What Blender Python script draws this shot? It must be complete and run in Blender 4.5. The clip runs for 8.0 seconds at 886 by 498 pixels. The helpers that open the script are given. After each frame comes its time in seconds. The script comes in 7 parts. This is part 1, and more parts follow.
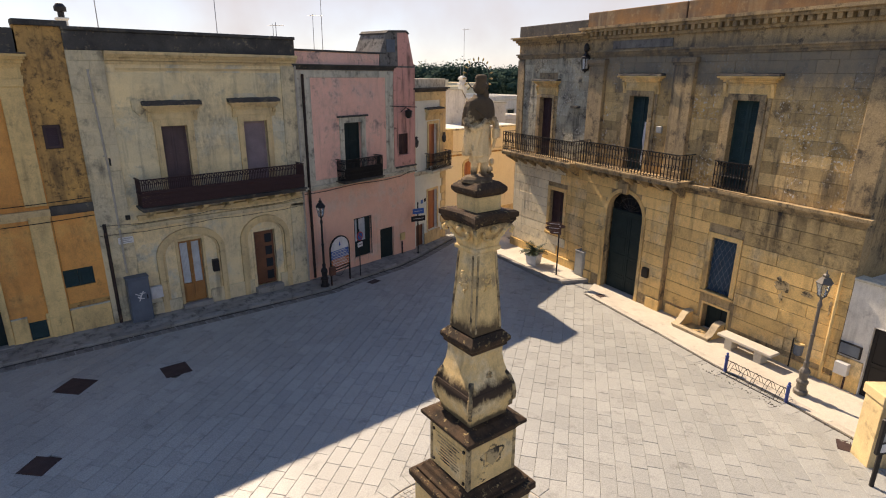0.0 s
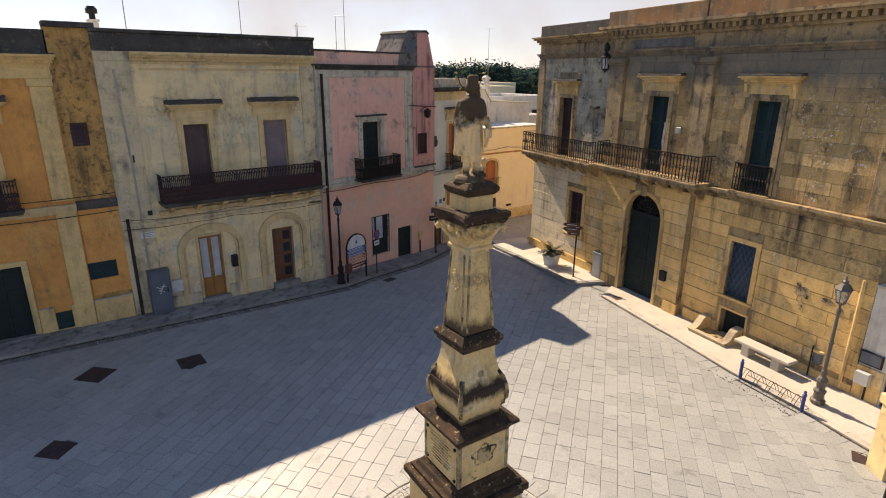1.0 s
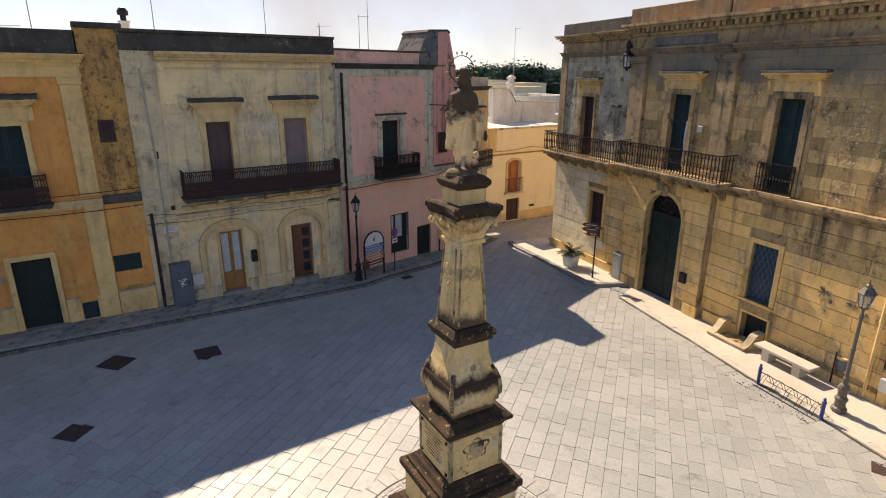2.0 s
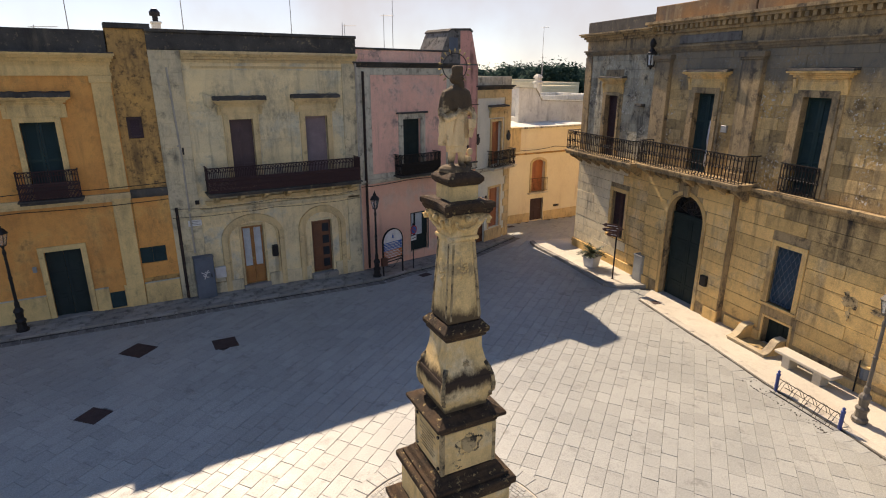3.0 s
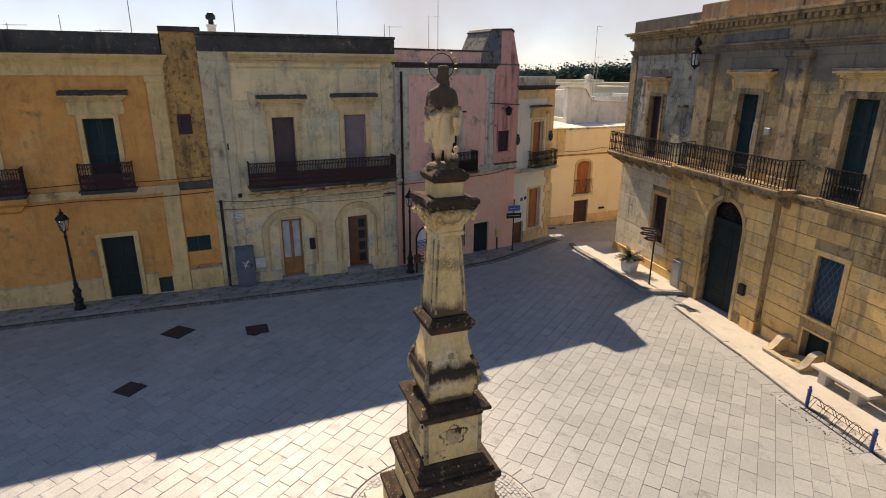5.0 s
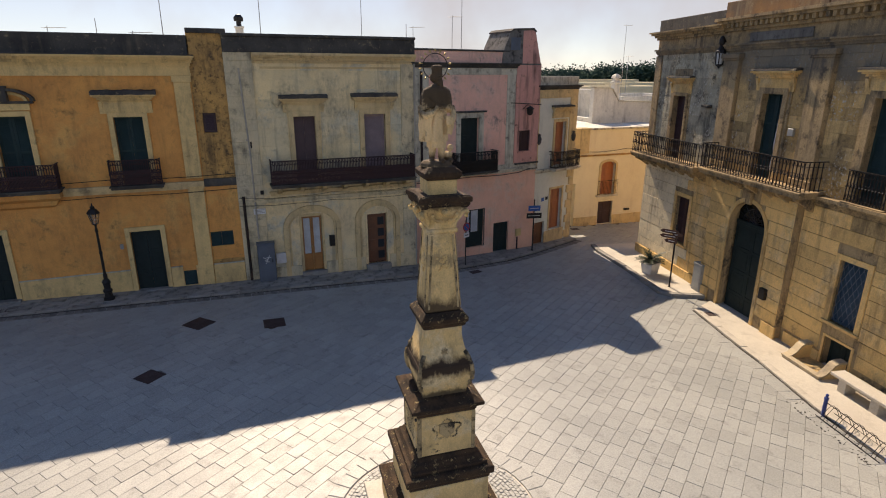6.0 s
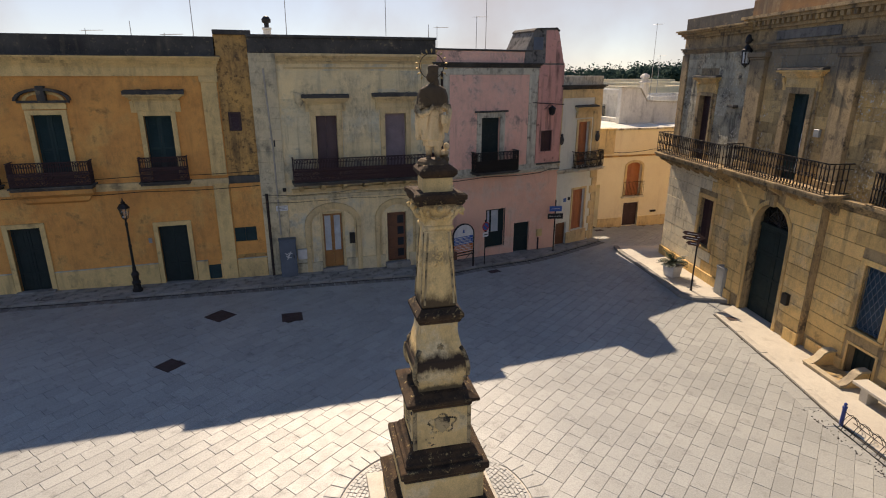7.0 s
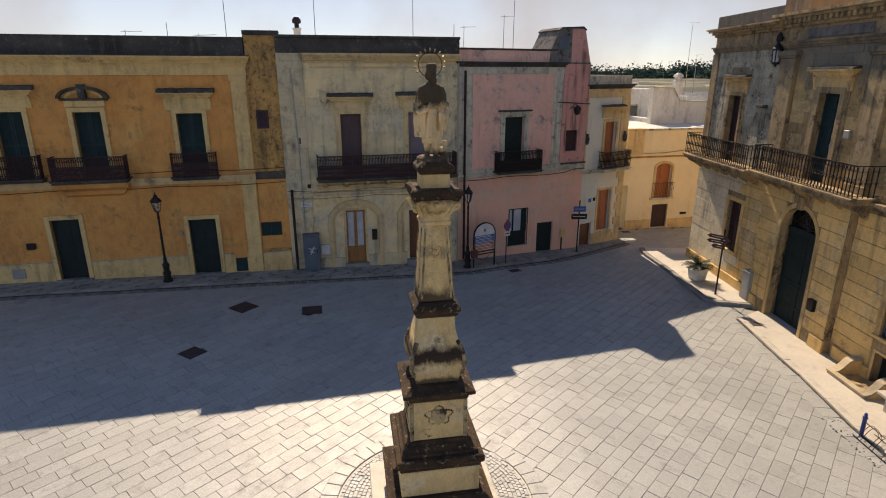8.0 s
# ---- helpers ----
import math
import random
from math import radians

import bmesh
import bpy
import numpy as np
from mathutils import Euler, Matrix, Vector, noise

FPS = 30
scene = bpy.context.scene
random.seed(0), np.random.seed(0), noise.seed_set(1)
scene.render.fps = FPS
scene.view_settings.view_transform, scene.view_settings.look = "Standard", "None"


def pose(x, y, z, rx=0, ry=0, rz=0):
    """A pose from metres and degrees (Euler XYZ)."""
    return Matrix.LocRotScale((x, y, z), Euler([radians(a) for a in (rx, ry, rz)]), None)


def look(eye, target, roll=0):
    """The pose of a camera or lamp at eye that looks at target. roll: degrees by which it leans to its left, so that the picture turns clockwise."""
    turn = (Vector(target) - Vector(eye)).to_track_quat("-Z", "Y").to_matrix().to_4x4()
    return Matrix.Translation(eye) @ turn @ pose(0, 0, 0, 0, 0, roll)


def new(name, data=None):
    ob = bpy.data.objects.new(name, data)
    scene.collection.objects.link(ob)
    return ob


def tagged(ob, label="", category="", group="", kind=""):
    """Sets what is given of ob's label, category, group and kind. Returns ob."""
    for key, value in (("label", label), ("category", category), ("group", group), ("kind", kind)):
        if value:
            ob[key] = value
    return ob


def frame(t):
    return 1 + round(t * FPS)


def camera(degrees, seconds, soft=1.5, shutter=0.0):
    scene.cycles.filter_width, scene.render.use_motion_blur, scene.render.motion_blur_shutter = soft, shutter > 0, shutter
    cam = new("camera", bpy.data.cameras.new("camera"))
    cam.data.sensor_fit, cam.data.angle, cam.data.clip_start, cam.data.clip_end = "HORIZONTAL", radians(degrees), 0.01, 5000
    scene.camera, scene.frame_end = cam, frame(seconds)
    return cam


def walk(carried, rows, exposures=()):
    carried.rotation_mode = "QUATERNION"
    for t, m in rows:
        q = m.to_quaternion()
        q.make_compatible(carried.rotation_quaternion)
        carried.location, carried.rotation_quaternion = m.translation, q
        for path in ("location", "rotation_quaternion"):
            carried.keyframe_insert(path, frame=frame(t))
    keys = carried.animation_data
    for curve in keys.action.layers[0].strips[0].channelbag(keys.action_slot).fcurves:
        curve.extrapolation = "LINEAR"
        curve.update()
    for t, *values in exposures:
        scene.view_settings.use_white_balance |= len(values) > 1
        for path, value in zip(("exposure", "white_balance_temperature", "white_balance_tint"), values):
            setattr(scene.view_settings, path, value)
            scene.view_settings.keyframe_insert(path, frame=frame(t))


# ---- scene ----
cam = camera(76.9, 8.0, soft=1.05)
PATH = [
    (0, (0.475, 0.486, 8.849), (1.721, 1.931, 8.249), 0.4),
    (0.5, (0.656, 0.285, 8.874), (1.863, 1.761, 8.272), 0.4),
    (1, (0.872, 0.071, 8.86), (2.038, 1.581, 8.258), 0.4),
    (1.5, (1.092, -0.129, 8.8), (2.215, 1.413, 8.201), 0.3),
    (3, (1.787, -0.762, 8.724), (2.766, 0.876, 8.124), 0.2),
    (3.5, (1.995, -0.951, 8.722), (2.929, 0.712, 8.121), 0.2),
    (4, (2.239, -1.159, 8.731), (3.124, 0.531, 8.13), 0.2),
    (4.5, (2.468, -1.344, 8.726), (3.307, 0.369, 8.126), 0.2),
    (6, (3.222, -1.944, 8.714), (3.906, -0.163, 8.114), 0.1),
    (6.5, (3.473, -2.108, 8.712), (4.107, -0.308, 8.112), 0.0),
    (7, (3.741, -2.295, 8.709), (4.316, -0.476, 8.109), -0.0),
    (7.5, (4.013, -2.482, 8.705), (4.529, -0.645, 8.106), -0.0),
    (8, (4.31, -2.665, 8.69), (4.763, -0.812, 8.089), -0.0),
]
walk(cam, [(t, look(eye, target, roll)) for t, eye, target, roll in PATH], [(0.0, 0.87, 7400, 19), (3.5, 0.78, 7350, 18), (8.0, 0.52, 7250, 18)])

# ---- light ----
world = bpy.data.worlds.new("world")
scene.world = world
world.use_nodes = True
SUN_EL, SUN_AZ = 43.0, 5.8
wn = world.node_tree
sky = wn.nodes.new("ShaderNodeTexSky")
sky.sky_type, sky.sun_disc = "NISHITA", False
sky.sun_elevation, sky.sun_rotation = radians(SUN_EL), radians(SUN_AZ)
sky.dust_density, sky.air_density, sky.ozone_density = 0.0, 0.8, 2.5
# thin bright haze and a few soft clouds before the blue
haze = wn.nodes.new("ShaderNodeMix")
haze.data_type = "RGBA"
cloud = wn.nodes.new("ShaderNodeTexNoise")
cloud.inputs["Scale"].default_value, cloud.inputs["Detail"].default_value = 2.2, 6.0
span = wn.nodes.new("ShaderNodeMapRange")
span.inputs[1].default_value, span.inputs[2].default_value, span.inputs[3].default_value, span.inputs[4].default_value = 0.38, 0.66, 0.5, 0.9
wn.links.new(wn.nodes.new("ShaderNodeTexCoord").outputs["Generated"], cloud.inputs["Vector"])
wn.links.new(cloud.outputs[0], span.inputs[0])
direction = wn.nodes.new("ShaderNodeSeparateXYZ")
wn.links.new(wn.nodes.new("ShaderNodeTexCoord").outputs["Generated"], direction.inputs[0])
low = wn.nodes.new("ShaderNodeMapRange")
low.inputs[1].default_value, low.inputs[2].default_value, low.inputs[3].default_value, low.inputs[4].default_value = 0.12, 0.36, 1.25, 0.03
wn.links.new(direction.outputs[2], low.inputs[0])
thick = wn.nodes.new("ShaderNodeMath")
thick.operation, thick.use_clamp = "MULTIPLY", True
wn.links.new(span.outputs[0], thick.inputs[0])
wn.links.new(low.outputs[0], thick.inputs[1])
wn.links.new(thick.outputs[0], haze.inputs[0])
wn.links.new(sky.outputs[0], haze.inputs[6])
haze.inputs[7].default_value = (3.15, 3.2, 3.4, 1)
wn.links.new(haze.outputs[2], wn.nodes["Background"].inputs[0])
wn.nodes["Background"].inputs[1].default_value = 0.118
sun = new("sun", bpy.data.lights.new("sun", "SUN"))
sun.data.energy, sun.data.angle, sun.data.color = 4.7, radians(0.5), (1.0, 0.88, 0.70)
sun.matrix_basis = look((0, 0, 0), (-math.sin(radians(SUN_AZ)) * math.cos(radians(SUN_EL)), -math.cos(radians(SUN_AZ)) * math.cos(radians(SUN_EL)), -math.sin(radians(SUN_EL))))


# ---- materials ----
def ramp(nt, a, b, src):
    n = nt.nodes.new("ShaderNodeMapRange")
    n.inputs[1].default_value, n.inputs[2].default_value = a, b
    nt.links.new(src, n.inputs[0])
    return n.outputs[0]


def mixed(nt, fac, a, b, blend="MIX"):
    n = nt.nodes.new("ShaderNodeMix")
    n.data_type, n.blend_type = "RGBA", blend
    for sock, v in ((n.inputs[0], fac), (n.inputs[6], a), (n.inputs[7], b)):
        if isinstance(v, (int, float)):
            sock.default_value = v
        elif isinstance(v, tuple):
            sock.default_value = (*v, 1)
        else:
            nt.links.new(v, sock)
    return n.outputs[2]


def noise_of(nt, co, scale, detail=5.0, rough=0.6, stretch=None):
    if stretch:
        m = nt.nodes.new("ShaderNodeMapping")
        m.inputs["Scale"].default_value = stretch
        nt.links.new(co, m.inputs[0])
        co = m.outputs[0]
    n = nt.nodes.new("ShaderNodeTexNoise")
    n.inputs["Scale"].default_value, n.inputs["Detail"].default_value, n.inputs["Roughness"].default_value = scale, detail, rough
    nt.links.new(co, n.inputs["Vector"])
    return n.outputs[0]


def times(nt, a, k):
    n = nt.nodes.new("ShaderNodeMath")
    n.operation = "MULTIPLY"
    nt.links.new(a, n.inputs[0])
    if isinstance(k, (int, float)):
        n.inputs[1].default_value = k
    else:
        nt.links.new(k, n.inputs[1])
    return n.outputs[0]


def surface(name, c1, c2, stain=(0.05, 0.045, 0.04), patch=0.0, patch_at=0.56, streak=0.0, streak_at=0.55, big=0.6, spot=2.2, grain=30.0,
            rough=0.9, bump=0.25, metal=0.0, vary=0.0, random_from="", second=None, second_amt=0.0, spec=0.3, soot=0.0, fleck=0.0, mottle=0.28):
    """A weathered surface: two tones in broad clouds, stain in patches and runs, a second tone in blotches, fine grain and relief."""
    m = bpy.data.materials.new(name)
    m.use_nodes = True
    nt = m.node_tree
    b = nt.nodes["Principled BSDF"]
    co = nt.nodes.new("ShaderNodeTexCoord").outputs["Object"]
    col = mixed(nt, ramp(nt, 0.35, 0.65, noise_of(nt, co, big)), c1, c2)
    if second:
        col = mixed(nt, times(nt, ramp(nt, 0.52, 0.62, noise_of(nt, co, spot * 0.5, 7, 0.65)), second_amt), col, second)
    if patch:
        col = mixed(nt, times(nt, ramp(nt, patch_at, patch_at + 0.12, noise_of(nt, co, spot, 9, 0.72)), patch), col, stain)
    if streak:
        runs = ramp(nt, streak_at, streak_at + 0.16, noise_of(nt, co, 1.0, 6, 0.6, (3.2, 3.2, 0.28)))
        cloud = ramp(nt, 0.4, 0.62, noise_of(nt, co, 0.45, 4))
        col = mixed(nt, times(nt, times(nt, runs, cloud), streak), col, stain)
    if soot:
        cloud_a = ramp(nt, 0.44, 0.66, noise_of(nt, co, 0.75, 10, 0.74))
        cloud_b = ramp(nt, 0.36, 0.6, noise_of(nt, co, 7.0, 8, 0.75, (1, 1, 0.45)))
        col = mixed(nt, times(nt, times(nt, cloud_a, cloud_b), soot), col, tuple(v * 0.8 + 0.02 for v in stain))
    if fleck:
        col = mixed(nt, times(nt, times(nt, ramp(nt, 0.56, 0.61, noise_of(nt, co, 11.0, 6, 0.65)), ramp(nt, 0.47, 0.55, noise_of(nt, co, 0.8, 4))), fleck), col, (0.66, 0.62, 0.52))
    fine = noise_of(nt, co, grain, 6, 0.7)
    col = mixed(nt, mottle, col, mixed(nt, 1.0, col, ramp(nt, 0.22, 0.68, fine), "MULTIPLY"))
    if vary:
        if random_from == "island":
            r = nt.nodes.new("ShaderNodeNewGeometry").outputs["Random Per Island"]
        else:
            r = nt.nodes.new("ShaderNodeObjectInfo").outputs["Random"]
        hsv = nt.nodes.new("ShaderNodeHueSaturation")
        nt.links.new(ramp(nt, 0, 1, r), hsv.inputs["Value"])
        mr = hsv.inputs["Value"].links[0].from_node
        mr.inputs[3].default_value, mr.inputs[4].default_value = 1 - vary, 1 + vary * 0.6
        nt.links.new(col, hsv.inputs["Color"])
        col = hsv.outputs[0]
    nt.links.new(col, b.inputs["Base Color"])
    b.inputs["Metallic"].default_value = metal
    b.inputs["Specular IOR Level"].default_value = spec
    rr = ramp(nt, 0.2, 0.8, noise_of(nt, co, spot * 2))
    rr.node.inputs[3].default_value, rr.node.inputs[4].default_value = max(rough - 0.12, 0.05), min(rough + 0.08, 1)
    nt.links.new(rr, b.inputs["Roughness"])
    if bump:
        bp = nt.nodes.new("ShaderNodeBump")
        bp.inputs["Strength"].default_value, bp.inputs["Distance"].default_value = bump, 0.03
        nt.links.new(mixed(nt, 0.5, fine, noise_of(nt, co, spot * 3, 6, 0.65)), bp.inputs["Height"])
        nt.links.new(bp.outputs[0], b.inputs["Normal"])
    return m


def plain(name, c, rough=0.5, metal=0.0, grain=40.0, bump=0.05, c2=None):
    return surface(name, c, c2 or tuple(v * 0.75 for v in c), rough=rough, metal=metal, grain=grain, bump=bump, big=2.0, spec=0.5)


M_YELLOW = surface("ochre_plaster", (0.84, 0.41, 0.115), (0.73, 0.335, 0.095), (0.20, 0.09, 0.04), 0.75, 0.56, 0.35, 0.52, 0.5, 1.3, second=(0.80, 0.46, 0.15), second_amt=0.8, soot=0.6)
M_OCHRE = surface("rough_ochre_stone", (0.70, 0.40, 0.12), (0.50, 0.30, 0.11), (0.07, 0.05, 0.035), 0.8, 0.51, 0.7, 0.48, 0.6, 4.5, bump=0.8, soot=0.85)
M_PALE = surface("pale_yellow_plaster", (0.88, 0.63, 0.27), (0.76, 0.54, 0.24), (0.12, 0.09, 0.055), 0.55, 0.57, 0.55, 0.5, soot=0.5)
M_CREAMSTONE = surface("cream_limestone", (0.80, 0.61, 0.31), (0.66, 0.50, 0.27), (0.10, 0.08, 0.06), 0.55, 0.56, 0.5, 0.5, soot=0.5)
M_GREY = surface("weathered_limestone", (0.95, 0.74, 0.40), (0.82, 0.69, 0.42), (0.13, 0.115, 0.10), 0.55, 0.57, 0.5, 0.52, 0.45, 1.3, second=(0.58, 0.58, 0.48), second_amt=0.8, soot=0.65)
M_GREYASH = surface("weathered_limestone_ashlar", (0.92, 0.73, 0.40), (0.76, 0.66, 0.42), (0.12, 0.11, 0.10), 0.6, 0.56, 0.5, 0.52, 0.4, 1.1, second=(0.56, 0.57, 0.46), second_amt=0.7, soot=0.7, vary=0.09, random_from="island")
M_GREYQUOIN = surface("grey_quoin_limestone", (0.78, 0.64, 0.38), (0.64, 0.56, 0.38), (0.10, 0.095, 0.085), 0.65, 0.54, 0.75, 0.5, 0.6, 1.8, soot=0.75)
M_BLACKTOP = surface("lichen_black_stone", (0.10, 0.095, 0.085), (0.045, 0.043, 0.042), (0.34, 0.28, 0.17), 0.75, 0.57, 0.3, 0.55, 1.0, 5.0, bump=0.8)
M_PARAPET = surface("lichened_brown_parapet", (0.36, 0.19, 0.075), (0.17, 0.12, 0.08), (0.52, 0.40, 0.22), 0.6, 0.57, 0.5, 0.5, 0.9, 3.5, bump=0.6)
M_PINK = surface("pink_plaster", (0.94, 0.57, 0.44), (0.90, 0.52, 0.40), (0.24, 0.19, 0.17), 0.9, 0.545, 0.5, 0.53, 0.5, 1.3, second=(0.80, 0.56, 0.46), second_amt=0.7, soot=0.45, fleck=0.25)
M_PINKLOW = surface("salmon_plaster", (0.93, 0.56, 0.40), (0.87, 0.50, 0.36), (0.40, 0.25, 0.20), 0.5, 0.58, 0.45, 0.55, 0.6, 1.6, second=(0.84, 0.60, 0.46), second_amt=0.8, soot=0.3)
M_TOWER = surface("pink_plaster_with_black_runs", (0.74, 0.38, 0.31), (0.68, 0.36, 0.30), (0.02, 0.018, 0.018), 0.85, 0.57, 1.0, 0.47, 0.6, 2.0)
M_STONEBAND = surface("grey_stone_band", (0.72, 0.67, 0.52), (0.60, 0.56, 0.44), (0.07, 0.065, 0.06), 0.7, 0.53, 0.7, 0.5, soot=0.7)
M_TEAL = surface("pale_teal_plaster", (0.80, 0.80, 0.69), (0.74, 0.76, 0.67), (0.30, 0.28, 0.23), 0.4, 0.58, 0.4, 0.54, soot=0.25, mottle=0.35)
M_CREAM = surface("cream_plaster", (0.93, 0.83, 0.58), (0.88, 0.77, 0.53), (0.45, 0.34, 0.20), 0.35, 0.60, 0.35, 0.55, soot=0.2, mottle=0.35)
M_WHITE = surface("whitewashed_plaster", (0.82, 0.79, 0.70), (0.72, 0.69, 0.60), (0.24, 0.22, 0.19), 0.5, 0.57, 0.6, 0.52, soot=0.5)
M_PAL = surface("honey_limestone", (0.95, 0.64, 0.25), (0.86, 0.57, 0.23), (0.11, 0.08, 0.055), 0.6, 0.57, 0.7, 0.52, 0.5, 1.4, second=(0.88, 0.70, 0.40), second_amt=0.6, bump=0.4, vary=0.16, soot=0.65, mottle=0.4)
M_PALPALE = surface("pale_ashlar_limestone", (0.90, 0.80, 0.57), (0.82, 0.72, 0.50), (0.12, 0.11, 0.10), 0.5, 0.57, 0.6, 0.52, 0.5, 1.6, bump=0.35, vary=0.1, soot=0.5)
M_PALUPGREY = surface("grey_black_weathered_limestone", (0.56, 0.51, 0.36), (0.38, 0.36, 0.28), (0.05, 0.05, 0.048), 0.85, 0.51, 0.8, 0.48, 0.5, 2.0, second=(0.66, 0.55, 0.35), second_amt=0.8, bump=0.5, vary=0.2, random_from="island", soot=0.8, fleck=0.8)
M_PALUP = surface("brown_weathered_limestone", (0.74, 0.49, 0.20), (0.56, 0.40, 0.19), (0.06, 0.053, 0.046), 0.75, 0.52, 0.75, 0.49, 0.35, 1.6, second=(0.90, 0.56, 0.18), second_amt=0.85, bump=0.5, vary=0.34, random_from="island", soot=0.65, fleck=1.0, mottle=0.45)
M_PALDRIP = surface("limestone_with_black_drips", (0.76, 0.53, 0.23), (0.64, 0.45, 0.21), (0.035, 0.03, 0.026), 0.75, 0.53, 1.0, 0.41, 0.5, 1.4, bump=0.4, vary=0.14, soot=0.75, mottle=0.45)
M_PALTRIM = surface("carved_limestone_trim", (0.58, 0.41, 0.20), (0.46, 0.34, 0.19), (0.05, 0.045, 0.04), 0.85, 0.53, 0.85, 0.48, bump=0.4, soot=0.85, mottle=0.5)
MONU = ((0.88, 0.63, 0.28), (0.78, 0.56, 0.26), (0.05, 0.036, 0.026), 0.7, 0.60, 0.7, 0.54, 1.6, 2.6)
M_MONU = surface("monument_limestone", *MONU, second=(0.84, 0.70, 0.44), second_amt=0.7, bump=0.4, grain=40, mottle=0.35, soot=0.55)
M_SHAFT = surface("monument_limestone_of_the_shaft", *MONU, second=(0.84, 0.70, 0.44), second_amt=0.7, bump=0.4, grain=40, mottle=0.35, soot=0.7)
M_SWELL = surface("monument_limestone_of_the_swelling", *MONU, second=(0.84, 0.70, 0.44), second_amt=0.7, bump=0.4, grain=40, mottle=0.35, soot=0.6)
M_CAPITAL = surface("monument_limestone_of_the_capital", *MONU, second=(0.84, 0.70, 0.44), second_amt=0.7, bump=0.4, grain=40, mottle=0.35, soot=0.6)
M_MONUMIX = surface("half_blackened_monument_stone", (0.55, 0.42, 0.22), (0.42, 0.32, 0.18), (0.03, 0.026, 0.022), 0.95, 0.47, 0.9, 0.46, 1.6, 4.0, bump=0.6, grain=60)
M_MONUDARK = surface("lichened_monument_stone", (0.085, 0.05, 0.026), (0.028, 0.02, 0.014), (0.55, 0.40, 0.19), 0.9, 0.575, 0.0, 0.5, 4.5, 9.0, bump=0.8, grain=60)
M_STATUE = surface("statue_limestone", (0.90, 0.66, 0.36), (0.76, 0.56, 0.31), (0.06, 0.042, 0.03), 0.7, 0.57, 0.9, 0.51, 1.8, 3.6, bump=0.45, grain=60)
M_PAVER = surface("limestone_paver", (0.39, 0.398, 0.373), (0.335, 0.346, 0.328), (0.16, 0.16, 0.148), 0.55, 0.56, 0.0, 0.5, 0.3, 2.0, rough=0.55, bump=0.2, vary=0.1, spec=0.55, mottle=0.45)
M_PAVERS = surface("limestone_paving", (0.39, 0.398, 0.373), (0.335, 0.346, 0.328), (0.16, 0.16, 0.148), 0.55, 0.56, 0.0, 0.5, 0.3, 2.0, rough=0.55, bump=0.2, vary=0.1, random_from="island", spec=0.55, mottle=0.45)
M_JOINT = surface("brown_joint_mortar", (0.16, 0.145, 0.12), (0.11, 0.1, 0.085), rough=0.95)
M_SLAB = surface("smooth_pavement_stone", (0.58, 0.54, 0.45), (0.50, 0.46, 0.39), (0.26, 0.23, 0.19), 0.4, 0.56, 0.0, 0.5, 0.4, 1.8, rough=0.6, vary=0.08, soot=0.35)
M_OLDKERB = surface("grey_kerb_stone", (0.34, 0.325, 0.29), (0.24, 0.23, 0.21), (0.06, 0.057, 0.053), 0.75, 0.53, rough=0.8, vary=0.2, soot=0.7)
# near-black for the painted kerb shade line and for dirt along the kerbs
M_SHADEDIRT = surface("black_kerb_shade_and_dirt", (0.07, 0.062, 0.052), (0.035, 0.032, 0.03), (0.22, 0.19, 0.15), 0.6, 0.56)
M_CEMENT = surface("stained_dark_cement_render", (0.24, 0.225, 0.20), (0.16, 0.155, 0.145), (0.03, 0.028, 0.026), 0.85, 0.52, 0.8, 0.48, 1.0, 3.0, bump=0.5, soot=0.6)
M_COPE = surface("sun_bleached_coping_stone", (0.56, 0.46, 0.30), (0.46, 0.38, 0.26), (0.13, 0.11, 0.085), 0.6, 0.55, soot=0.6)
M_FIELD = surface("scrubby_field", (0.06, 0.08, 0.04), (0.035, 0.05, 0.028), big=0.03, spot=0.15, grain=1.0)
M_DEEPBLUE = plain("dark_blue_window_panel", (0.012, 0.055, 0.11), 0.5)
M_LAMPGREY = plain("weathered_grey_lamp_paint", (0.13, 0.115, 0.095), 0.6)
M_IRON = plain("wrought_iron", (0.022, 0.02, 0.02), 0.55, 0.4)
M_RUST = plain("rusty_iron", (0.052, 0.022, 0.022), 0.8, 0.1)
M_GREEN = plain("dark_green_painted_wood", (0.005, 0.034, 0.036), 0.75)
M_BLACKGREEN = plain("blackish_green_door_paint", (0.005, 0.020, 0.020), 0.75)
M_BROWN = plain("brown_varnished_wood", (0.20, 0.075, 0.03), 0.5, c2=(0.12, 0.045, 0.02))
M_LIGHTWOOD = plain("light_orange_wood", (0.42, 0.19, 0.05), 0.5, c2=(0.32, 0.14, 0.04))
M_TERRA = plain("terracotta_painted_wood", (0.46, 0.17, 0.07), 0.6, c2=(0.36, 0.13, 0.06))
M_PURPLE = plain("faded_plum_shutter", (0.11, 0.07, 0.075), 0.7)
M_MAUVE = plain("mauve_roller_shutter", (0.30, 0.23, 0.24), 0.7)
M_DARKRED = plain("dark_red_shutter", (0.055, 0.025, 0.028), 0.6)
M_STEEL = plain("blue_grey_sheet_steel", (0.12, 0.15, 0.19), 0.5, 0.1)
M_WHITEP = plain("white_painted_metal", (0.72, 0.72, 0.70), 0.5)
M_GREYP = plain("grey_plastic", (0.36, 0.37, 0.35), 0.6)
M_BLUE = plain("blue_sign_paint", (0.02, 0.12, 0.42), 0.4)
M_DBLUE = plain("dark_blue_post_paint", (0.03, 0.06, 0.25), 0.4)
M_RED = plain("red_sign_paint", (0.50, 0.03, 0.03), 0.4)
M_ORANGE = plain("orange_sign_paint", (0.60, 0.17, 0.03), 0.4)
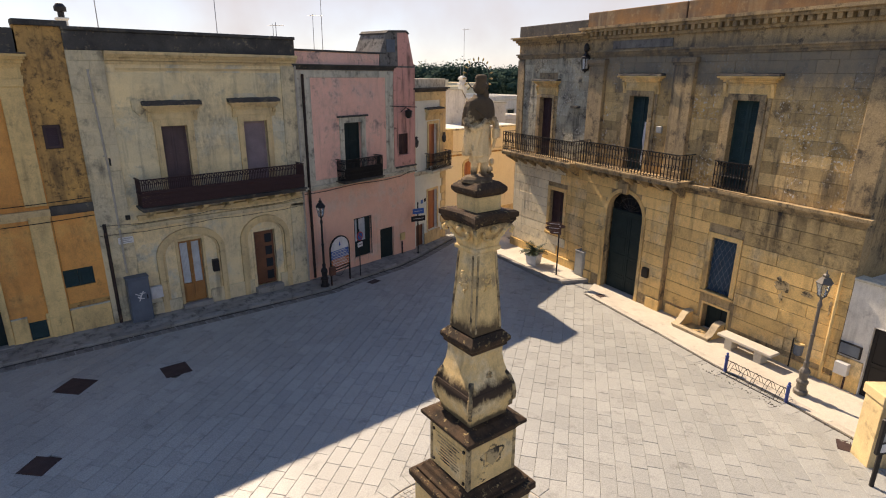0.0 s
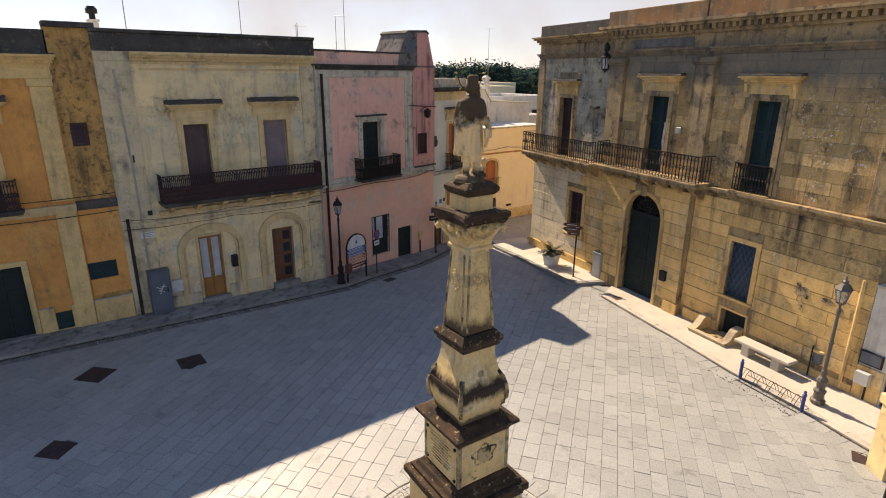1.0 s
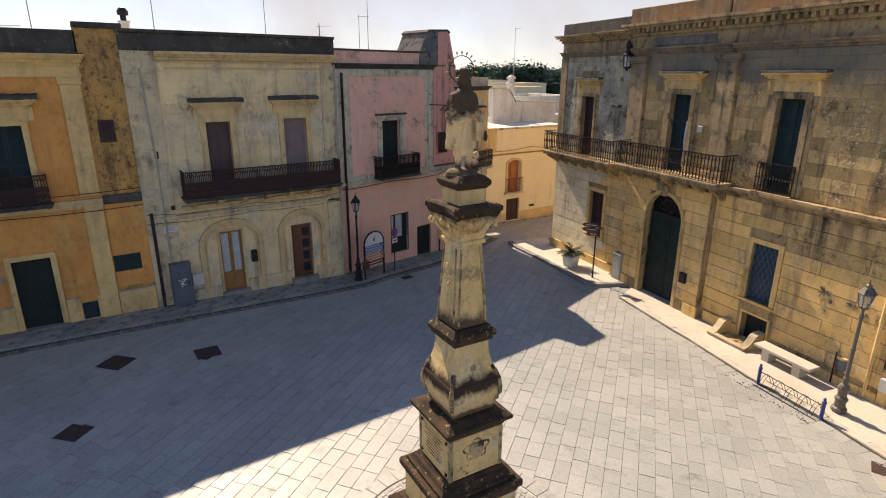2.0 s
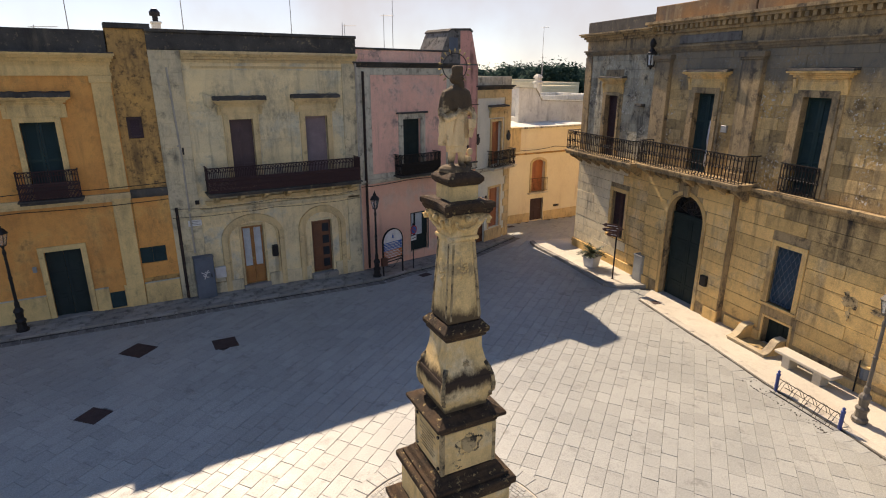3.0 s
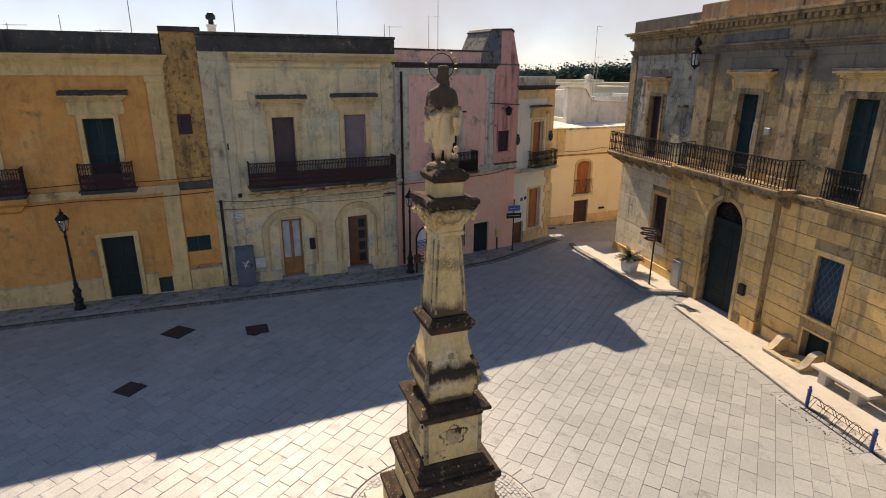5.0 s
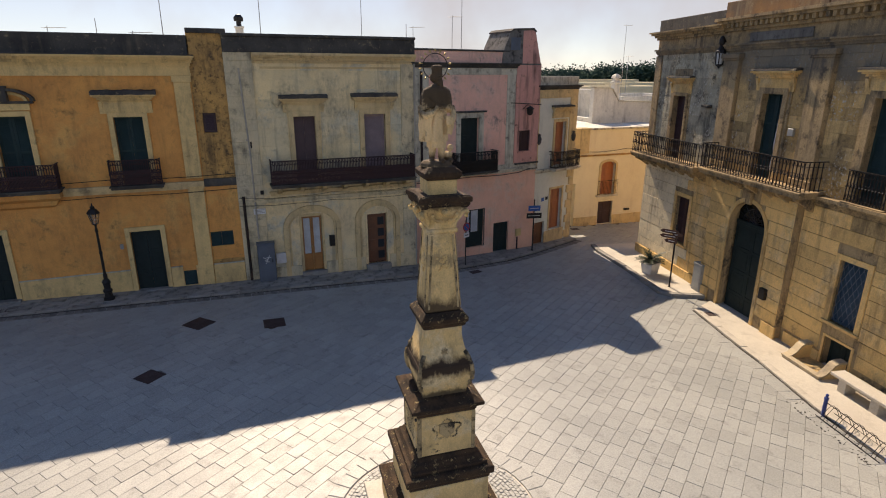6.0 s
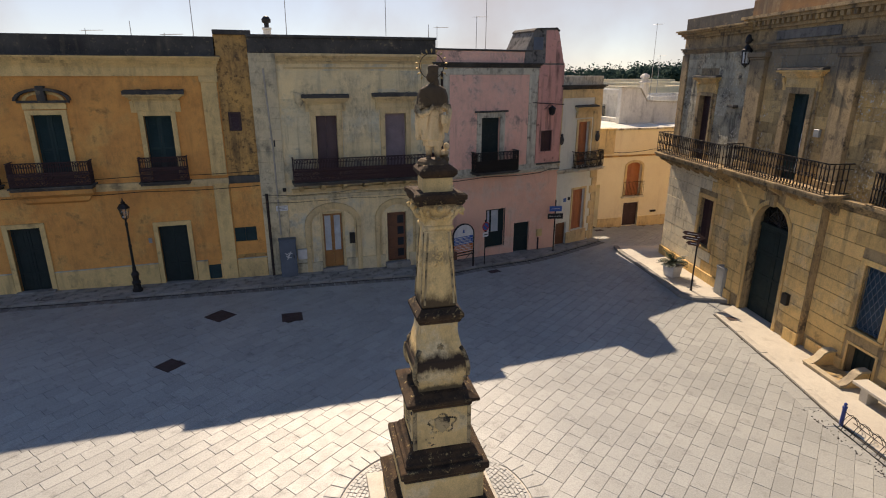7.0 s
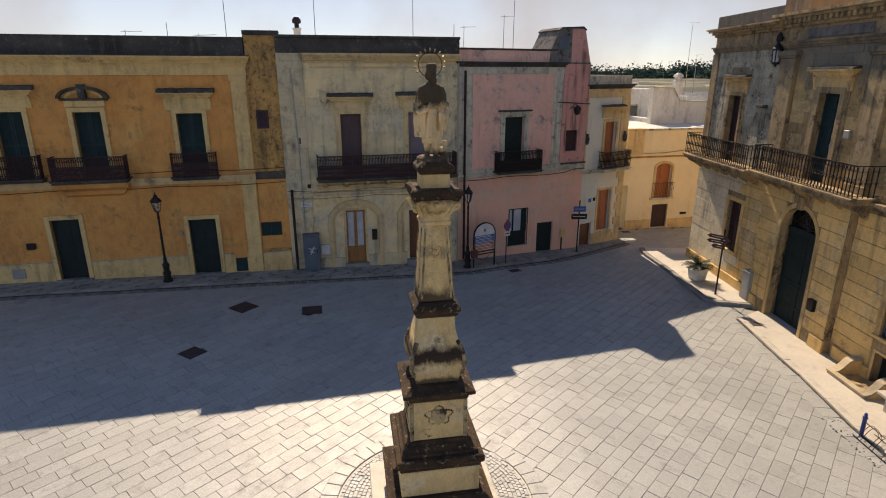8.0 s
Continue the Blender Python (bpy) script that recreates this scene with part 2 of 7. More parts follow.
M_SBROWN = plain("brown_sign_paint", (0.12, 0.05, 0.03), 0.5)
M_WHITES = plain("white_sign_paint", (0.80, 0.80, 0.78), 0.4)
M_BRASS = plain("dull_brass", (0.55, 0.40, 0.16), 0.4, 0.8)
M_GLASSD = plain("dark_window_glass", (0.02, 0.025, 0.03), 0.08, 0.0, bump=0.0)
M_CURTAIN = plain("white_curtain", (0.62, 0.66, 0.68), 0.9)
M_GALV = plain("galvanised_steel", (0.42, 0.43, 0.44), 0.4, 0.8)
M_COVER = plain("rusted_iron_cover", (0.06, 0.034, 0.031), 0.75, 0.2, 60.0, 0.4)
# leaf green with the blue of distance haze mixed into its colour
M_LEAF = surface("haze_tinted_leaves", (0.05, 0.09, 0.065), (0.034, 0.066, 0.05), rough=0.95, spec=0.03, bump=0, vary=0.25, random_from="island", big=0.1)
M_PALM = surface("palm_leaf", (0.022, 0.04, 0.016), (0.014, 0.026, 0.011), rough=0.5, bump=0, big=3.0)
M_PIPE = plain("old_downpipe_paint", (0.46, 0.42, 0.35), 0.6)
M_DARKPIPE = surface("rust_black_downpipe", (0.055, 0.035, 0.028), (0.03, 0.022, 0.02), (0.20, 0.12, 0.07), 0.6, 0.56, grain=20.0, bump=0.4)
M_LANTERN = bpy.data.materials.new("lantern_glass")
M_LANTERN.use_nodes = True
_b = M_LANTERN.node_tree.nodes["Principled BSDF"]
_b.inputs["Base Color"].default_value = (0.75, 0.78, 0.78, 1)
_b.inputs["Transmission Weight"].default_value, _b.inputs["Roughness"].default_value = 0.9, 0.15


def lichen_cap(m, z0, z1, dark):
    """Black lichen that has grown from the top of a figure downwards, with a ragged edge."""
    nt = m.node_tree
    b = nt.nodes["Principled BSDF"]
    src = b.inputs["Base Color"].links[0].from_socket
    co = nt.nodes.new("ShaderNodeTexCoord").outputs["Object"]
    sep = nt.nodes.new("ShaderNodeSeparateXYZ")
    nt.links.new(co, sep.inputs[0])
    add = nt.nodes.new("ShaderNodeMath")
    add.operation = "ADD"
    nt.links.new(sep.outputs[2], add.inputs[0])
    nt.links.new(times(nt, noise_of(nt, co, 5.0, 6, 0.7), 0.9), add.inputs[1])
    nt.links.new(mixed(nt, times(nt, ramp(nt, z0 + 0.45, z1 + 0.45, add.outputs[0]), 0.93), src, dark), b.inputs["Base Color"])


def dark_band(m, zc, half, dark, amount=0.92, ragged=0.5, scale=5.0):
    """Darkens a band at height zc, ragged above and below."""
    nt = m.node_tree
    b = nt.nodes["Principled BSDF"]
    src = b.inputs["Base Color"].links[0].from_socket
    co = nt.nodes.new("ShaderNodeTexCoord").outputs["Object"]
    sep = nt.nodes.new("ShaderNodeSeparateXYZ")
    nt.links.new(co, sep.inputs[0])
    off = nt.nodes.new("ShaderNodeMath")
    off.operation = "MULTIPLY_ADD"
    nt.links.new(noise_of(nt, co, scale, 7, 0.75, (1, 1, 0.5)), off.inputs[0])
    off.inputs[1].default_value = ragged
    nt.links.new(sep.outputs[2], off.inputs[2])
    far = nt.nodes.new("ShaderNodeMath")
    far.operation = "SUBTRACT"
    nt.links.new(off.outputs[0], far.inputs[0])
    far.inputs[1].default_value = zc + ragged * 0.5
    size = nt.nodes.new("ShaderNodeMath")
    size.operation = "ABSOLUTE"
    nt.links.new(far.outputs[0], size.inputs[0])
    nt.links.new(mixed(nt, times(nt, ramp(nt, half, half * 0.35, size.outputs[0]), amount), src, dark), b.inputs["Base Color"])


BAND_BROWN = (0.045, 0.03, 0.02)
# darker band on the upper palazzo wall and trim, below the architrave
dark_band(M_PALUP, 9.25, 1.15, (0.13, 0.13, 0.115), 0.8, 2.2, 0.9)
dark_band(M_PALTRIM, 9.3, 0.8, (0.10, 0.095, 0.085), 0.6, 2.0, 1.1)
dark_band(M_SHAFT, 4.86, 0.26, BAND_BROWN, 0.9)
dark_band(M_SHAFT, 5.75, 0.1, (0.14, 0.12, 0.09), 0.5, 0.7)
# black growth round the waist of the swelling
dark_band(M_SWELL, 3.86, 0.22, BAND_BROWN, 1.0, 0.45)
dark_band(M_SWELL, 3.32, 0.1, BAND_BROWN, 0.8, 0.3)
# darker band at the top of the capital, below the abacus
dark_band(M_CAPITAL, 6.72, 0.12, BAND_BROWN, 0.75, 0.35, 8.0)


# ---- building blocks ----
def gz(x, y=20.0):
    """Height of the gently sloping square, which lies flatter before the monument."""
    k = min(max((14.2 - y) / 3.2, 0.0), 1.0)
    dip = (-0.15 + 0.025 * min(max(x, -3.0), 10.0)) * min(max((14.5 - x) / 4.5, 0.0), 1.0)
    return 0.48 - 0.03 * min(max(x, -25.0), 45.0) + dip * k * k * (3 - 2 * k)


def box(bm, x0, x1, y0, y1, z0, z1):
    v = [bm.verts.new(p) for p in ((x0, y0, z0), (x1, y0, z0), (x1, y1, z0), (x0, y1, z0), (x0, y0, z1), (x1, y0, z1), (x1, y1, z1), (x0, y1, z1))]
    for f in ((3, 2, 1, 0), (4, 5, 6, 7), (0, 1, 5, 4), (1, 2, 6, 5), (2, 3, 7, 6), (3, 0, 4, 7)):
        bm.faces.new([v[i] for i in f])
    return v


def chamfer(bm, w=0.012, seg=1):
    bmesh.ops.bevel(bm, geom=list(bm.edges), offset=w, segments=seg, profile=0.6, affect="EDGES", clamp_overlap=True)
    return bm


def boxes(*rows, bevel=0.0):
    bm = bmesh.new()
    for r in rows:
        box(bm, *r)
    return chamfer(bm, bevel) if bevel else bm


def loft(bm, rings, cap=True):
    """Skins rings of equally many points; closed at both ends."""
    rows = [[bm.verts.new(p) for p in ring] for ring in rings]
    n = len(rows[0])
    for a, b in zip(rows, rows[1:]):
        for i in range(n):
            bm.faces.new((a[i], a[(i + 1) % n], b[(i + 1) % n], b[i]))
    if cap:
        bm.faces.new(rows[0][::-1])
        bm.faces.new(rows[-1])
    return bm


def lathe(bm, profile, seg=12, at=(0, 0), flat=1.0):
    return loft(bm, [[(at[0] + r * math.cos(math.tau * i / seg), at[1] + flat * r * math.sin(math.tau * i / seg), z) for i in range(seg)] for r, z in profile])


def tube(bm, pts, r, seg=6, r_end=None):
    pts = [Vector(p) for p in pts]
    rings = []
    for i, p in enumerate(pts):
        d = (pts[min(i + 1, len(pts) - 1)] - pts[max(i - 1, 0)]).normalized()
        a = d.orthogonal().normalized() if abs(d.z) > 0.95 else d.cross(Vector((0, 0, 1))).normalized()
        b = d.cross(a)
        k = r if r_end is None else r + (r_end - r) * i / (len(pts) - 1)
        rings.append([tuple(p + (a * math.cos(math.tau * j / seg) + b * math.sin(math.tau * j / seg)) * k) for j in range(seg)])
    return loft(bm, rings)


def squares(profile, turn=0.0):
    """Square rings from (half width, z)."""
    c, s = math.cos(turn), math.sin(turn)
    return [[(h * (c * x - s * y), h * (s * x + c * y), z) for x, y in ((-1, -1), (1, -1), (1, 1), (-1, 1))] for h, z in profile]


def part(name, bm, material, parent, label="", smooth=False):
    me = bpy.data.meshes.new(name)
    bmesh.ops.recalc_face_normals(bm, faces=list(bm.faces))
    bm.to_mesh(me)
    bm.free()
    me.materials.append(material)
    if smooth:
        for p in me.polygons:
            p.use_smooth = True
    ob = new(name, me)
    ob.parent = parent
    return tagged(ob, label) if label else ob


def each(name, rows, material, parent, bevel=0.0, label=""):
    for r in rows:
        part(name, boxes(r, bevel=bevel), material, parent, label)


def piece(name, me, parent, m):
    ob = new(name, me)
    ob.parent = parent
    ob.matrix_basis = m
    return ob


def thing(name, m, label, category, group="", kind=""):
    ob = new(name)
    ob.matrix_basis = m
    ob.empty_display_size = 0.3
    return tagged(ob, label, category, group, kind)


def mesh_thing(name, bm, material, m, label, category, group="", kind="", smooth=False):
    ob = part(name, bm, material, None, "", smooth)
    ob.matrix_basis = m
    return tagged(ob, label, category, group, kind)


def wall_bm(u0, u1, z0, z1, holes, y0=0.0, y1=0.4):
    """A wall with thickness; the holes (u0, u1, z0, z1) go right through."""
    us = sorted({u0, u1, *[h[0] for h in holes], *[h[1] for h in holes]})
    zs = sorted({z0, z1, *[h[2] for h in holes], *[h[3] for h in holes]})
    us, zs = [u for u in us if u0 <= u <= u1], [z for z in zs if z0 <= z <= z1]
    solid = {}
    for i in range(len(us) - 1):
        for j in range(len(zs) - 1):
            cu, cz = (us[i] + us[i + 1]) / 2, (zs[j] + zs[j + 1]) / 2
            solid[i, j] = not any(h[0] < cu < h[1] and h[2] < cz < h[3] for h in holes)
    bm = bmesh.new()
    seen = {}

    def v(i, y, j):
        key = (i, y, j)
        if key not in seen:
            seen[key] = bm.verts.new((us[i], y, zs[j]))
        return seen[key]
    for (i, j), s in solid.items():
        if not s:
            continue
        bm.faces.new((v(i, y0, j), v(i + 1, y0, j), v(i + 1, y0, j + 1), v(i, y0, j + 1)))
        bm.faces.new((v(i, y1, j + 1), v(i + 1, y1, j + 1), v(i + 1, y1, j), v(i, y1, j)))
        for di, dj, a, b in ((-1, 0, (i, j), (i, j + 1)), (1, 0, (i + 1, j + 1), (i + 1, j)), (0, -1, (i + 1, j), (i, j)), (0, 1, (i, j + 1), (i + 1, j + 1))):
            if not solid.get((i + di, j + dj), False):
                bm.faces.new((v(a[0], y0, a[1]), v(a[0], y1, a[1]), v(b[0], y1, b[1]), v(b[0], y0, b[1])))
    return bm


def arch_fill(bm, u0, u1, zs, zt, y0, y1, seg=14):
    """The two spandrels that round off a square-headed hole: arc from (u0, zs) over (mid, zt) to (u1, zs)."""
    mid, ru, rz = (u0 + u1) / 2, (u1 - u0) / 2, zt - zs
    arc = [(mid - ru * math.cos(math.pi * i / seg), zs + rz * math.sin(math.pi * i / seg)) for i in range(seg + 1)]
    top = zt + 0.01
    for (a, az), (b, bz) in zip(arc, arc[1:]):
        loft(bm, [[(a, y0, az), (b, y0, bz), (b, y0, top), (a, y0, top)], [(a, y1, az), (b, y1, bz), (b, y1, top), (a, y1, top)]])


def arch_band(bm, u0, u1, zb, zs, zt, w, y0, y1, seg=16):
    """A raised band round an arch, w wide, with its two legs."""
    mid, ru, rz = (u0 + u1) / 2, (u1 - u0) / 2, zt - zs
    rows = []
    for k in (0, 1):
        pts = [(u0 - w * k, zb)] + [(mid - (ru + w * k) * math.cos(math.pi * i / seg), zs + (rz + w * k) * math.sin(math.pi * i / seg)) for i in range(seg + 1)] + [(u1 + w * k, zb)]
        rows.append(pts)
    rings = [[(a[0], y0, a[1]), (b[0], y0, b[1]), (b[0], y1, b[1]), (a[0], y1, a[1])] for a, b in zip(*rows)]
    loft(bm, rings)


def moulding(u0, u1, steps, ends=True):
    """A run of stacked strips: (z0, z1, projection). Ends return by the projection."""
    bm = bmesh.new()
    for z0, z1, p in steps:
        box(bm, u0 - (p * 0.6 if ends else 0), u1 + (p * 0.6 if ends else 0), -p, 0.02, z0, z1)
    return bm


def leaf_bm(u0, u1, z0, z1, y, louvres=0, panels=2, thick=0.05):
    """One shutter or door leaf: stiles and rails, with louvres or sunk panels between."""
    bm = bmesh.new()
    s = min(0.09, (u1 - u0) * 0.18)
    box(bm, u0, u0 + s, y, y + thick, z0, z1)
    box(bm, u1 - s, u1, y, y + thick, z0, z1)
    n = max(panels, 1)
    h = (z1 - z0 - s) / n
    for i in range(n + 1):
        box(bm, u0 + s, u1 - s, y + 0.002, y + thick - 0.002, z0 + h * i, z0 + h * i + s)
    for i in range(n):
        a, b = z0 + h * i + s, z0 + h * (i + 1)
        if louvres:
            box(bm, u0 + s, u1 - s, y + 0.04, y + thick - 0.001, a, b)
            k = max(int((b - a) / 0.06), 2)
            for j in range(k):
                zc = a + (b - a) * (j + 0.5) / k
                loft(bm, [[(u, y + 0.008, zc - 0.03), (u, y + 0.016, zc - 0.032), (u, y + 0.04, zc + 0.02), (u, y + 0.032, zc + 0.024)] for u in (u0 + s, u1 - s)])
        else:
            box(bm, u0 + s, u1 - s, y + 0.022, y + thick - 0.01, a, b)
            box(bm, u0 + s + 0.04, u1 - s - 0.04, y + 0.012, y + 0.022, a + 0.05, b - 0.05)
    return bm


def leaves(owner, u0, u1, z0, z1, mat, n=2, louvres=1, panels=2, y=0.16, name="shutter"):
    """n leaves side by side, filling an opening, as sub-parts of owner."""
    w = (u1 - u0) / n
    for i in range(n):
        part(name, leaf_bm(u0 + w * i + 0.004, u0 + w * (i + 1) - 0.004, z0 + 0.01, z1 - 0.005, y, louvres, panels), mat, owner)


def surround(house, u0, u1, z0, z1, w, p, mat, name="window_frame", sill=True, foot=False):
    """The stone round an opening; returns it as the part that holds the opening's other pieces."""
    rows = [(u0 - w, u0, -p, 0.06, z0, z1 + w), (u1, u1 + w, -p, 0.06, z0, z1 + w), (u0, u1, -p, 0.06, z1, z1 + w)]
    if foot:
        rows += [(u0 - w - 0.02, u0 - 0.002, -p - 0.02, 0.03, z0, z0 + 0.3), (u1 + 0.002, u1 + w + 0.02, -p - 0.02, 0.03, z0, z0 + 0.3)]
    if sill:
        rows.append((u0 - w - 0.04, u1 + w + 0.04, -p - 0.06, 0.1, z0 - 0.09, z0))
    return part(name, boxes(*rows, bevel=0.008), mat, house)


def hood(house, owner, u0, u1, z, mat_face, mat_top, w=0.32, drop=0.3, crust=0.05):
    """The frieze and jutting cornice over a window, with a crust of lichen on top."""
    part("frieze", boxes((u0 - 0.12, u1 + 0.12, -0.06, 0.02, z - drop, z), (u0 - 0.06, u1 + 0.06, -0.075, -0.058, z - drop + 0.07, z - 0.06), bevel=0.006), mat_face, owner)
    bm = bmesh.new()
    for k, (a, b, p) in enumerate(((z, z + 0.05, 0.09), (z + 0.05, z + 0.12, 0.14), (z + 0.12, z + 0.17, 0.2), (z + 0.17, z + 0.25, 0.26))):
        box(bm, u0 - w * (0.36 + 0.19 * k), u1 + w * (0.36 + 0.19 * k), -p, 0.02, a, b)
    part("hood", chamfer(bm, 0.008), mat_face, owner)
    rg = random.Random(int(u0 * 70) + int(z * 10))
    n = 22
    a0, a1 = u0 - w * 0.95, u1 + w * 0.95
    rings = []
    for k in range(n + 1):
        t, u = crust * rg.uniform(0.85, 1.1), a0 + (a1 - a0) * k / n
        rings.append([(u, 0.0, z + 0.252), (u, -0.27 - rg.uniform(0, 0.02), z + 0.245 - crust * rg.uniform(0.1, 0.3)), (u, -0.27, z + 0.252 + t), (u, 0.0, z + 0.27 + t * 1.3)])
    bm = bmesh.new()
    loft(bm, rings)
    part("hood_top", bm, mat_top, owner)
    # scrolled brackets at both ends
    for s in (u0 - w * 0.35, u1 + w * 0.35):
        b2 = bmesh.new()
        loft(b2, [[(x, 0.02, z - drop), (x, -0.05, z - drop), (x, -0.07, z - drop * 0.6), (x, -0.13, z - 0.06), (x, -0.15, z), (x, 0.02, z)] for x in (s - 0.055, s + 0.055)])
        part("bracket", b2, mat_face, owner)


BAR = {}


def bar_mesh(h, r, mat):
    key = (round(h, 3), r, mat.name)
    if key not in BAR:
        bm = bmesh.new()
        loft(bm, squares([(r, 0), (r, h * 0.44), (r * 2.1, h * 0.47), (r * 2.1, h * 0.5), (r, h * 0.53), (r, h)]))
        me = bpy.data.meshes.new("baluster")
        bmesh.ops.recalc_face_normals(bm, faces=list(bm.faces))
        bm.to_mesh(me)
        bm.free()
        me.materials.append(mat)
        BAR[key] = me
    return BAR[key]


def scroll_bm(u0, u1, y, z, r, along="u"):
    """A row of small iron rings."""
    bm = bmesh.new()
    n = max(int((u1 - u0) / (2.1 * r)), 1)
    for i in range(n):
        c = u0 + (u1 - u0) * (i + 0.5) / n
        pts = [(c + r * math.cos(math.tau * k / 8), z + r * math.sin(math.tau * k / 8)) for k in range(9)]
        tube(bm, [(a, y, b) if along == "u" else (y, a, b) for a, b in pts], 0.0105, 4)
    return bm


def balcony(house, u0, u1, z, depth, h, mat_slab, mat_iron, corbels=0, step=0.115, thick=0.14, mat_corbel=None, corbel_h=0.35, left=True, right=True, dense=True, low=False):
    """Stone slab on corbels with an iron railing; every bar is a piece of its own."""
    bm = bmesh.new()
    box(bm, u0, u1, -depth, 0.02, z - thick, z - thick * 0.4)
    box(bm, u0 - 0.05, u1 + 0.05, -depth - 0.05, 0.02, z - thick * 0.4, z)
    slab = part("balcony", chamfer(bm, 0.01), mat_slab, house)
    for i in range(corbels):
        c = u0 + 0.3 + (u1 - u0 - 0.6) * i / max(corbels - 1, 1)
        bm = bmesh.new()
        loft(bm, [[(u, 0.02, z - thick - corbel_h), (u, -0.1, z - thick - corbel_h * 0.95), (u, -depth * 0.45, z - thick - corbel_h * 0.55), (u, -depth * 0.85, z - thick - 0.1), (u, -depth * 0.88, z - thick), (u, 0.02, z - thick)] for u in (c - 0.09, c + 0.09)])
        part("corbel", chamfer(bm, 0.01), mat_corbel or mat_slab, slab)
    y = -depth + 0.04
    ends = ([u0 + 0.03] if left else []) + ([u1 - 0.03] if right else [])
    for name, zz, r in (("handrail", z + h, 0.025), ("rail", z + 0.07, 0.014), ("rail", z + h - 0.16, 0.012)):
        bm = boxes((u0 + 0.01, u1 - 0.01, y - r, y + r, zz - r * 0.6, zz + r * 0.6))
        for e in ends:
            box(bm, e - r, e + r, y + r, 0.0, zz - r * 0.6, zz + r * 0.6)
        part(name, bm, mat_iron, slab)
    tagged(part("scrollwork", scroll_bm(u0 + 0.05, u1 - 0.05, y, z + h - 0.08, 0.062), mat_iron, slab), kind="stuff")
    me = bar_mesh(h - 0.05, 0.012, mat_iron)
    n = int((u1 - u0 - 0.06) / step)
    for i in range(n + 1):
        piece("baluster", me, slab, pose(u0 + 0.03 + (u1 - u0 - 0.06) * i / n, y, z + 0.02))
    if low:
        short = bar_mesh(h * 0.56, 0.013, mat_iron)
        for i in range(n):
            piece("baluster", short, slab, pose(u0 + 0.03 + (u1 - u0 - 0.06) * (i + 0.5) / n, y, z + 0.02))
        part("rail", boxes((u0 + 0.01, u1 - 0.01, y - 0.016, y + 0.016, z + h * 0.56, z + h * 0.56 + 0.03)), mat_iron, slab)
    k = max(int(depth / step), 1)
    for e in ends:
        for i in range(1, k):
            piece("baluster", me, slab, pose(e, y + (depth - 0.06) * i / k, z + 0.02))
    if dense:
        tagged(part("scrollwork", scroll_bm(u0 + 0.05, u1 - 0.05, y, z + 0.16, 0.07), mat_iron, slab), kind="stuff")
        tagged(part("scrollwork", scroll_bm(u0 + 0.05, u1 - 0.05, y, z + h * 0.55, 0.05), mat_iron, slab), kind="stuff")
    return slab


def downpipe(house, u, z0, z1, mat, r=0.045, bend=0.0):
    bm = bmesh.new()
    tube(bm, [(u, -r - 0.03, z0), (u + bend * 0.02, -r - 0.03, (z0 + z1) / 2), (u + bend, -r - 0.03, z1)], r, 8)
    z = z0 + 0.6
    while z < z1:
        lathe(bm, [(r + 0.012, z), (r + 0.012, z + 0.05)], 8, (u + bend * 0.02 if z < z1 * 0.6 else u + bend * (z - z0) / (z1 - z0), -r - 0.03))
        z += 1.7
    return part("downpipe", bm, mat, house, smooth=False)


def blocks(u0, u1, z0, z1, holes, course, length, gap, rng):
    """Ashlar: courses cut into stones of uneven length, left out where holes are."""
    out, z, k = [], z0, 0
    while z < z1 - 0.05:
        zt = min(z + course, z1)
        spans = [(u0, u1)]
        for h in holes:
            if h[2] < zt - 0.03 and h[3] > z + 0.03:
                spans = [s for a, b in spans for s in ((a, min(b, h[0])), (max(a, h[1]), b)) if s[1] - s[0] > 0.06]
        for a, b in spans:
            n = max(round((b - a) / length), 1)
            cuts = [a + (b - a) * (i + (rng.uniform(-0.22, 0.22) + (0.25 if k % 2 else -0.1) if 0 < i < n else 0)) / n for i in range(n + 1)]
            for c, d in zip(cuts, cuts[1:]):
                if d - c > 0.05:
                    out.append((c + gap / 2, d - gap / 2, z + gap / 2, zt - gap / 2))
        z, k = zt, k + 1
    return out


def stone_bm(bm, u0, u1, z0, z1, p, e=0.012):
    """One dressed stone in a wall, p proud of it, with worn edges."""
    loft(bm, [[(u0, 0.01, z0), (u1, 0.01, z0), (u1, 0.01, z1), (u0, 0.01, z1)], [(u0, -p * 0.5, z0), (u1, -p * 0.5, z0), (u1, -p * 0.5, z1), (u0, -p * 0.5, z1)],
              [(u0 + e, -p, z0 + e), (u1 - e, -p, z0 + e), (u1 - e, -p, z1 - e), (u0 + e, -p, z1 - e)]])


# ---- ground ----
def ground():
    xs = [-3000, -400, -60, *range(-25, 46), 80, 400, 3000]
    ys = [-3000, -400, -40, *range(-15, 31), 60, 400, 3000]
    bm = bmesh.new()
    g = [[bm.verts.new((x, y, gz(x, y) - 0.035)) for x in xs] for y in ys]
    for a, b in zip(g, g[1:]):
        for i in range(len(xs) - 1):
            bm.faces.new((a[i], a[i + 1], b[i + 1], b[i]))
    ob = mesh_thing("ground", bm, M_JOINT, Matrix(), "earth under the limestone paving and the plain beyond", "ground", kind="structure")
    ob.data.materials.append(M_FIELD)
    for p in ob.data.polygons:
        p.material_index = 1 if abs(p.center.x - 10) > 36 or abs(p.center.y - 10) > 51 else 0
    return ob


ground()
TILT_X = math.degrees(math.atan(-0.03))


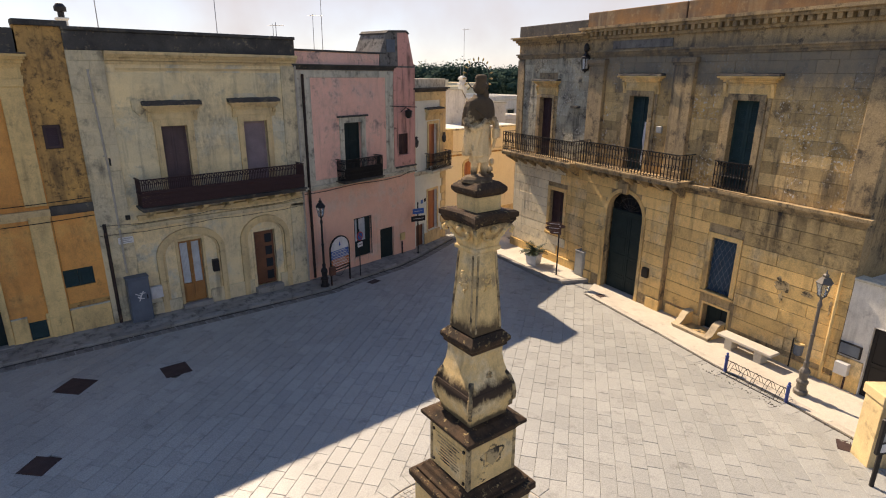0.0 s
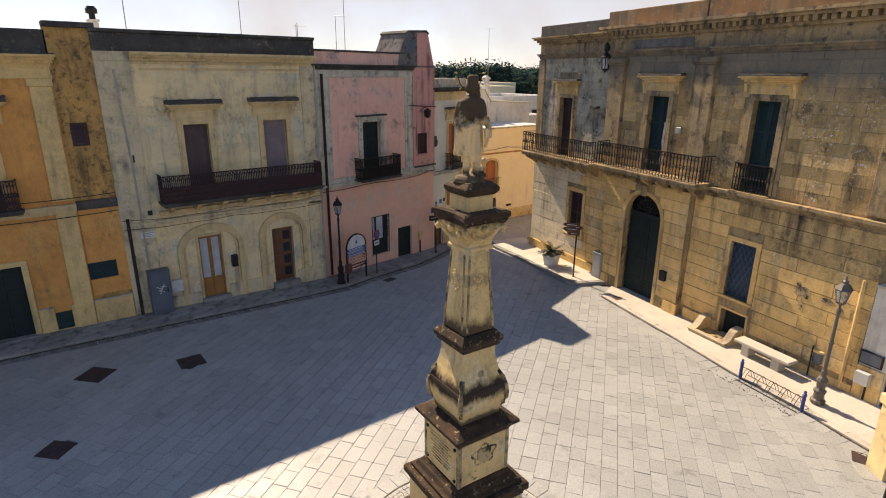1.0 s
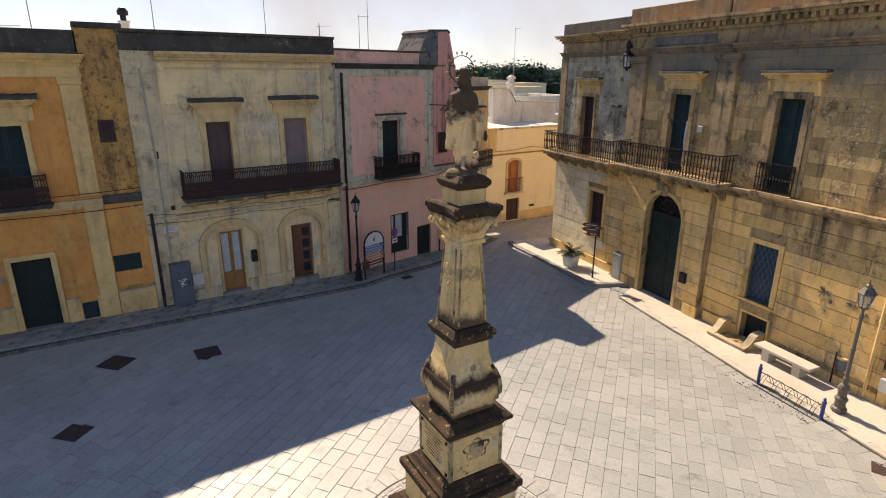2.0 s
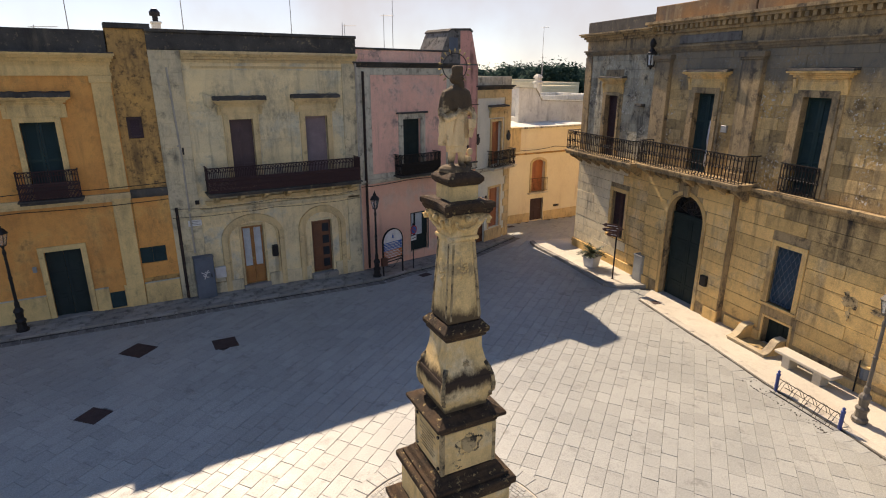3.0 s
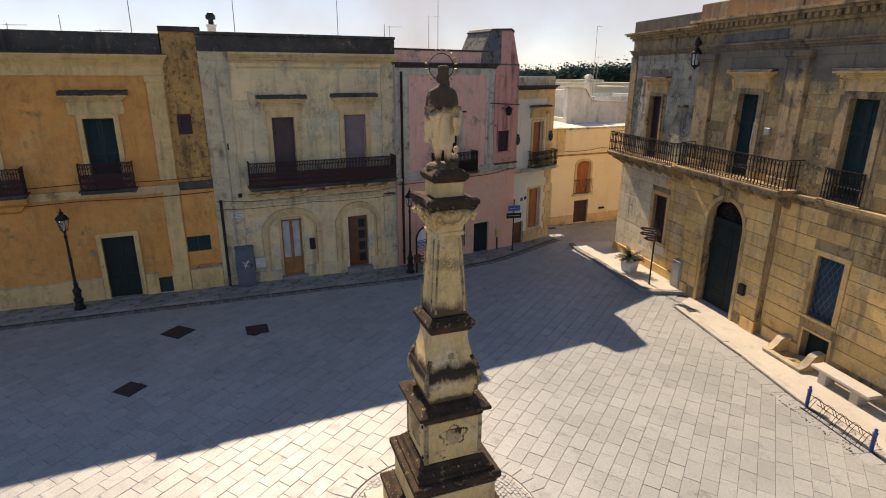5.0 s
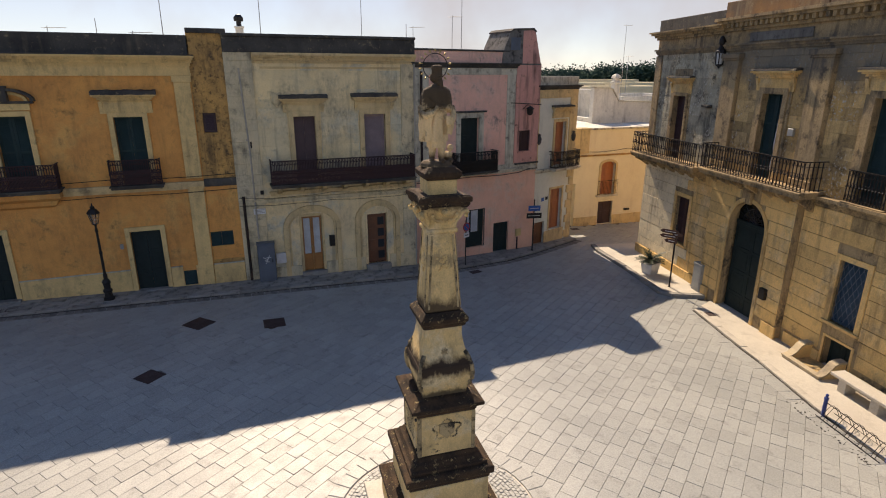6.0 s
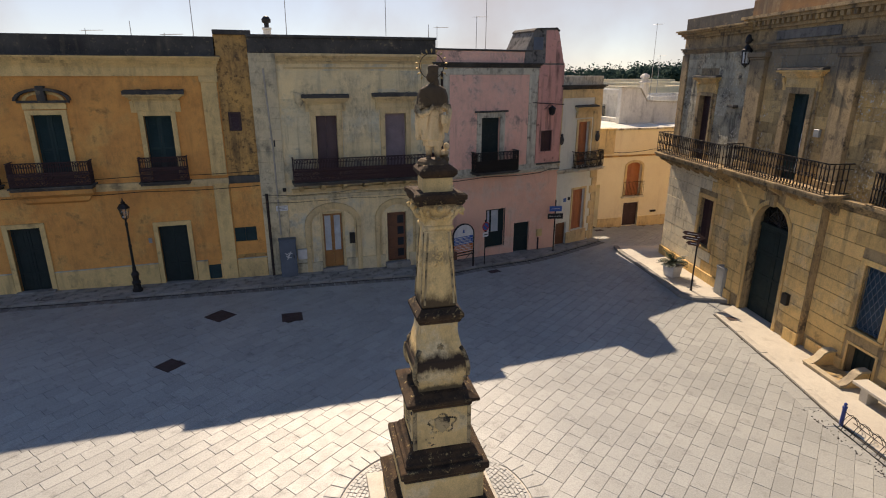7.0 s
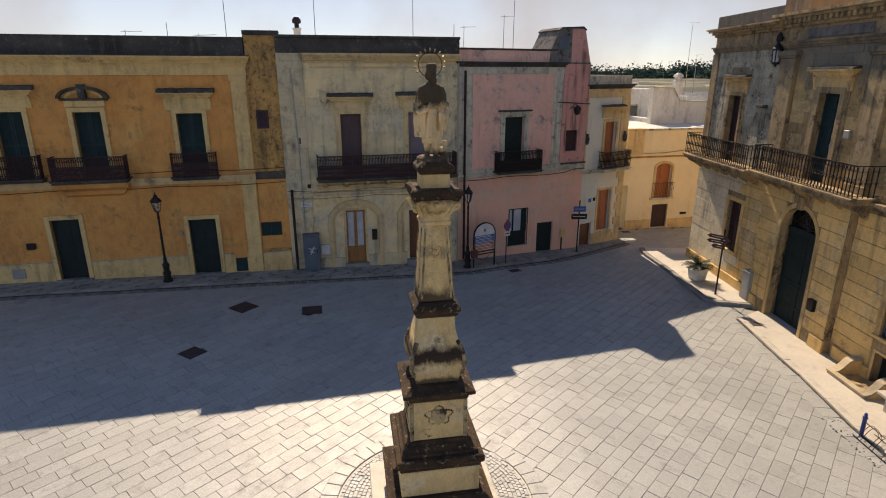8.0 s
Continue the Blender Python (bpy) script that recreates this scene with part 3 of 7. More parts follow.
# ---- house with the grey limestone front ----
def grey_house():
    h = thing("house", pose(0, 21.43, 0), "two-storey weathered grey limestone house with a long iron balcony", "house", "houses on the square")
    holes = [(5.8, 6.65, 4.5, 7.07), (8.66, 9.56, 4.5, 7.1), (5.82, 6.64, 0.5, 2.96), (8.63, 9.5, 0.5, 2.82)]
    part("wall", wall_bm(3.42, 10.9, -0.3, 9.4, holes), M_GREY, h)
    part("back", boxes((3.42, 10.9, 0.4, 9.0, -0.3, 9.3)), M_GREY, h)
    part("roof", boxes((3.42, 10.9, 0.0, 9.0, 9.4, 9.5)), M_WHITE, h)
    rng = random.Random(31)
    q = part("quoin", boxes((3.42, 4.42, -0.05, 0.01, -0.3, 9.46)), M_GREYQUOIN, h)
    for u0, u1, z0, z1 in blocks(3.42, 4.42, -0.3, 9.46, [], 0.43, 0.55, 0.008, rng):
        bm = bmesh.new()
        stone_bm(bm, u0, u1, z0, z1, 0.012 + rng.uniform(-0.003, 0.004), 0.006)
        bm.transform(Matrix.Translation((0, -0.051, 0)))
        part("stone", bm, M_GREYQUOIN, q)
    keep = [(a - 0.24, b + 0.24, c - 0.1, d + 0.9) for a, b, c, d in holes[:2]]
    bm = bmesh.new()
    for u0, u1, z0, z1 in blocks(4.42, 10.28, 4.5, 8.86, keep, 0.36, 0.62, 0.003, rng):
        stone_bm(bm, u0, u1, z0, z1, 0.006 + rng.uniform(-0.002, 0.003), 0.002)
    tagged(part("upper_masonry", bm, M_GREYASH, h, "pale grey-cream ashlar blocks"), kind="stuff")
    part("quoin", boxes((10.28, 10.9, -0.05, 0.01, -0.3, 9.3), bevel=0.01), M_GREYQUOIN, h)
    part("cornice", moulding(4.42, 10.9, [(9.08, 9.16, 0.06), (9.18, 9.28, 0.12), (9.28, 9.36, 0.2), (9.36, 9.46, 0.28)], False), M_CREAMSTONE, h)
    part("parapet", boxes((3.42, 10.9, -0.08, 0.3, 9.46, 10.02), bevel=0.02), M_BLACKTOP, h)
    part("coping", boxes((3.40, 10.92, -0.14, 0.36, 10.02, 10.13), bevel=0.02), M_BLACKTOP, h)
    part("moulding", moulding(4.7, 10.28, [(8.88, 8.96, 0.035)], False), M_CREAMSTONE, h)
    part("string_course", moulding(3.42, 10.9, [(3.66, 3.74, 0.05), (3.74, 3.82, 0.1)], False), M_GREYQUOIN, h)
    # carved shields
    for u in (5.22, 9.86):
        bm = bmesh.new()
        loft(bm, [[(u + r * a, y, 7.72 + r * b) for a, b in ((-1, 1), (-0.5, 1.25), (0, 1.0), (0.5, 1.25), (1, 1), (0.9, -0.3), (0, -1.3), (-0.9, -0.3))] for r, y in ((0.24, 0.01), (0.22, -0.05), (0.1, -0.08))])
        part("carved_shield", bm, M_GREYQUOIN, h)
    # upper windows
    for u0, u1, z1, mat, n, lou in ((5.8, 6.65, 7.07, M_PURPLE, 2, 0), (8.66, 9.56, 7.1, M_MAUVE, 1, 1)):
        fr = surround(h, u0, u1, 4.5, z1, 0.2, 0.07, M_CREAMSTONE, sill=False)
        leaves(fr, u0, u1, 4.5, z1, mat, n, lou, 3 if n == 2 else 1)
        hood(h, fr, u0 - 0.2, u1 + 0.2, z1 + 0.47, M_CREAMSTONE, M_BLACKTOP, 0.34, 0.3, 0.09)
    balcony(h, 4.72, 10.66, 4.48, 0.72, 0.94, M_BLACKTOP, M_RUST, 7, 0.062, low=True, corbel_h=0.34, mat_corbel=M_CREAMSTONE)
    part("balcony_band", moulding(4.72, 10.66, [(3.95, 4.05, 0.08), (4.05, 4.12, 0.14)]), M_CREAMSTONE, h)
    # ground-floor doors within arches
    bm = bmesh.new()
    arch_band(bm, 5.25, 7.25, 0.0, 2.5, 3.24, 0.2, -0.10, 0.02, 22)
    arch_band(bm, 5.34, 7.16, 0.0, 2.5, 3.16, 0.07, -0.05, 0.02, 22)
    part("arch_moulding", bm, M_CREAMSTONE, h)
    bm = bmesh.new()
    arch_band(bm, 8.28, 9.9, 0.0, 2.55, 3.26, 0.2, -0.10, 0.02, 22)
    arch_band(bm, 8.37, 9.81, 0.0, 2.55, 3.18, 0.07, -0.05, 0.02, 22)
    part("arch_moulding", bm, M_CREAMSTONE, h)
    d = surround(h, 5.82, 6.64, 0.5, 2.96, 0.1, 0.03, M_CREAMSTONE, "door_frame", sill=False)
    for i in range(2):
        a = 5.83 + 0.405 * i
        bm = boxes((a, a + 0.06, 0.1, 0.15, 0.55, 2.95), (a + 0.335, a + 0.395, 0.1, 0.15, 0.55, 2.95), (a + 0.06, a + 0.335, 0.1, 0.15, 0.55, 1.28), (a + 0.06, a + 0.335, 0.1, 0.15, 2.86, 2.95), (a + 0.1, a + 0.295, 0.085, 0.1, 0.68, 1.14))
        part("door_leaf", chamfer(bm, 0.006), M_LIGHTWOOD, d)
        bm = bmesh.new()
        rows = []
        for k in range(13):
            rows.append([(a + 0.06 + 0.275 * k / 12, 0.155 + 0.012 * (k % 2), 1.28), (a + 0.06 + 0.275 * k / 12, 0.175 + 0.012 * (k % 2), 1.28), (a + 0.06 + 0.275 * k / 12, 0.175 + 0.012 * (k % 2), 2.86), (a + 0.06 + 0.275 * k / 12, 0.155 + 0.012 * (k % 2), 2.86)])
        loft(bm, rows)
        part("curtain", bm, M_CURTAIN, d, "white pleated door curtain")
    bm = bmesh.new()
    lathe(bm, [(0.03, 0), (0.035, 0.03), (0.02, 0.05)], 8)
    bm.transform(pose(6.2, 0.1, 1.6, 90))
    part("door_knob", bm, M_BRASS, d)
    d = surround(h, 8.63, 9.5, 0.5, 2.82, 0.09, 0.03, M_GREY, "door_frame", sill=False)
    part("door_leaf", boxes((8.64, 9.49, 0.14, 0.19, 0.55, 2.8), *[(8.74, 9.0, 0.12, 0.14, 0.7 + 0.52 * i, 1.1 + 0.52 * i) for i in range(4)], bevel=0.006), M_BROWN, d)
    for i in range(4):
        part("pane", boxes((9.12, 9.4, 0.125, 0.139, 0.72 + 0.52 * i, 1.08 + 0.52 * i)), M_GLASSD, d)
    part("doorstep", boxes((8.5, 9.62, -0.3, 0.05, 0.1, 0.55), bevel=0.015), M_OLDKERB, h)
    part("doorstep", boxes((5.7, 6.76, -0.22, 0.05, 0.1, 0.55), bevel=0.015), M_OLDKERB, h)
    each("plinth", [(4.42, 5.7, -0.07, 0.01, -0.3, 0.85), (6.76, 8.5, -0.07, 0.01, -0.3, 0.9), (9.62, 10.28, -0.07, 0.01, -0.3, 0.9)], M_GREYQUOIN, h, 0.01)
    # fittings on the wall
    part("mailbox", boxes((6.93, 7.15, -0.16, 0.0, 1.6, 2.06), (6.97, 7.11, -0.165, -0.158, 1.9, 1.95), bevel=0.01), M_IRON, h)
    part("meter_box", boxes((4.66, 5.06, -0.2, -0.05, 1.08, 1.52), bevel=0.012), M_WHITEP, h, "small white meter box")
    part("plaque", boxes((3.95, 4.42, -0.085, -0.055, 3.24, 3.46), bevel=0.006), M_WHITES, h, "small white street plaque")
    for k in range(3):
        part("plaque_bar", boxes((4.0, 4.37 - 0.08 * (k % 2), -0.09, -0.084, 3.40 - 0.06 * k, 3.425 - 0.06 * k)), M_GREYP, h)
    downpipe(h, 4.05, 2.2, 8.9, M_PIPE, 0.035, -0.12)
    downpipe(h, 10.86, 0.3, 9.1, M_PIPE, 0.04, 0.0)
    downpipe(h, 3.62, 0.3, 4.0, M_DARKPIPE, 0.055, 0.0)
    part("wall_lamp", boxes((4.28, 4.42, -0.14, 0.0, 4.05, 4.2), bevel=0.01), M_IRON, h)
    part("air_brick", boxes((4.08, 4.14, -0.07, -0.055, 5.9, 6.15)), M_IRON, h)
    for z, sag in ((3.62, 0.05), (3.95, 0.09)):
        bm = bmesh.new()
        tube(bm, [(3.45 + 7.4 * k / 16, -0.1, z + 0.012 * math.sin(k * 1.7) - sag * math.sin(math.pi * (k % 8) / 8)) for k in range(17)], 0.009, 5)
        part("cable", bm, M_IRON, h)
    ch = part("chimney", boxes((4.15, 4.49, 5.4, 5.74, 9.4, 10.68), (4.11, 4.53, 5.36, 5.78, 10.68, 10.76), bevel=0.015), M_WHITE, h)
    bm = bmesh.new()
    lathe(bm, [(0.11, 10.76), (0.11, 10.96), (0.2, 10.98), (0.21, 11.13), (0.12, 11.25), (0.02, 11.28)], 10, (4.32, 5.57))
    part("cowl", bm, M_IRON, ch)
    return h


# ---- ochre house ----
def ochre_house():
    h = thing("house", pose(0, 21.4, 0), "two-storey ochre plastered house with green shutters and iron balconies", "house", "houses on the square")
    doors = [(-5.57, -4.55, 0.5, 3.23), (-0.58, 0.47, 0.45, 2.95), (-10.3, -9.3, 0.6, 3.3)]
    wins = [(-6.63, -5.69, 4.86, 7.34), (-4.05, -3.1, 4.82, 7.3), (-0.48, 0.46, 4.74, 7.2), (-10.3, -9.35, 4.9, 7.4)]
    small = [(2.48, 2.95, 6.55, 7.28), (2.2, 3.09, 2.06, 2.66)]
    part("wall", wall_bm(-14, 2.24, -0.3, 9.2, doors + wins), M_YELLOW, h)
    part("side_wall", wall_bm(2.24, 3.42, -0.3, 10.1, small, 0.02, 0.4), M_OCHRE, h)
    part("side_wall", boxes((2.26, 3.42, -0.004, 0.02, 1.5, 2.06), (2.26, 3.42, -0.004, 0.02, 2.66, 4.55), (3.09, 3.42, -0.004, 0.02, 2.06, 2.66)), M_YELLOW, h)
    part("back", boxes((-14, 3.42, 0.4, 9.0, -0.3, 9.1)), M_YELLOW, h)
    part("roof", boxes((-14, 3.40, 0.1, 9.0, 9.2, 9.3)), M_WHITE, h)
    part("parapet", boxes((-14, 2.3, 0.02, 0.3, 9.3, 10.02), bevel=0.02), M_BLACKTOP, h)
    part("parapet", boxes((2.24, 3.6, -0.06, 0.5, 10.1, 10.27), bevel=0.02), M_BLACKTOP, h)
    part("cornice", moulding(-14, 2.24, [(8.62, 8.72, 0.05), (8.96, 9.06, 0.07), (9.06, 9.16, 0.15), (9.16, 9.24, 0.24), (9.24, 9.31, 0.32)]), M_PALE, h)
    part("cornice_top", boxes((-14.1, 2.42, -0.34, 0.02, 9.314, 9.345), bevel=0.01), M_BLACKTOP, h)
    part("frieze", boxes((-14, 2.24, -0.03, 0.01, 8.72, 8.96)), M_PALE, h)
    for u in (-12.4, 1.64):
        part("pilaster", boxes((u, u + 0.56, -0.09, 0.01, -0.3, 4.55), (u, u + 0.56, -0.09, 0.01, 4.86, 8.4), (u - 0.05, u + 0.61, -0.12, 0.01, 8.4, 8.62), bevel=0.01), M_PALE, h)
    part("string_course", moulding(-14, 2.24, [(4.45, 4.54, 0.05), (4.54, 4.66, 0.10), (4.66, 4.74, 0.15)], False), M_CREAMSTONE, h)
    part("string_course", moulding(2.24, 3.42, [(4.5, 4.58, 0.06), (4.58, 4.8, 0.1)], False), M_BLACKTOP, h)
    each("plinth", [(-14, -10.5, -0.06, 0.01, -0.3, 1.55), (-9.1, -5.75, -0.06, 0.01, -0.3, 1.5), (-4.37, -0.76, -0.06, 0.01, -0.3, 1.42), (0.65, 1.08, -0.06, 0.01, -0.3, 1.36), (1.08, 1.56, -0.06, 0.01, -0.3, 0.56), (1.56, 1.64, -0.06, 0.01, -0.3, 1.36), (2.22, 3.4, -0.06, 0.03, -0.3, 1.3)], M_PALE, h, 0.01)
    for a, b, z in ((-14, -10.5, 1.55), (-9.1, -5.75, 1.5), (-4.37, -0.76, 1.42), (0.65, 1.08, 1.36), (2.22, 3.4, 1.3)):
        part("plinth_ledge", boxes((a, b, -0.085, 0.01, z + 0.002, z + 0.035), bevel=0.008), M_STONEBAND, h)
    part("vent", leaf_bm(1.09, 1.55, 0.58, 1.16, -0.05, 1, 1), M_GREEN, h, "dark green cellar grille")
    for u0, u1, z0, z1 in doors:
        d = surround(h, u0, u1, z0, z1, 0.17, 0.07, M_PALE, "door_frame", sill=False)
        leaves(d, u0, u1, z0, z1, M_BLACKGREEN, 2, 0, 3, name="door_leaf")
        part("doorstep", boxes((u0 - 0.15, u1 + 0.15, -0.25, 0.06, z0 - 0.4, z0 + 0.01 + gz((u0 + u1) / 2) - 0.35), bevel=0.015), M_OLDKERB, d)
    for k, (u0, u1, z0, z1) in enumerate(wins):
        fr = surround(h, u0, u1, z0, z1, 0.17, 0.08, M_PALE, sill=False)
        leaves(fr, u0, u1, z0, z1, M_GREEN, 2, 1, 2)
        if k == 1:
            c = (u0 + u1) / 2
            bm = bmesh.new()
            box(bm, c - 0.8, c + 0.8, -0.14, 0.02, z1 + 0.42, z1 + 0.5)
            arch_band(bm, c - 0.78, c + 0.78, z1 + 0.5, z1 + 0.5, z1 + 0.84, 0.09, -0.24, 0.02, 12)
            box(bm, c - 0.12, c + 0.12, -0.26, 0.02, z1 + 0.5, z1 + 1.0)
            part("pediment", bm, M_BLACKTOP, fr)
            bm = bmesh.new()
            arch_band(bm, c - 0.55, c + 0.55, z1 + 0.5, z1 + 0.5, z1 + 0.72, 0.1, -0.06, 0.02, 12)
            part("tympanum", bm, M_PALE, fr)
            part("frieze", boxes((u0 - 0.2, u1 + 0.2, -0.09, 0.02, z1 + 0.2, z1 + 0.42), bevel=0.006), M_PALE, fr)
        else:
            hood(h, fr, u0 - 0.18, u1 + 0.18, z1 + 0.55, M_PALE, M_BLACKTOP, 0.4, 0.42, 0.1)
    balcony(h, -5.0, -2.42, 4.82, 0.62, 0.86, M_BLACKTOP, M_RUST, 0, 0.075, low=True)
    balcony(h, -0.88, 0.84, 4.76, 0.34, 0.92, M_BLACKTOP, M_RUST, 0, 0.075, low=True)
    balcony(h, -7.5, -5.36, 4.9, 0.4, 0.86, M_BLACKTOP, M_RUST, 0, 0.075)
    balcony(h, -11.0, -8.7, 4.9, 0.4, 0.86, M_BLACKTOP, M_RUST, 0, 0.075)
    bm = bmesh.new()
    loft(bm, [[(-3.75 + s * w, -y, z) for s, y in ((-1, -0.02), (-1, d), (1, d), (1, -0.02))] for w, d, z in ((0.95, 0.02, 4.1), (1.05, 0.2, 4.2), (1.15, 0.25, 4.36), (1.3, 0.5, 4.5), (1.3, 0.55, 4.68))])
    part("balcony_support", bm, M_YELLOW, h)
    fr = surround(h, 2.48, 2.95, 6.55, 7.28, 0.03, 0.0, M_OCHRE, sill=False)
    leaves(fr, 2.48, 2.95, 6.55, 7.28, M_DARKRED, 1, 1, 1, 0.08)
    fr = surround(h, 2.2, 3.09, 2.06, 2.66, 0.03, 0.0, M_YELLOW, sill=False)
    leaves(fr, 2.2, 3.09, 2.06, 2.66, M_GREEN, 2, 1, 1, 0.03)
    part("mailbox", boxes((-6.5, -6.2, -0.14, 0, 2.12, 2.36), bevel=0.02), M_IRON, h)
    part("mailbox", boxes((-0.98, -0.86, -0.05, 0, 2.3, 2.5), bevel=0.01), M_GREYP, h)
    part("meter_box", boxes((-7.2, -6.75, -0.1, -0.05, 0.95, 1.35), bevel=0.01), M_GREYP, h)
    for z in (4.38, 4.98):
        bm = bmesh.new()
        tube(bm, [(-14 + 17.4 * k / 24, -0.13, z - 0.05 * math.sin(math.pi * (k % 6) / 6)) for k in range(25)], 0.013, 5)
        part("cable", bm, M_IRON, h)
    return h


# ---- pink house ----
def pink_house():
    h = thing("house", pose(10.9, 21.5, 0, 0, 0, 9.9), "two-storey flaking pink house with a raised corner block", "house", "houses on the square")
    holes = [(2.36, 3.38, 4.3, 6.78), (2.76, 3.78, 0.55, 2.41), (4.37, 5.3, 0.0, 1.6), (5.72, 6.38, 5.08, 6.07)]
    up = [b for b in holes if b[2] > 3.9]
    part("wall", wall_bm(-0.05, 6.9, 4.1, 9.1, up), M_PINK, h)
    part("lower_wall", wall_bm(-0.05, 6.9, -0.4, 4.1, [b for b in holes if b[2] < 3.9]), M_PINKLOW, h)
    part("back", boxes((-0.05, 6.9, 0.402, 8.0, -0.4, 9.0)), M_PINK, h)
    part("roof", boxes((-0.05, 6.9, 0.4, 8.0, 9.0, 9.1)), M_WHITE, h)
    part("parapet", boxes((-0.05, 5.5, -0.02, 0.3, 9.16, 9.66), bevel=0.015), M_PINK, h)
    part("coping", boxes((-0.08, 5.0, -0.07, 0.35, 9.66, 9.73), bevel=0.015), M_BLACKTOP, h)
    part("cornice", moulding(-0.05, 5.45, [(8.96, 9.06, 0.06), (9.06, 9.12, 0.13), (9.12, 9.17, 0.2)]), M_BLACKTOP, h)
    each("band", [(-0.05, 5.45, -0.035, 0.01, 8.66, 8.95), (-0.05, 0.7, -0.035, 0.01, 4.5, 8.66), (4.93, 5.42, -0.035, 0.01, 4.5, 8.66)], M_STONEBAND, h, 0.008)
    part("tower", wall_bm(5.44, 6.9, 4.52, 9.17, [(5.72, 6.38, 5.08, 6.07)], -0.05, 0.01), M_TOWER, h)
    bm = bmesh.new()
    loft(bm, [[(4.55, y, 9.1), (6.86, y, 9.1), (6.45, y, 10.58), (6.3, y, 10.68), (5.15, y, 10.62), (5.0, y, 10.5), (4.62, y, 9.75)] for y in (-0.055, 1.6)])
    tw = part("tower_head", bm, M_CEMENT, h)
    bm = bmesh.new()
    loft(bm, [[(5.74, y, 9.17), (6.83, y, 9.17), (6.44, y, 10.56), (6.3, y, 10.64), (5.72, y, 10.6)] for y in (-0.064, -0.05)])
    part("pink_face", bm, M_TOWER, tw)
    part("grey_panel", boxes((5.02, 5.56, -0.075, -0.05, 9.75, 10.3), bevel=0.01), M_STEEL, tw)
    bm = bmesh.new()
    loft(bm, [[(u, -0.1, z - 0.01) , (u, 1.65, z - 0.01), (u, 1.65, z + 0.05), (u, -0.1, z + 0.05)] for u, z in ((4.98, 10.52), (5.15, 10.63), (6.3, 10.69), (6.47, 10.58))])
    part("coping", bm, M_BLACKTOP, tw)
    part("sill_band", boxes((5.5, 6.95, -0.12, 0.02, 4.44, 4.52), bevel=0.008), M_BLACKTOP, h)
    part("string_course", moulding(-0.05, 6.9, [(4.1, 4.2, 0.05), (4.2, 4.3, 0.12), (4.3, 4.5, 0.04)], False), M_STONEBAND, h)
    fr = surround(h, 2.36, 3.38, 4.3, 6.78, 0.24, 0.05, M_STONEBAND, sill=False)
    part("hood", boxes((2.0, 3.74, -0.12, 0.02, 7.02, 7.09), bevel=0.01), M_BLACKTOP, fr)
    leaves(fr, 2.36, 3.38, 4.3, 6.78, M_BLACKGREEN, 2, 0, 3)
    balcony(h, 1.82, 4.12, 4.36, 0.6, 0.92, M_BLACKTOP, M_IRON, 0, 0.075, thick=0.1, low=True)
    fr = surround(h, 5.72, 6.38, 5.08, 6.07, 0.05, 0.06, M_TOWER)
    leaves(fr, 5.72, 6.38, 5.08, 6.07, M_DARKRED, 2, 0, 1, 0.02)
    d = surround(h, 2.76, 3.78, 0.55, 2.41, 0.04, 0.01, M_BLACKGREEN, "shop_window", sill=False)
    part("window_panel", boxes((2.77, 3.77, 0.1, 0.15, 0.56, 1.3), bevel=0.008), M_BLACKGREEN, d)
    part("mullion", boxes((2.77, 2.83, 0.08, 0.14, 1.3, 2.4), (3.0, 3.06, 0.08, 0.14, 1.3, 2.4), (3.5, 3.77, 0.08, 0.14, 1.3, 2.4)), M_BLACKGREEN, d)
    part("blind", boxes((2.83, 3.0, 0.14, 0.15, 1.3, 2.38), (3.06, 3.5, 0.14, 0.15, 1.3, 2.38)), M_CURTAIN, d, "white blind behind the glass")
    d = surround(h, 4.37, 5.3, 0.0, 1.6, 0.04, 0.01, M_PINKLOW, "door_frame", sill=False)
    leaves(d, 4.37, 5.3, 0.0, 1.6, M_BLACKGREEN, 2, 0, 2, 0.1, "door_leaf")
    part("meter_box", boxes((5.75, 6.08, -0.06, 0, 0.75, 1.12), bevel=0.01), M_PALE, h)
    bm = bmesh.new()
    tube(bm, [(5.85, -0.05, 0.0), (5.85, -0.05, 0.7)], 0.04, 8)
    part("pipe", bm, M_RUST, h)
    downpipe(h, 0.3, 0.3, 8.8, M_DARKPIPE, 0.055)
    # iron bracket with a lantern
    bm = bmesh.new()
    tube(bm, [(5.1, -0.12, 7.4), (6.95, -0.12, 7.28)], 0.02, 5)
    tube(bm, [(5.9, -0.05, 7.1), (5.95, -0.3, 7.3), (5.95, -0.55, 7.25)], 0.015, 5)
    br = part("lamp_bracket", bm, M_IRON, h)
    bm = bmesh.new()
    lathe(bm, [(0.03, 7.25), (0.2, 7.15), (0.17, 7.12), (0.14, 6.9), (0.06, 6.82)], 8, (5.95, -0.5))
    part("lantern", bm, M_IRON, br)
    for z in (4.05,):
        bm = bmesh.new()
        tube(bm, [(0.0 + 6.9 * k / 12, -0.14, z + (0.12 if k > 10 else 0) - 0.03 * math.sin(k)) for k in range(13)], 0.016, 5)
        part("cable", bm, M_IRON, h)
    return h


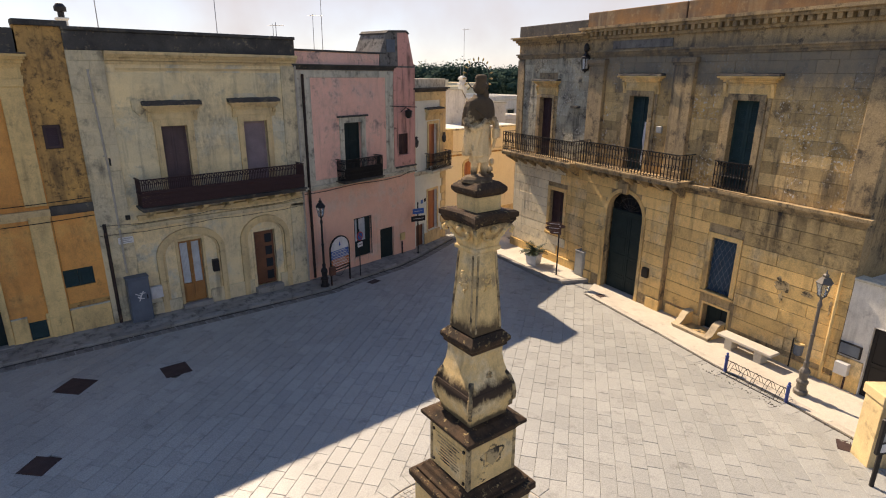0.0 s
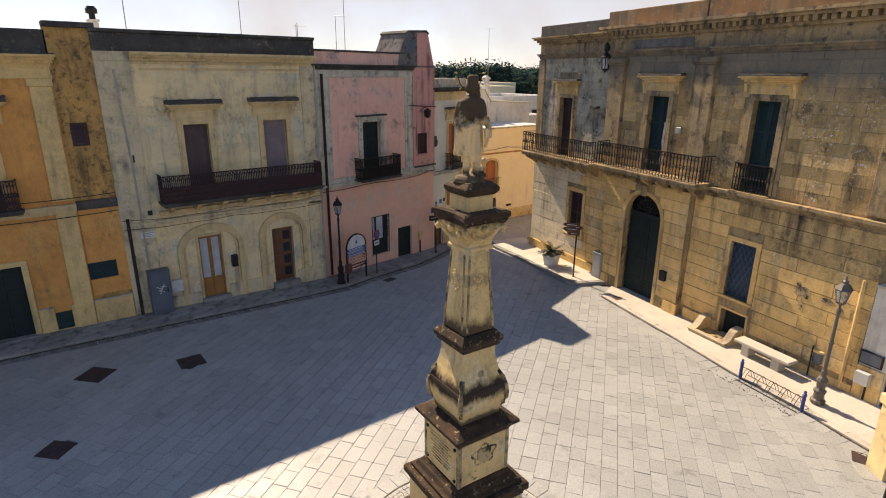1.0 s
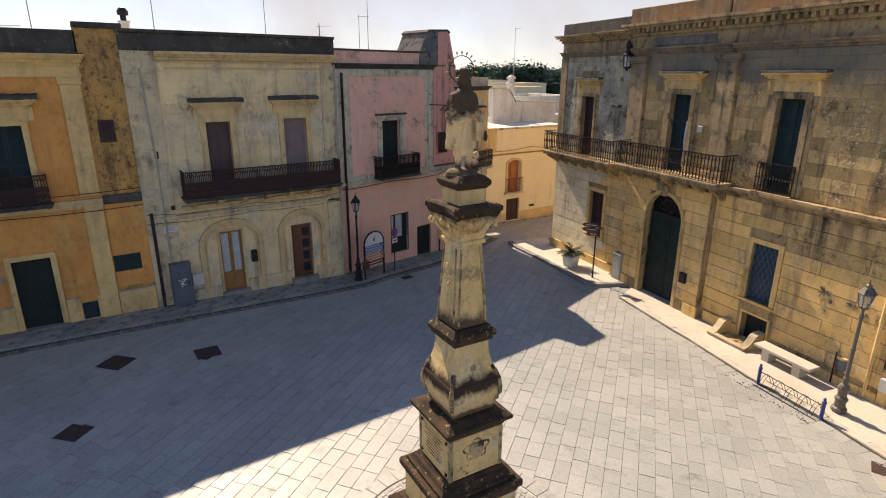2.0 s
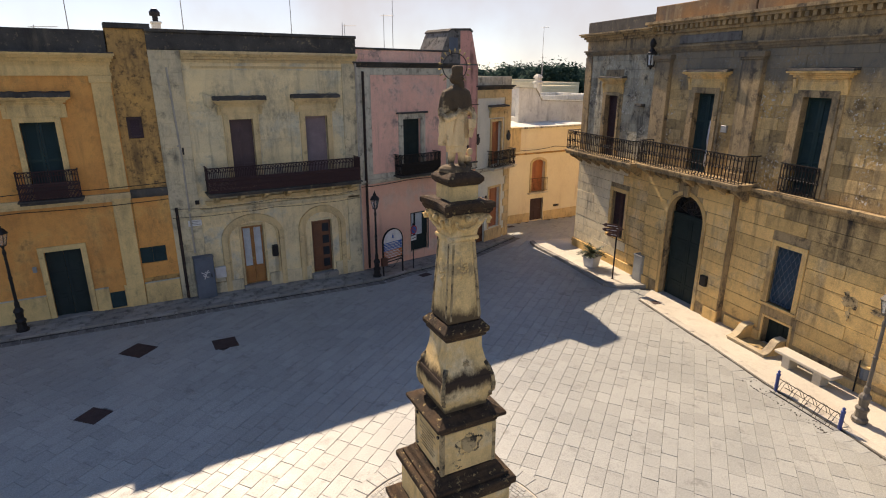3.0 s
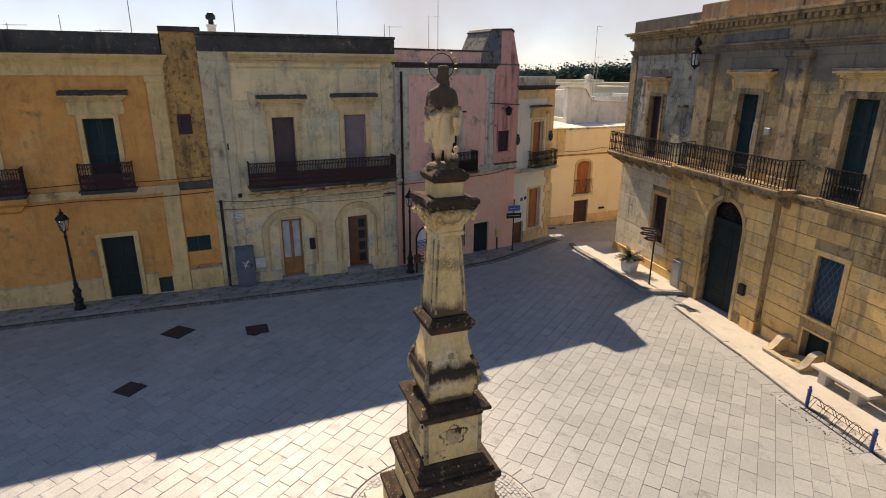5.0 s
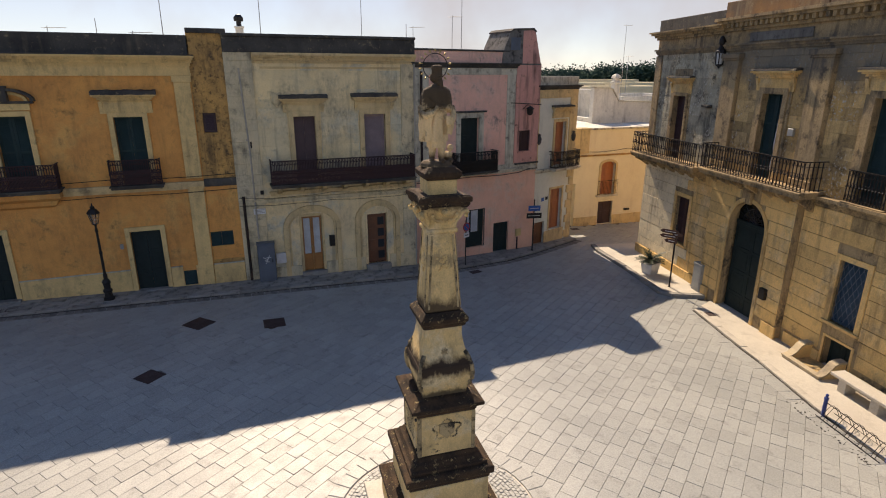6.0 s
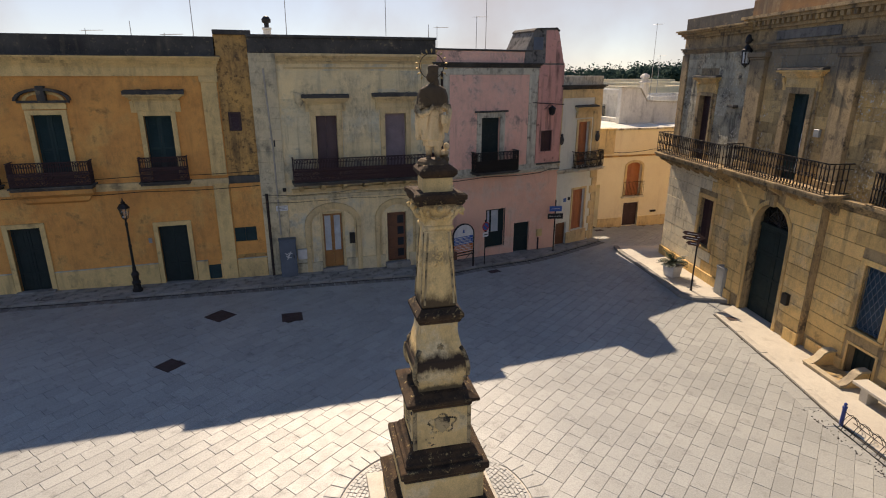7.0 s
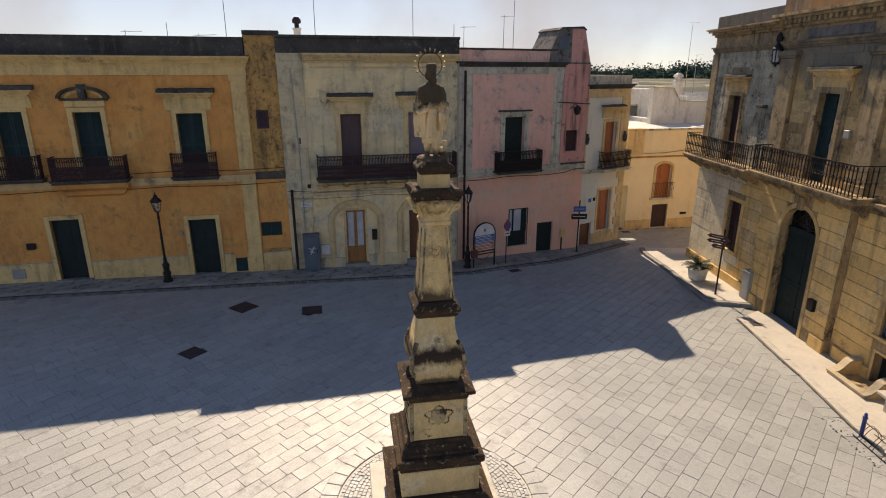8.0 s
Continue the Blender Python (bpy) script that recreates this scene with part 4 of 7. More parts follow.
# ---- pale teal corner house ----
def teal_house():
    h = thing("house", pose(17.1, 22.6, 0, 0, 0, 18.9), "narrow pale teal corner house with terracotta shutters", "house", "houses on the square")
    holes = [(2.08, 2.92, 4.1, 6.35), (2.0, 2.95, 0.65, 2.85), (0.82, 1.62, -0.15, 1.2)]
    part("wall", wall_bm(0.52, 3.78, -0.5, 8.1, holes), M_TEAL, h)
    part("back", boxes((0.52, 3.78, 0.4, 7.0, -0.5, 8.0)), M_CREAM, h)
    part("parapet", boxes((0.52, 3.78, -0.02, 0.3, 8.16, 8.6), (3.5, 3.78, 0.3, 6.9, 8.16, 8.6), bevel=0.02), M_STONEBAND, h)
    part("cornice", moulding(0.62, 3.78, [(7.96, 8.04, 0.06), (8.04, 8.1, 0.14), (8.1, 8.17, 0.22)]), M_BLACKTOP, h)
    each("band", [(0.52, 3.78, -0.04, 0.01, 7.55, 7.96), (0.52, 0.8, -0.04, 0.01, 4.1, 7.55), (3.2, 3.8, -0.04, 0.01, 4.1, 7.55)], M_CREAMSTONE, h, 0.008)
    for k in range(10):
        w = 0.52 if k % 2 else 0.36
        part("quoin", boxes((3.8 - w, 3.83, -0.05 - 0.006 * (k % 2), 0.03, -0.4 + 0.42 * k, 0.0 + 0.42 * k), bevel=0.015), M_CREAMSTONE, h)
    part("string_course", moulding(0.62, 3.78, [(3.82, 3.92, 0.06), (3.92, 4.02, 0.13)]), M_STONEBAND, h)
    each("plinth", [(1.62, 2.0, -0.06, 0.01, -0.5, 0.6), (2.0, 3.2, -0.06, 0.01, -0.5, 0.62)], M_CREAMSTONE, h, 0.01)
    fr = surround(h, 2.08, 2.92, 4.1, 6.35, 0.14, 0.05, M_CREAMSTONE, sill=False)
    leaves(fr, 2.08, 2.92, 4.1, 6.35, M_TERRA, 2, 1, 2)
    hood(h, fr, 1.95, 3.05, 6.86, M_CREAMSTONE, M_BLACKTOP, 0.25, 0.3)
    balcony(h, 1.72, 3.72, 4.02, 0.5, 0.86, M_STONEBAND, M_IRON, 0, 0.09)
    d = surround(h, 2.0, 2.95, 0.65, 2.85, 0.12, 0.03, M_CREAMSTONE, "door_frame", sill=False)
    leaves(d, 2.0, 2.95, 0.65, 2.85, M_TERRA, 2, 0, 3, name="door_leaf")
    d = surround(h, 0.82, 1.62, -0.15, 1.2, 0.04, 0.01, M_TEAL, "door_frame", sill=False)
    leaves(d, 0.82, 1.62, -0.15, 1.2, M_BROWN, 1, 0, 2, 0.1, name="door_leaf")
    for u in (0.75, 3.5):
        bm = bmesh.new()
        lathe(bm, [(0.03, 5.3), (0.1, 5.4), (0.12, 5.6), (0.05, 5.75), (0.09, 5.8), (0.02, 5.85)], 8, (u, -0.12))
        part("carved_corbel", bm, M_BLACKTOP, h)
    part("plaque", boxes((1.3, 1.5, -0.02, 0, 2.3, 2.5), bevel=0.004), M_BLUE, h)
    part("plaque", boxes((1.62, 1.8, -0.02, 0, 2.35, 2.52), bevel=0.004), M_IRON, h)
    return h


# ---- cream house closing the lane ----
def cream_house():
    h = thing("house", pose(21, 26.1, 0), "low cream plastered house with a brown arched shutter window", "house", "houses in the lane")
    holes = [(3.25, 4.3, 1.6, 3.65), (3.25, 4.3, -0.25, 1.18)]
    bm = wall_bm(1.5, 9.0, -0.8, 5.55, holes)
    arch_fill(bm, 3.25, 4.3, 3.4, 3.64, 0.0, 0.4)
    part("wall", bm, M_CREAM, h)
    part("back", boxes((1.5, 9.0, 0.4, 7.0, -0.8, 5.4)), M_CREAM, h)
    # unseen walls, added so that just a patch of sun reaches the lane
    part("unseen_lane_wall", wall_bm(-1.4, 1.5, -0.8, 4.45, [(0.25, 1.5, -0.8, 2.42)]), M_CREAM, h)
    part("unseen_yard_wall", boxes((-1.4, 1.5, 3.9, 4.2, -0.8, 5.3)), M_WHITE, h)
    part("roof", boxes((1.5, 9.0, 0.2, 7.0, 5.452, 5.556)), M_WHITE, h)
    part("coping", boxes((2.1, 9.0, -0.08, 0.35, 5.56, 5.66), bevel=0.015), M_STONEBAND, h)
    part("side_block", boxes((1.05, 2.1, -0.25, 0.3, 4.25, 5.62), (1.0, 2.15, -0.3, 0.35, 5.62, 5.7), bevel=0.015), M_CREAMSTONE, h)
    part("band", moulding(1.5, 9.0, [(4.0, 4.05, 0.03), (4.05, 4.1, 0.06)], False), M_OCHRE, h)
    each("plinth", [(1.5, 3.2, -0.04, 0.01, -0.8, 0.3), (4.35, 9.0, -0.04, 0.01, -0.8, 0.28)], M_CREAMSTONE, h, 0.008)
    bm = bmesh.new()
    arch_band(bm, 3.25, 4.3, 1.6, 3.4, 3.64, 0.14, -0.05, 0.02)
    fr = part("window_frame", bm, M_CREAMSTONE, h)
    leaves(fr, 3.25, 4.3, 1.6, 3.64, M_TERRA, 2, 1, 2, 0.2)
    part("window_sill", boxes((3.0, 4.55, -0.14, 0.05, 1.5, 1.6), bevel=0.01), M_STONEBAND, fr)
    bm = boxes((3.05, 4.5, -0.12, -0.1, 2.48, 2.5), (3.05, 4.5, -0.12, -0.1, 1.66, 1.68))
    for k in range(15):
        box(bm, 3.06 + 1.42 * k / 14 - 0.006, 3.06 + 1.42 * k / 14 + 0.006, -0.116, -0.104, 1.68, 2.48)
    part("window_rail", bm, M_IRON, fr)
    d = surround(h, 3.25, 4.3, -0.25, 1.18, 0.06, 0.01, M_CREAM, "door_frame", sill=False)
    leaves(d, 3.25, 4.3, -0.25, 1.18, M_DARKRED, 2, 0, 2, 0.1, "door_leaf")
    part("wall_box", boxes((5.2, 5.6, -0.08, 0, 0.5, 0.62), bevel=0.01), M_IRON, h)
    bm = bmesh.new()
    tube(bm, [(1.1 + 7.8 * k / 10, -0.08, 4.4 - 0.14 * math.sin(math.pi * (k % 5) / 5)) for k in range(11)], 0.014, 5)
    part("cable", bm, M_IRON, h)
    return h


grey_house()
ochre_house()
pink_house()
teal_house()
cream_house()


# ---- palazzo ----
def palazzo():
    h = thing("palazzo", pose(20.0, 7.9, 0, 0, 0, -102.0), "two-storey honey limestone palazzo with arched portal and balconies", "palazzo")
    U0, U1 = -12.8, 3.85
    w_up = [(-10.89, -9.97, 5.0, 7.79), (-5.23, -4.25, 5.1, 8.06), (-0.76, 0.16, 5.16, 8.08)]
    w_low = [(-9.74, -8.72, 1.4, 3.5), (-0.75, 0.2, 1.4, 3.39), (-0.72, 0.26, -0.4, 0.88)]
    arch = (-5.68, -3.72, -0.4, 4.27)
    low = wall_bm(U0, U1, -0.6, 4.9, w_low + [(arch[0] - 0.1, arch[1] + 0.1, -0.4, 4.4)])
    lower = part("lower_wall", low, M_PALTRIM, h)
    bay = wall_bm(-7.0, -2.5, -0.6, 4.75, [arch], -0.25, -0.001)
    arch_fill(bay, arch[0], arch[1], 3.29, 4.27, -0.25, -0.001)
    part("portal_bay", bay, M_PALTRIM, h)
    part("bay_foot", boxes((-7.06, -6.3, -0.33, -0.25, -0.6, 0.35), bevel=0.012), M_PAL, h)
    part("bay_foot", boxes((-3.1, -2.44, -0.33, -0.25, -0.6, 0.35), bevel=0.012), M_PAL, h)
    upper = part("upper_wall", wall_bm(U0, U1, 4.9, 10.5, w_up), M_PALTRIM, h)
    part("back", boxes((U0, U1, 0.42, 10.0, -0.6, 10.4)), M_PALTRIM, h)
    part("side_wall", boxes((U0 - 0.02, U0, 0.0, 10.0, -0.6, 10.4)), M_PAL, h)
    part("roof", boxes((U0, U1, 0.3, 10.0, 10.5, 10.6)), M_WHITE, h)
    # entablature and parapet
    part("architrave", moulding(U0, U1, [(9.55, 9.63, 0.05), (9.63, 9.72, 0.1), (9.72, 9.78, 0.16)]), M_PALTRIM, h)
    part("cornice", moulding(U0, -7.9, [(10.2, 10.3, 0.1), (10.3, 10.4, 0.2), (10.4, 10.48, 0.34), (10.48, 10.54, 0.42)]), M_PALTRIM, h)
    part("cornice", moulding(-7.9, U1, [(10.25, 10.36, 0.1), (10.52, 10.62, 0.3), (10.62, 10.72, 0.4)]), M_PALTRIM, h)
    for k in range(45):
        u = -7.85 + 0.26 * k
        part("dentil", boxes((u, u + 0.14, -0.24, 0.0, 10.362, 10.518)), M_PALTRIM, h)
    part("parapet", boxes((U0, -7.95, -0.05, 0.35, 10.544, 11.06), bevel=0.02), M_BLACKTOP, h)
    for a, b in ((-7.9, -3.0), (-2.95, U1)):
        part("parapet", boxes((a, b, -0.12, 0.35, 10.724, 11.3), bevel=0.02), M_PARAPET, h)
    part("frieze_panel", boxes((-6.45, -3.5, -0.03, 0.01, 9.84, 10.14), bevel=0.01), M_CEMENT, h)
    # giant pilasters of the middle bay
    for u in (-7.55, -3.2):
        part("pilaster", boxes((u, u + 0.85, -0.16, 0.01, 5.2, 9.2), (u - 0.05, u + 0.9, -0.2, 0.01, 5.2, 5.45), (u - 0.05, u + 0.9, -0.2, 0.01, 9.2, 9.28), (u - 0.1, u + 0.95, -0.24, 0.01, 9.28, 9.45), bevel=0.012), M_PALTRIM, h)
    part("quoin", boxes((U0 - 0.01, U0 + 0.5, -0.07, 0.01, 5.2, 9.5), bevel=0.012), M_PALTRIM, h)
    part("pilaster", boxes((3.2, 3.85, -0.12, 0.01, 5.2, 9.5), bevel=0.012), M_PALTRIM, h)
    part("string_course", moulding(-2.2, U1, [(4.84, 4.92, 0.08), (4.92, 5.0, 0.16), (5.0, 5.1, 0.26)]), M_PALTRIM, h)
    part("string_course", moulding(U0, -2.2, [(4.76, 4.84, 0.06), (4.84, 4.92, 0.12)], False), M_PALTRIM, h)
    # windows
    for (u0, u1, z0, z1), mat in zip(w_up, (M_DARKRED, M_GREEN, M_GREEN)):
        wide = 0.34 if mat is M_GREEN else 0.24
        fr = surround(h, u0, u1, z0, z1, wide * 0.6, 0.09, M_PALTRIM, sill=False)
        leaves(fr, u0, u1, z0, z1, mat, 2, 1, 3)
        hood(h, fr, u0 - wide * 0.6, u1 + wide * 0.6, z1 + 0.52, M_PAL, M_BLACKTOP, wide + 0.08, 0.42, 0.05)
        each("outer_frame", [(u0 - wide * 0.6 - 0.15, u0 - wide * 0.6 - 0.02, -0.05, 0.01, z0, z1 + 0.15), (u1 + wide * 0.6 + 0.02, u1 + wide * 0.6 + 0.15, -0.05, 0.01, z0, z1 + 0.15)], M_PALTRIM, fr, 0.008)
    for u0, u1, z0, z1 in w_low[:2]:
        fr = surround(h, u0, u1, z0, z1, 0.17, 0.05, M_PAL)
        if u0 < -5:
            leaves(fr, u0, u1, z0, z1, M_DARKRED, 2, 1, 2)
        else:
            part("shutter", leaf_bm(u0, u1, z0, z1, 0.13, 0, 1), M_DEEPBLUE, fr)
            bm = bmesh.new()
            n, w, hh = 5, u1 - u0, z1 - z0
            for s in (-1, 1):
                for i in range(-n, 2 * n):
                    a = u0 + w * i / n
                    b = a + s * hh * 0.5
                    pts = []
                    for q in range(41):
                        uu, zz = a + (b - a) * q / 40, z0 + hh * q / 40
                        if u0 <= uu <= u1:
                            pts.append((uu, 0.06 + 0.012 * s, zz))
                    if len(pts) > 2:
                        tube(bm, [pts[0], pts[-1]], 0.008, 4)
            part("grille", bm, M_STEEL, fr, "diamond iron window grille")
    u0, u1, z0, z1 = w_low[2]
    fr = surround(h, u0, u1, z0, z1, 0.08, 0.03, M_PAL, "door_frame", sill=False)
    leaves(fr, u0, u1, z0, z1, M_BLACKGREEN, 2, 0, 1, 0.25, "door_leaf")
    bm = bmesh.new()
    rg = random.Random(12)
    loft(bm, [[(-4.5 + 0.22 * t + rg.uniform(-0.03, 0.03), 0.1 + rg.uniform(-0.02, 0.02), 7.1 - 1.7 * k / 10) for t in (0, 0.35, 0.7, 1.0)] + [(-4.5 + 0.22 * t, 0.13, 7.1 - 1.7 * k / 10) for t in (1.0, 0.7, 0.35, 0)] for k in range(11)])
    part("torn_curtain", bm, M_CURTAIN, h, "torn white curtain hanging out")
    # portal
    bm = bmesh.new()
    arch_band(bm, -5.68, -3.72, -0.5, 3.29, 4.27, 0.15, -0.29, -0.24, 24)
    pt = part("portal_arch", bm, M_PAL, h)
    for s in range(2):
        a = -5.68 + 0.98 * s
        part("door_leaf", leaf_bm(a + 0.005, a + 0.975, -0.4, 3.28, 0.1, 0, 4, 0.07), M_BLACKGREEN, pt)
    part("transom", boxes((-5.68, -3.72, 0.06, 0.18, 3.28, 3.42), bevel=0.01), M_BLACKGREEN, pt)
    bm = bmesh.new()
    for k in range(9):
        a = math.pi * k / 8
        tube(bm, [(-4.7, 0.1, 3.42), (-4.7 - 0.97 * math.cos(a), 0.1, 3.38 + 0.88 * math.sin(a))], 0.014, 4)
    for r in (0.35, 0.68):
        tube(bm, [(-4.7 - r * math.cos(math.pi * k / 16), 0.1, 3.38 + r * 0.9 * math.sin(math.pi * k / 16)) for k in range(17)], 0.014, 4)
    part("fanlight", bm, M_IRON, pt)
    part("fanlight_pane", boxes((-5.76, -3.64, 0.2, 0.22, 3.2, 4.35)), M_GLASSD, pt)
    part("keystone", boxes((-4.83, -4.57, -0.4, -0.24, 4.22, 4.66), bevel=0.02), M_PALTRIM, pt)
    part("mailbox", boxes((-3.38, -3.1, -0.4, -0.25, 1.1, 1.5), bevel=0.012), M_IRON, h)
    # balconies
    balcony(h, -12.9, -7.62, 5.08, 0.8, 0.95, M_PALTRIM, M_IRON, 7, 0.15, thick=0.2, corbel_h=0.45)
    balcony(h, -7.15, -1.9, 5.2, 0.85, 0.95, M_PALTRIM, M_IRON, 7, 0.15, thick=0.2, corbel_h=0.5)
    balcony(h, -1.05, 0.3, 5.14, 0.16, 0.92, M_PALTRIM, M_IRON, 0, 0.1, thick=0.08, left=False, right=False)
    # plinth
    each("plinth", [(U0 - 0.04, -7.62, -0.1, 0.01, -0.6, 0.35), (-2.3, -0.8, -0.08, 0.01, -0.6, 0.3), (0.34, U1, -0.08, 0.01, -0.6, 0.2)], M_PAL, h, 0.012)
    # iron lantern on its bracket, high on the wall
    lu, ly = -7.82, -0.17
    bm = bmesh.new()
    tube(bm, [(lu, 0.0, 9.9), (lu, -0.1, 9.98), (lu, ly, 9.93), (lu, ly, 9.8)], 0.028, 6)
    tube(bm, [(lu, 0.0, 9.55), (lu, -0.05, 9.6), (lu, -0.1, 9.75), (lu, -0.13, 9.94)], 0.02, 6)
    br = part("lamp_bracket", bm, M_IRON, h)
    bm = bmesh.new()
    lathe(bm, [(0.02, 10.12), (0.08, 10.06), (0.11, 9.98), (0.11, 9.84), (0.06, 9.76), (0.09, 9.68), (0.19, 9.56), (0.2, 9.5), (0.16, 9.49)], 8, (lu, ly))
    lathe(bm, [(0.13, 9.08), (0.13, 9.03), (0.05, 8.98), (0.02, 8.92)], 8, (lu, ly))
    for k in range(4):
        a = math.tau * (k + 0.5) / 4
        tube(bm, [(lu + 0.16 * math.cos(a), ly + 0.16 * math.sin(a), 9.5), (lu + 0.125 * math.cos(a), ly + 0.125 * math.sin(a), 9.05)], 0.022, 5)
    lt = part("lantern", bm, M_IRON, br)
    bm = bmesh.new()
    lathe(bm, [(0.135, 9.49), (0.1, 9.07)], 8, (lu, ly))
    part("lantern_glass", bm, M_CURTAIN, lt, "cloudy white lantern glass")
    part("wall_box", boxes((-3.75, -3.5, -0.1, 0, 6.75, 7.0), bevel=0.015), M_GREYP, h)
    part("ledge", boxes((-8.55, -8.1, -0.22, 0.0, 7.42, 7.52), bevel=0.015), M_BLACKTOP, h)
    # holes and patches of lost stone
    for a, b, c, d in ((1.63, 2.15, 2.2, 2.72), (1.85, 2.0, 1.9, 2.25), (2.5, 2.9, 2.33, 2.52), (3.05, 3.2, 2.1, 2.35), (3.35, 3.45, 2.0, 2.5)):
        bm = bmesh.new()
        rg = random.Random(int(a * 100))
        ring = [((a + b) / 2 + (b - a) / 2 * math.cos(t) * rg.uniform(0.5, 1.3), (c + d) / 2 + (d - c) / 2 * math.sin(t) * rg.uniform(0.5, 1.3)) for t in [math.tau * i / 19 for i in range(19)]]
        loft(bm, [[(x, y, z) for x, z in ring] for y in (-0.032, 0.0)])
        part("eroded_patch", bm, M_MONUMIX, h)
    downpipe(h, 3.55, 0.0, 3.4, M_PALE, 0.05)
    # dressed stones of the ground floor, each on its own
    rng = random.Random(11)
    keep_out = [(a - 0.19, b + 0.19, c - 0.1, d + 0.19) for a, b, c, d in w_low] + [(-7.02, -2.48, -1, 4.78)]
    lows = blocks(U0 + 0.02, U1, 0.36, 4.76, keep_out, 0.44, 1.7, 0.013, rng)
    for u0, u1, z0, z1 in lows:
        bm = bmesh.new()
        stone_bm(bm, u0, u1, z0, z1, 0.022 + rng.uniform(-0.006, 0.006), 0.008)
        part("stone", bm, M_PALPALE if u1 < -7.4 else (M_PALDRIP if z0 > 3.4 and u0 > -0.7 else M_PAL), lower)
    bay_out = [(arch[0] - 0.16, arch[1] + 0.16, -1, 3.3), (-5.78, -3.62, 3.2, 3.9), (-5.5, -3.9, 3.8, 4.3), (-5.2, -4.2, 4.2, 4.5)]
    for u0, u1, z0, z1 in blocks(-6.98, -2.52, 0.36, 4.74, bay_out, 0.44, 1.4, 0.013, rng):
        bm = bmesh.new()
        stone_bm(bm, u0, u1, z0, z1, 0.022 + rng.uniform(-0.006, 0.006), 0.008)
        bm.transform(Matrix.Translation((0, -0.25, 0)))
        part("stone", bm, M_PAL, lower)
    keep_up = [(a - 0.22, b + 0.22, c - 0.1, d + 0.8) for a, b, c, d in w_up] + [(-7.6, -6.65, 5, 9.5), (-3.25, -2.3, 5, 9.5), (U0, U0 + 0.5, 5, 9.5), (3.2, 3.9, 5, 9.5)]
    for a, b, mat, text in ((U0 + 0.02, -7.58, M_PALUPGREY, "grey and black weathered upper stones"), (-7.56, U1, M_PALUP, "brown weathered upper stones")):
        bm = bmesh.new()
        for u0, u1, z0, z1 in blocks(a, b, 5.12, 9.54, keep_up, 0.38, 0.75, 0.004, rng):
            stone_bm(bm, u0, u1, z0, z1, 0.012 + rng.uniform(-0.007, 0.007), 0.003)
        tagged(part("upper_masonry", bm, mat, upper, text), kind="stuff")
    return h


def cellar_well():
    """Low curved walls round the cellar entrance."""
    h = thing("cellar_parapet", pose(20.0, 7.9, 0, 0, 0, -102.0), "low honey stone parapet round a cellar entrance", "parapet")
    zb = -0.2
    for u in (-1.24, 0.06):
        bm = bmesh.new()
        prof = [(-0.05, 0.62), (-0.3, 0.62), (-0.45, 0.55), (-0.6, 0.36), (-0.75, 0.24), (-0.92, 0.2)]
        loft(bm, [[(u, y, zb), (u + 0.2, y, zb), (u + 0.2, y, zb + t), (u, y, zb + t)] for y, t in prof])
        part("side_wall", bm, M_PAL, h)
        bm = bmesh.new()
        loft(bm, [[(u - 0.03, y, zb + t + 0.003), (u + 0.23, y, zb + t + 0.003), (u + 0.23, y, zb + t + 0.06), (u - 0.03, y, zb + t + 0.06)] for y, t in prof])
        part("coping", bm, M_COPE, h)
    part("front_wall", boxes((-1.24, 0.26, -0.93, -0.77, zb, zb + 0.22), (-1.27, 0.29, -0.95, -0.75, zb + 0.222, zb + 0.27), bevel=0.012), M_COPE, h)
    # no deep well is cut; this added brown slab paints in its shade
    part("landing", boxes((-1.04, 0.06, -0.77, -0.01, zb + 0.1, zb + 0.165)), M_PALDRIP, h, "brown slab standing in for the shaded cellar well")
    return h


def low_white_house():
    h = thing("house", pose(20.0, 7.9, 0, 0, 0, -102.0), "low whitewashed house with a black door beside the palazzo", "house", "houses on the square")
    part("wall", wall_bm(3.86, 10.0, -0.6, 3.3, [(4.6, 5.3, -0.1, 2.1)]), M_WHITE, h)
    part("back", boxes((3.86, 10.0, 0.4, 8.0, -0.6, 3.2)), M_WHITE, h)
    part("coping", boxes((3.86, 10.0, -0.06, 0.4, 3.3, 3.38), bevel=0.012), M_STONEBAND, h)
    part("upper_storey", boxes((3.86, 10.0, 2.0, 8.0, 3.2, 6.4)), M_GREYQUOIN, h)
    part("plinth", boxes((3.86, 4.56, -0.04, 0.01, -0.6, 0.95), bevel=0.01), M_PAL, h)
    d = surround(h, 4.6, 5.3, -0.1, 2.1, 0.04, 0.01, M_WHITE, "door_frame", sill=False)
    leaves(d, 4.6, 5.3, -0.1, 2.1, M_IRON, 1, 0, 2, 0.08, "door_leaf")
    pl = part("notice_case", boxes((3.86, 4.46, -0.06, 0, 1.02, 1.42), bevel=0.01), M_IRON, h)
    part("notice_pane", boxes((3.9, 4.42, -0.064, -0.058, 1.06, 1.38)), M_STEEL, pl)
    part("meter_box", boxes((3.92, 4.28, -0.2, -0.0, 0.42, 0.8), bevel=0.012), M_WHITEP, h)
    bm = bmesh.new()
    tube(bm, [(4.2, -0.06, -0.3), (4.2, -0.06, 0.42)], 0.03, 6)
    part("pipe", bm, M_RUST, h)
    return h


palazzo()
cellar_well()
low_white_house()


# ---- monument ----
MX, MY = 6.38, 6.5
MG = gz(MX)


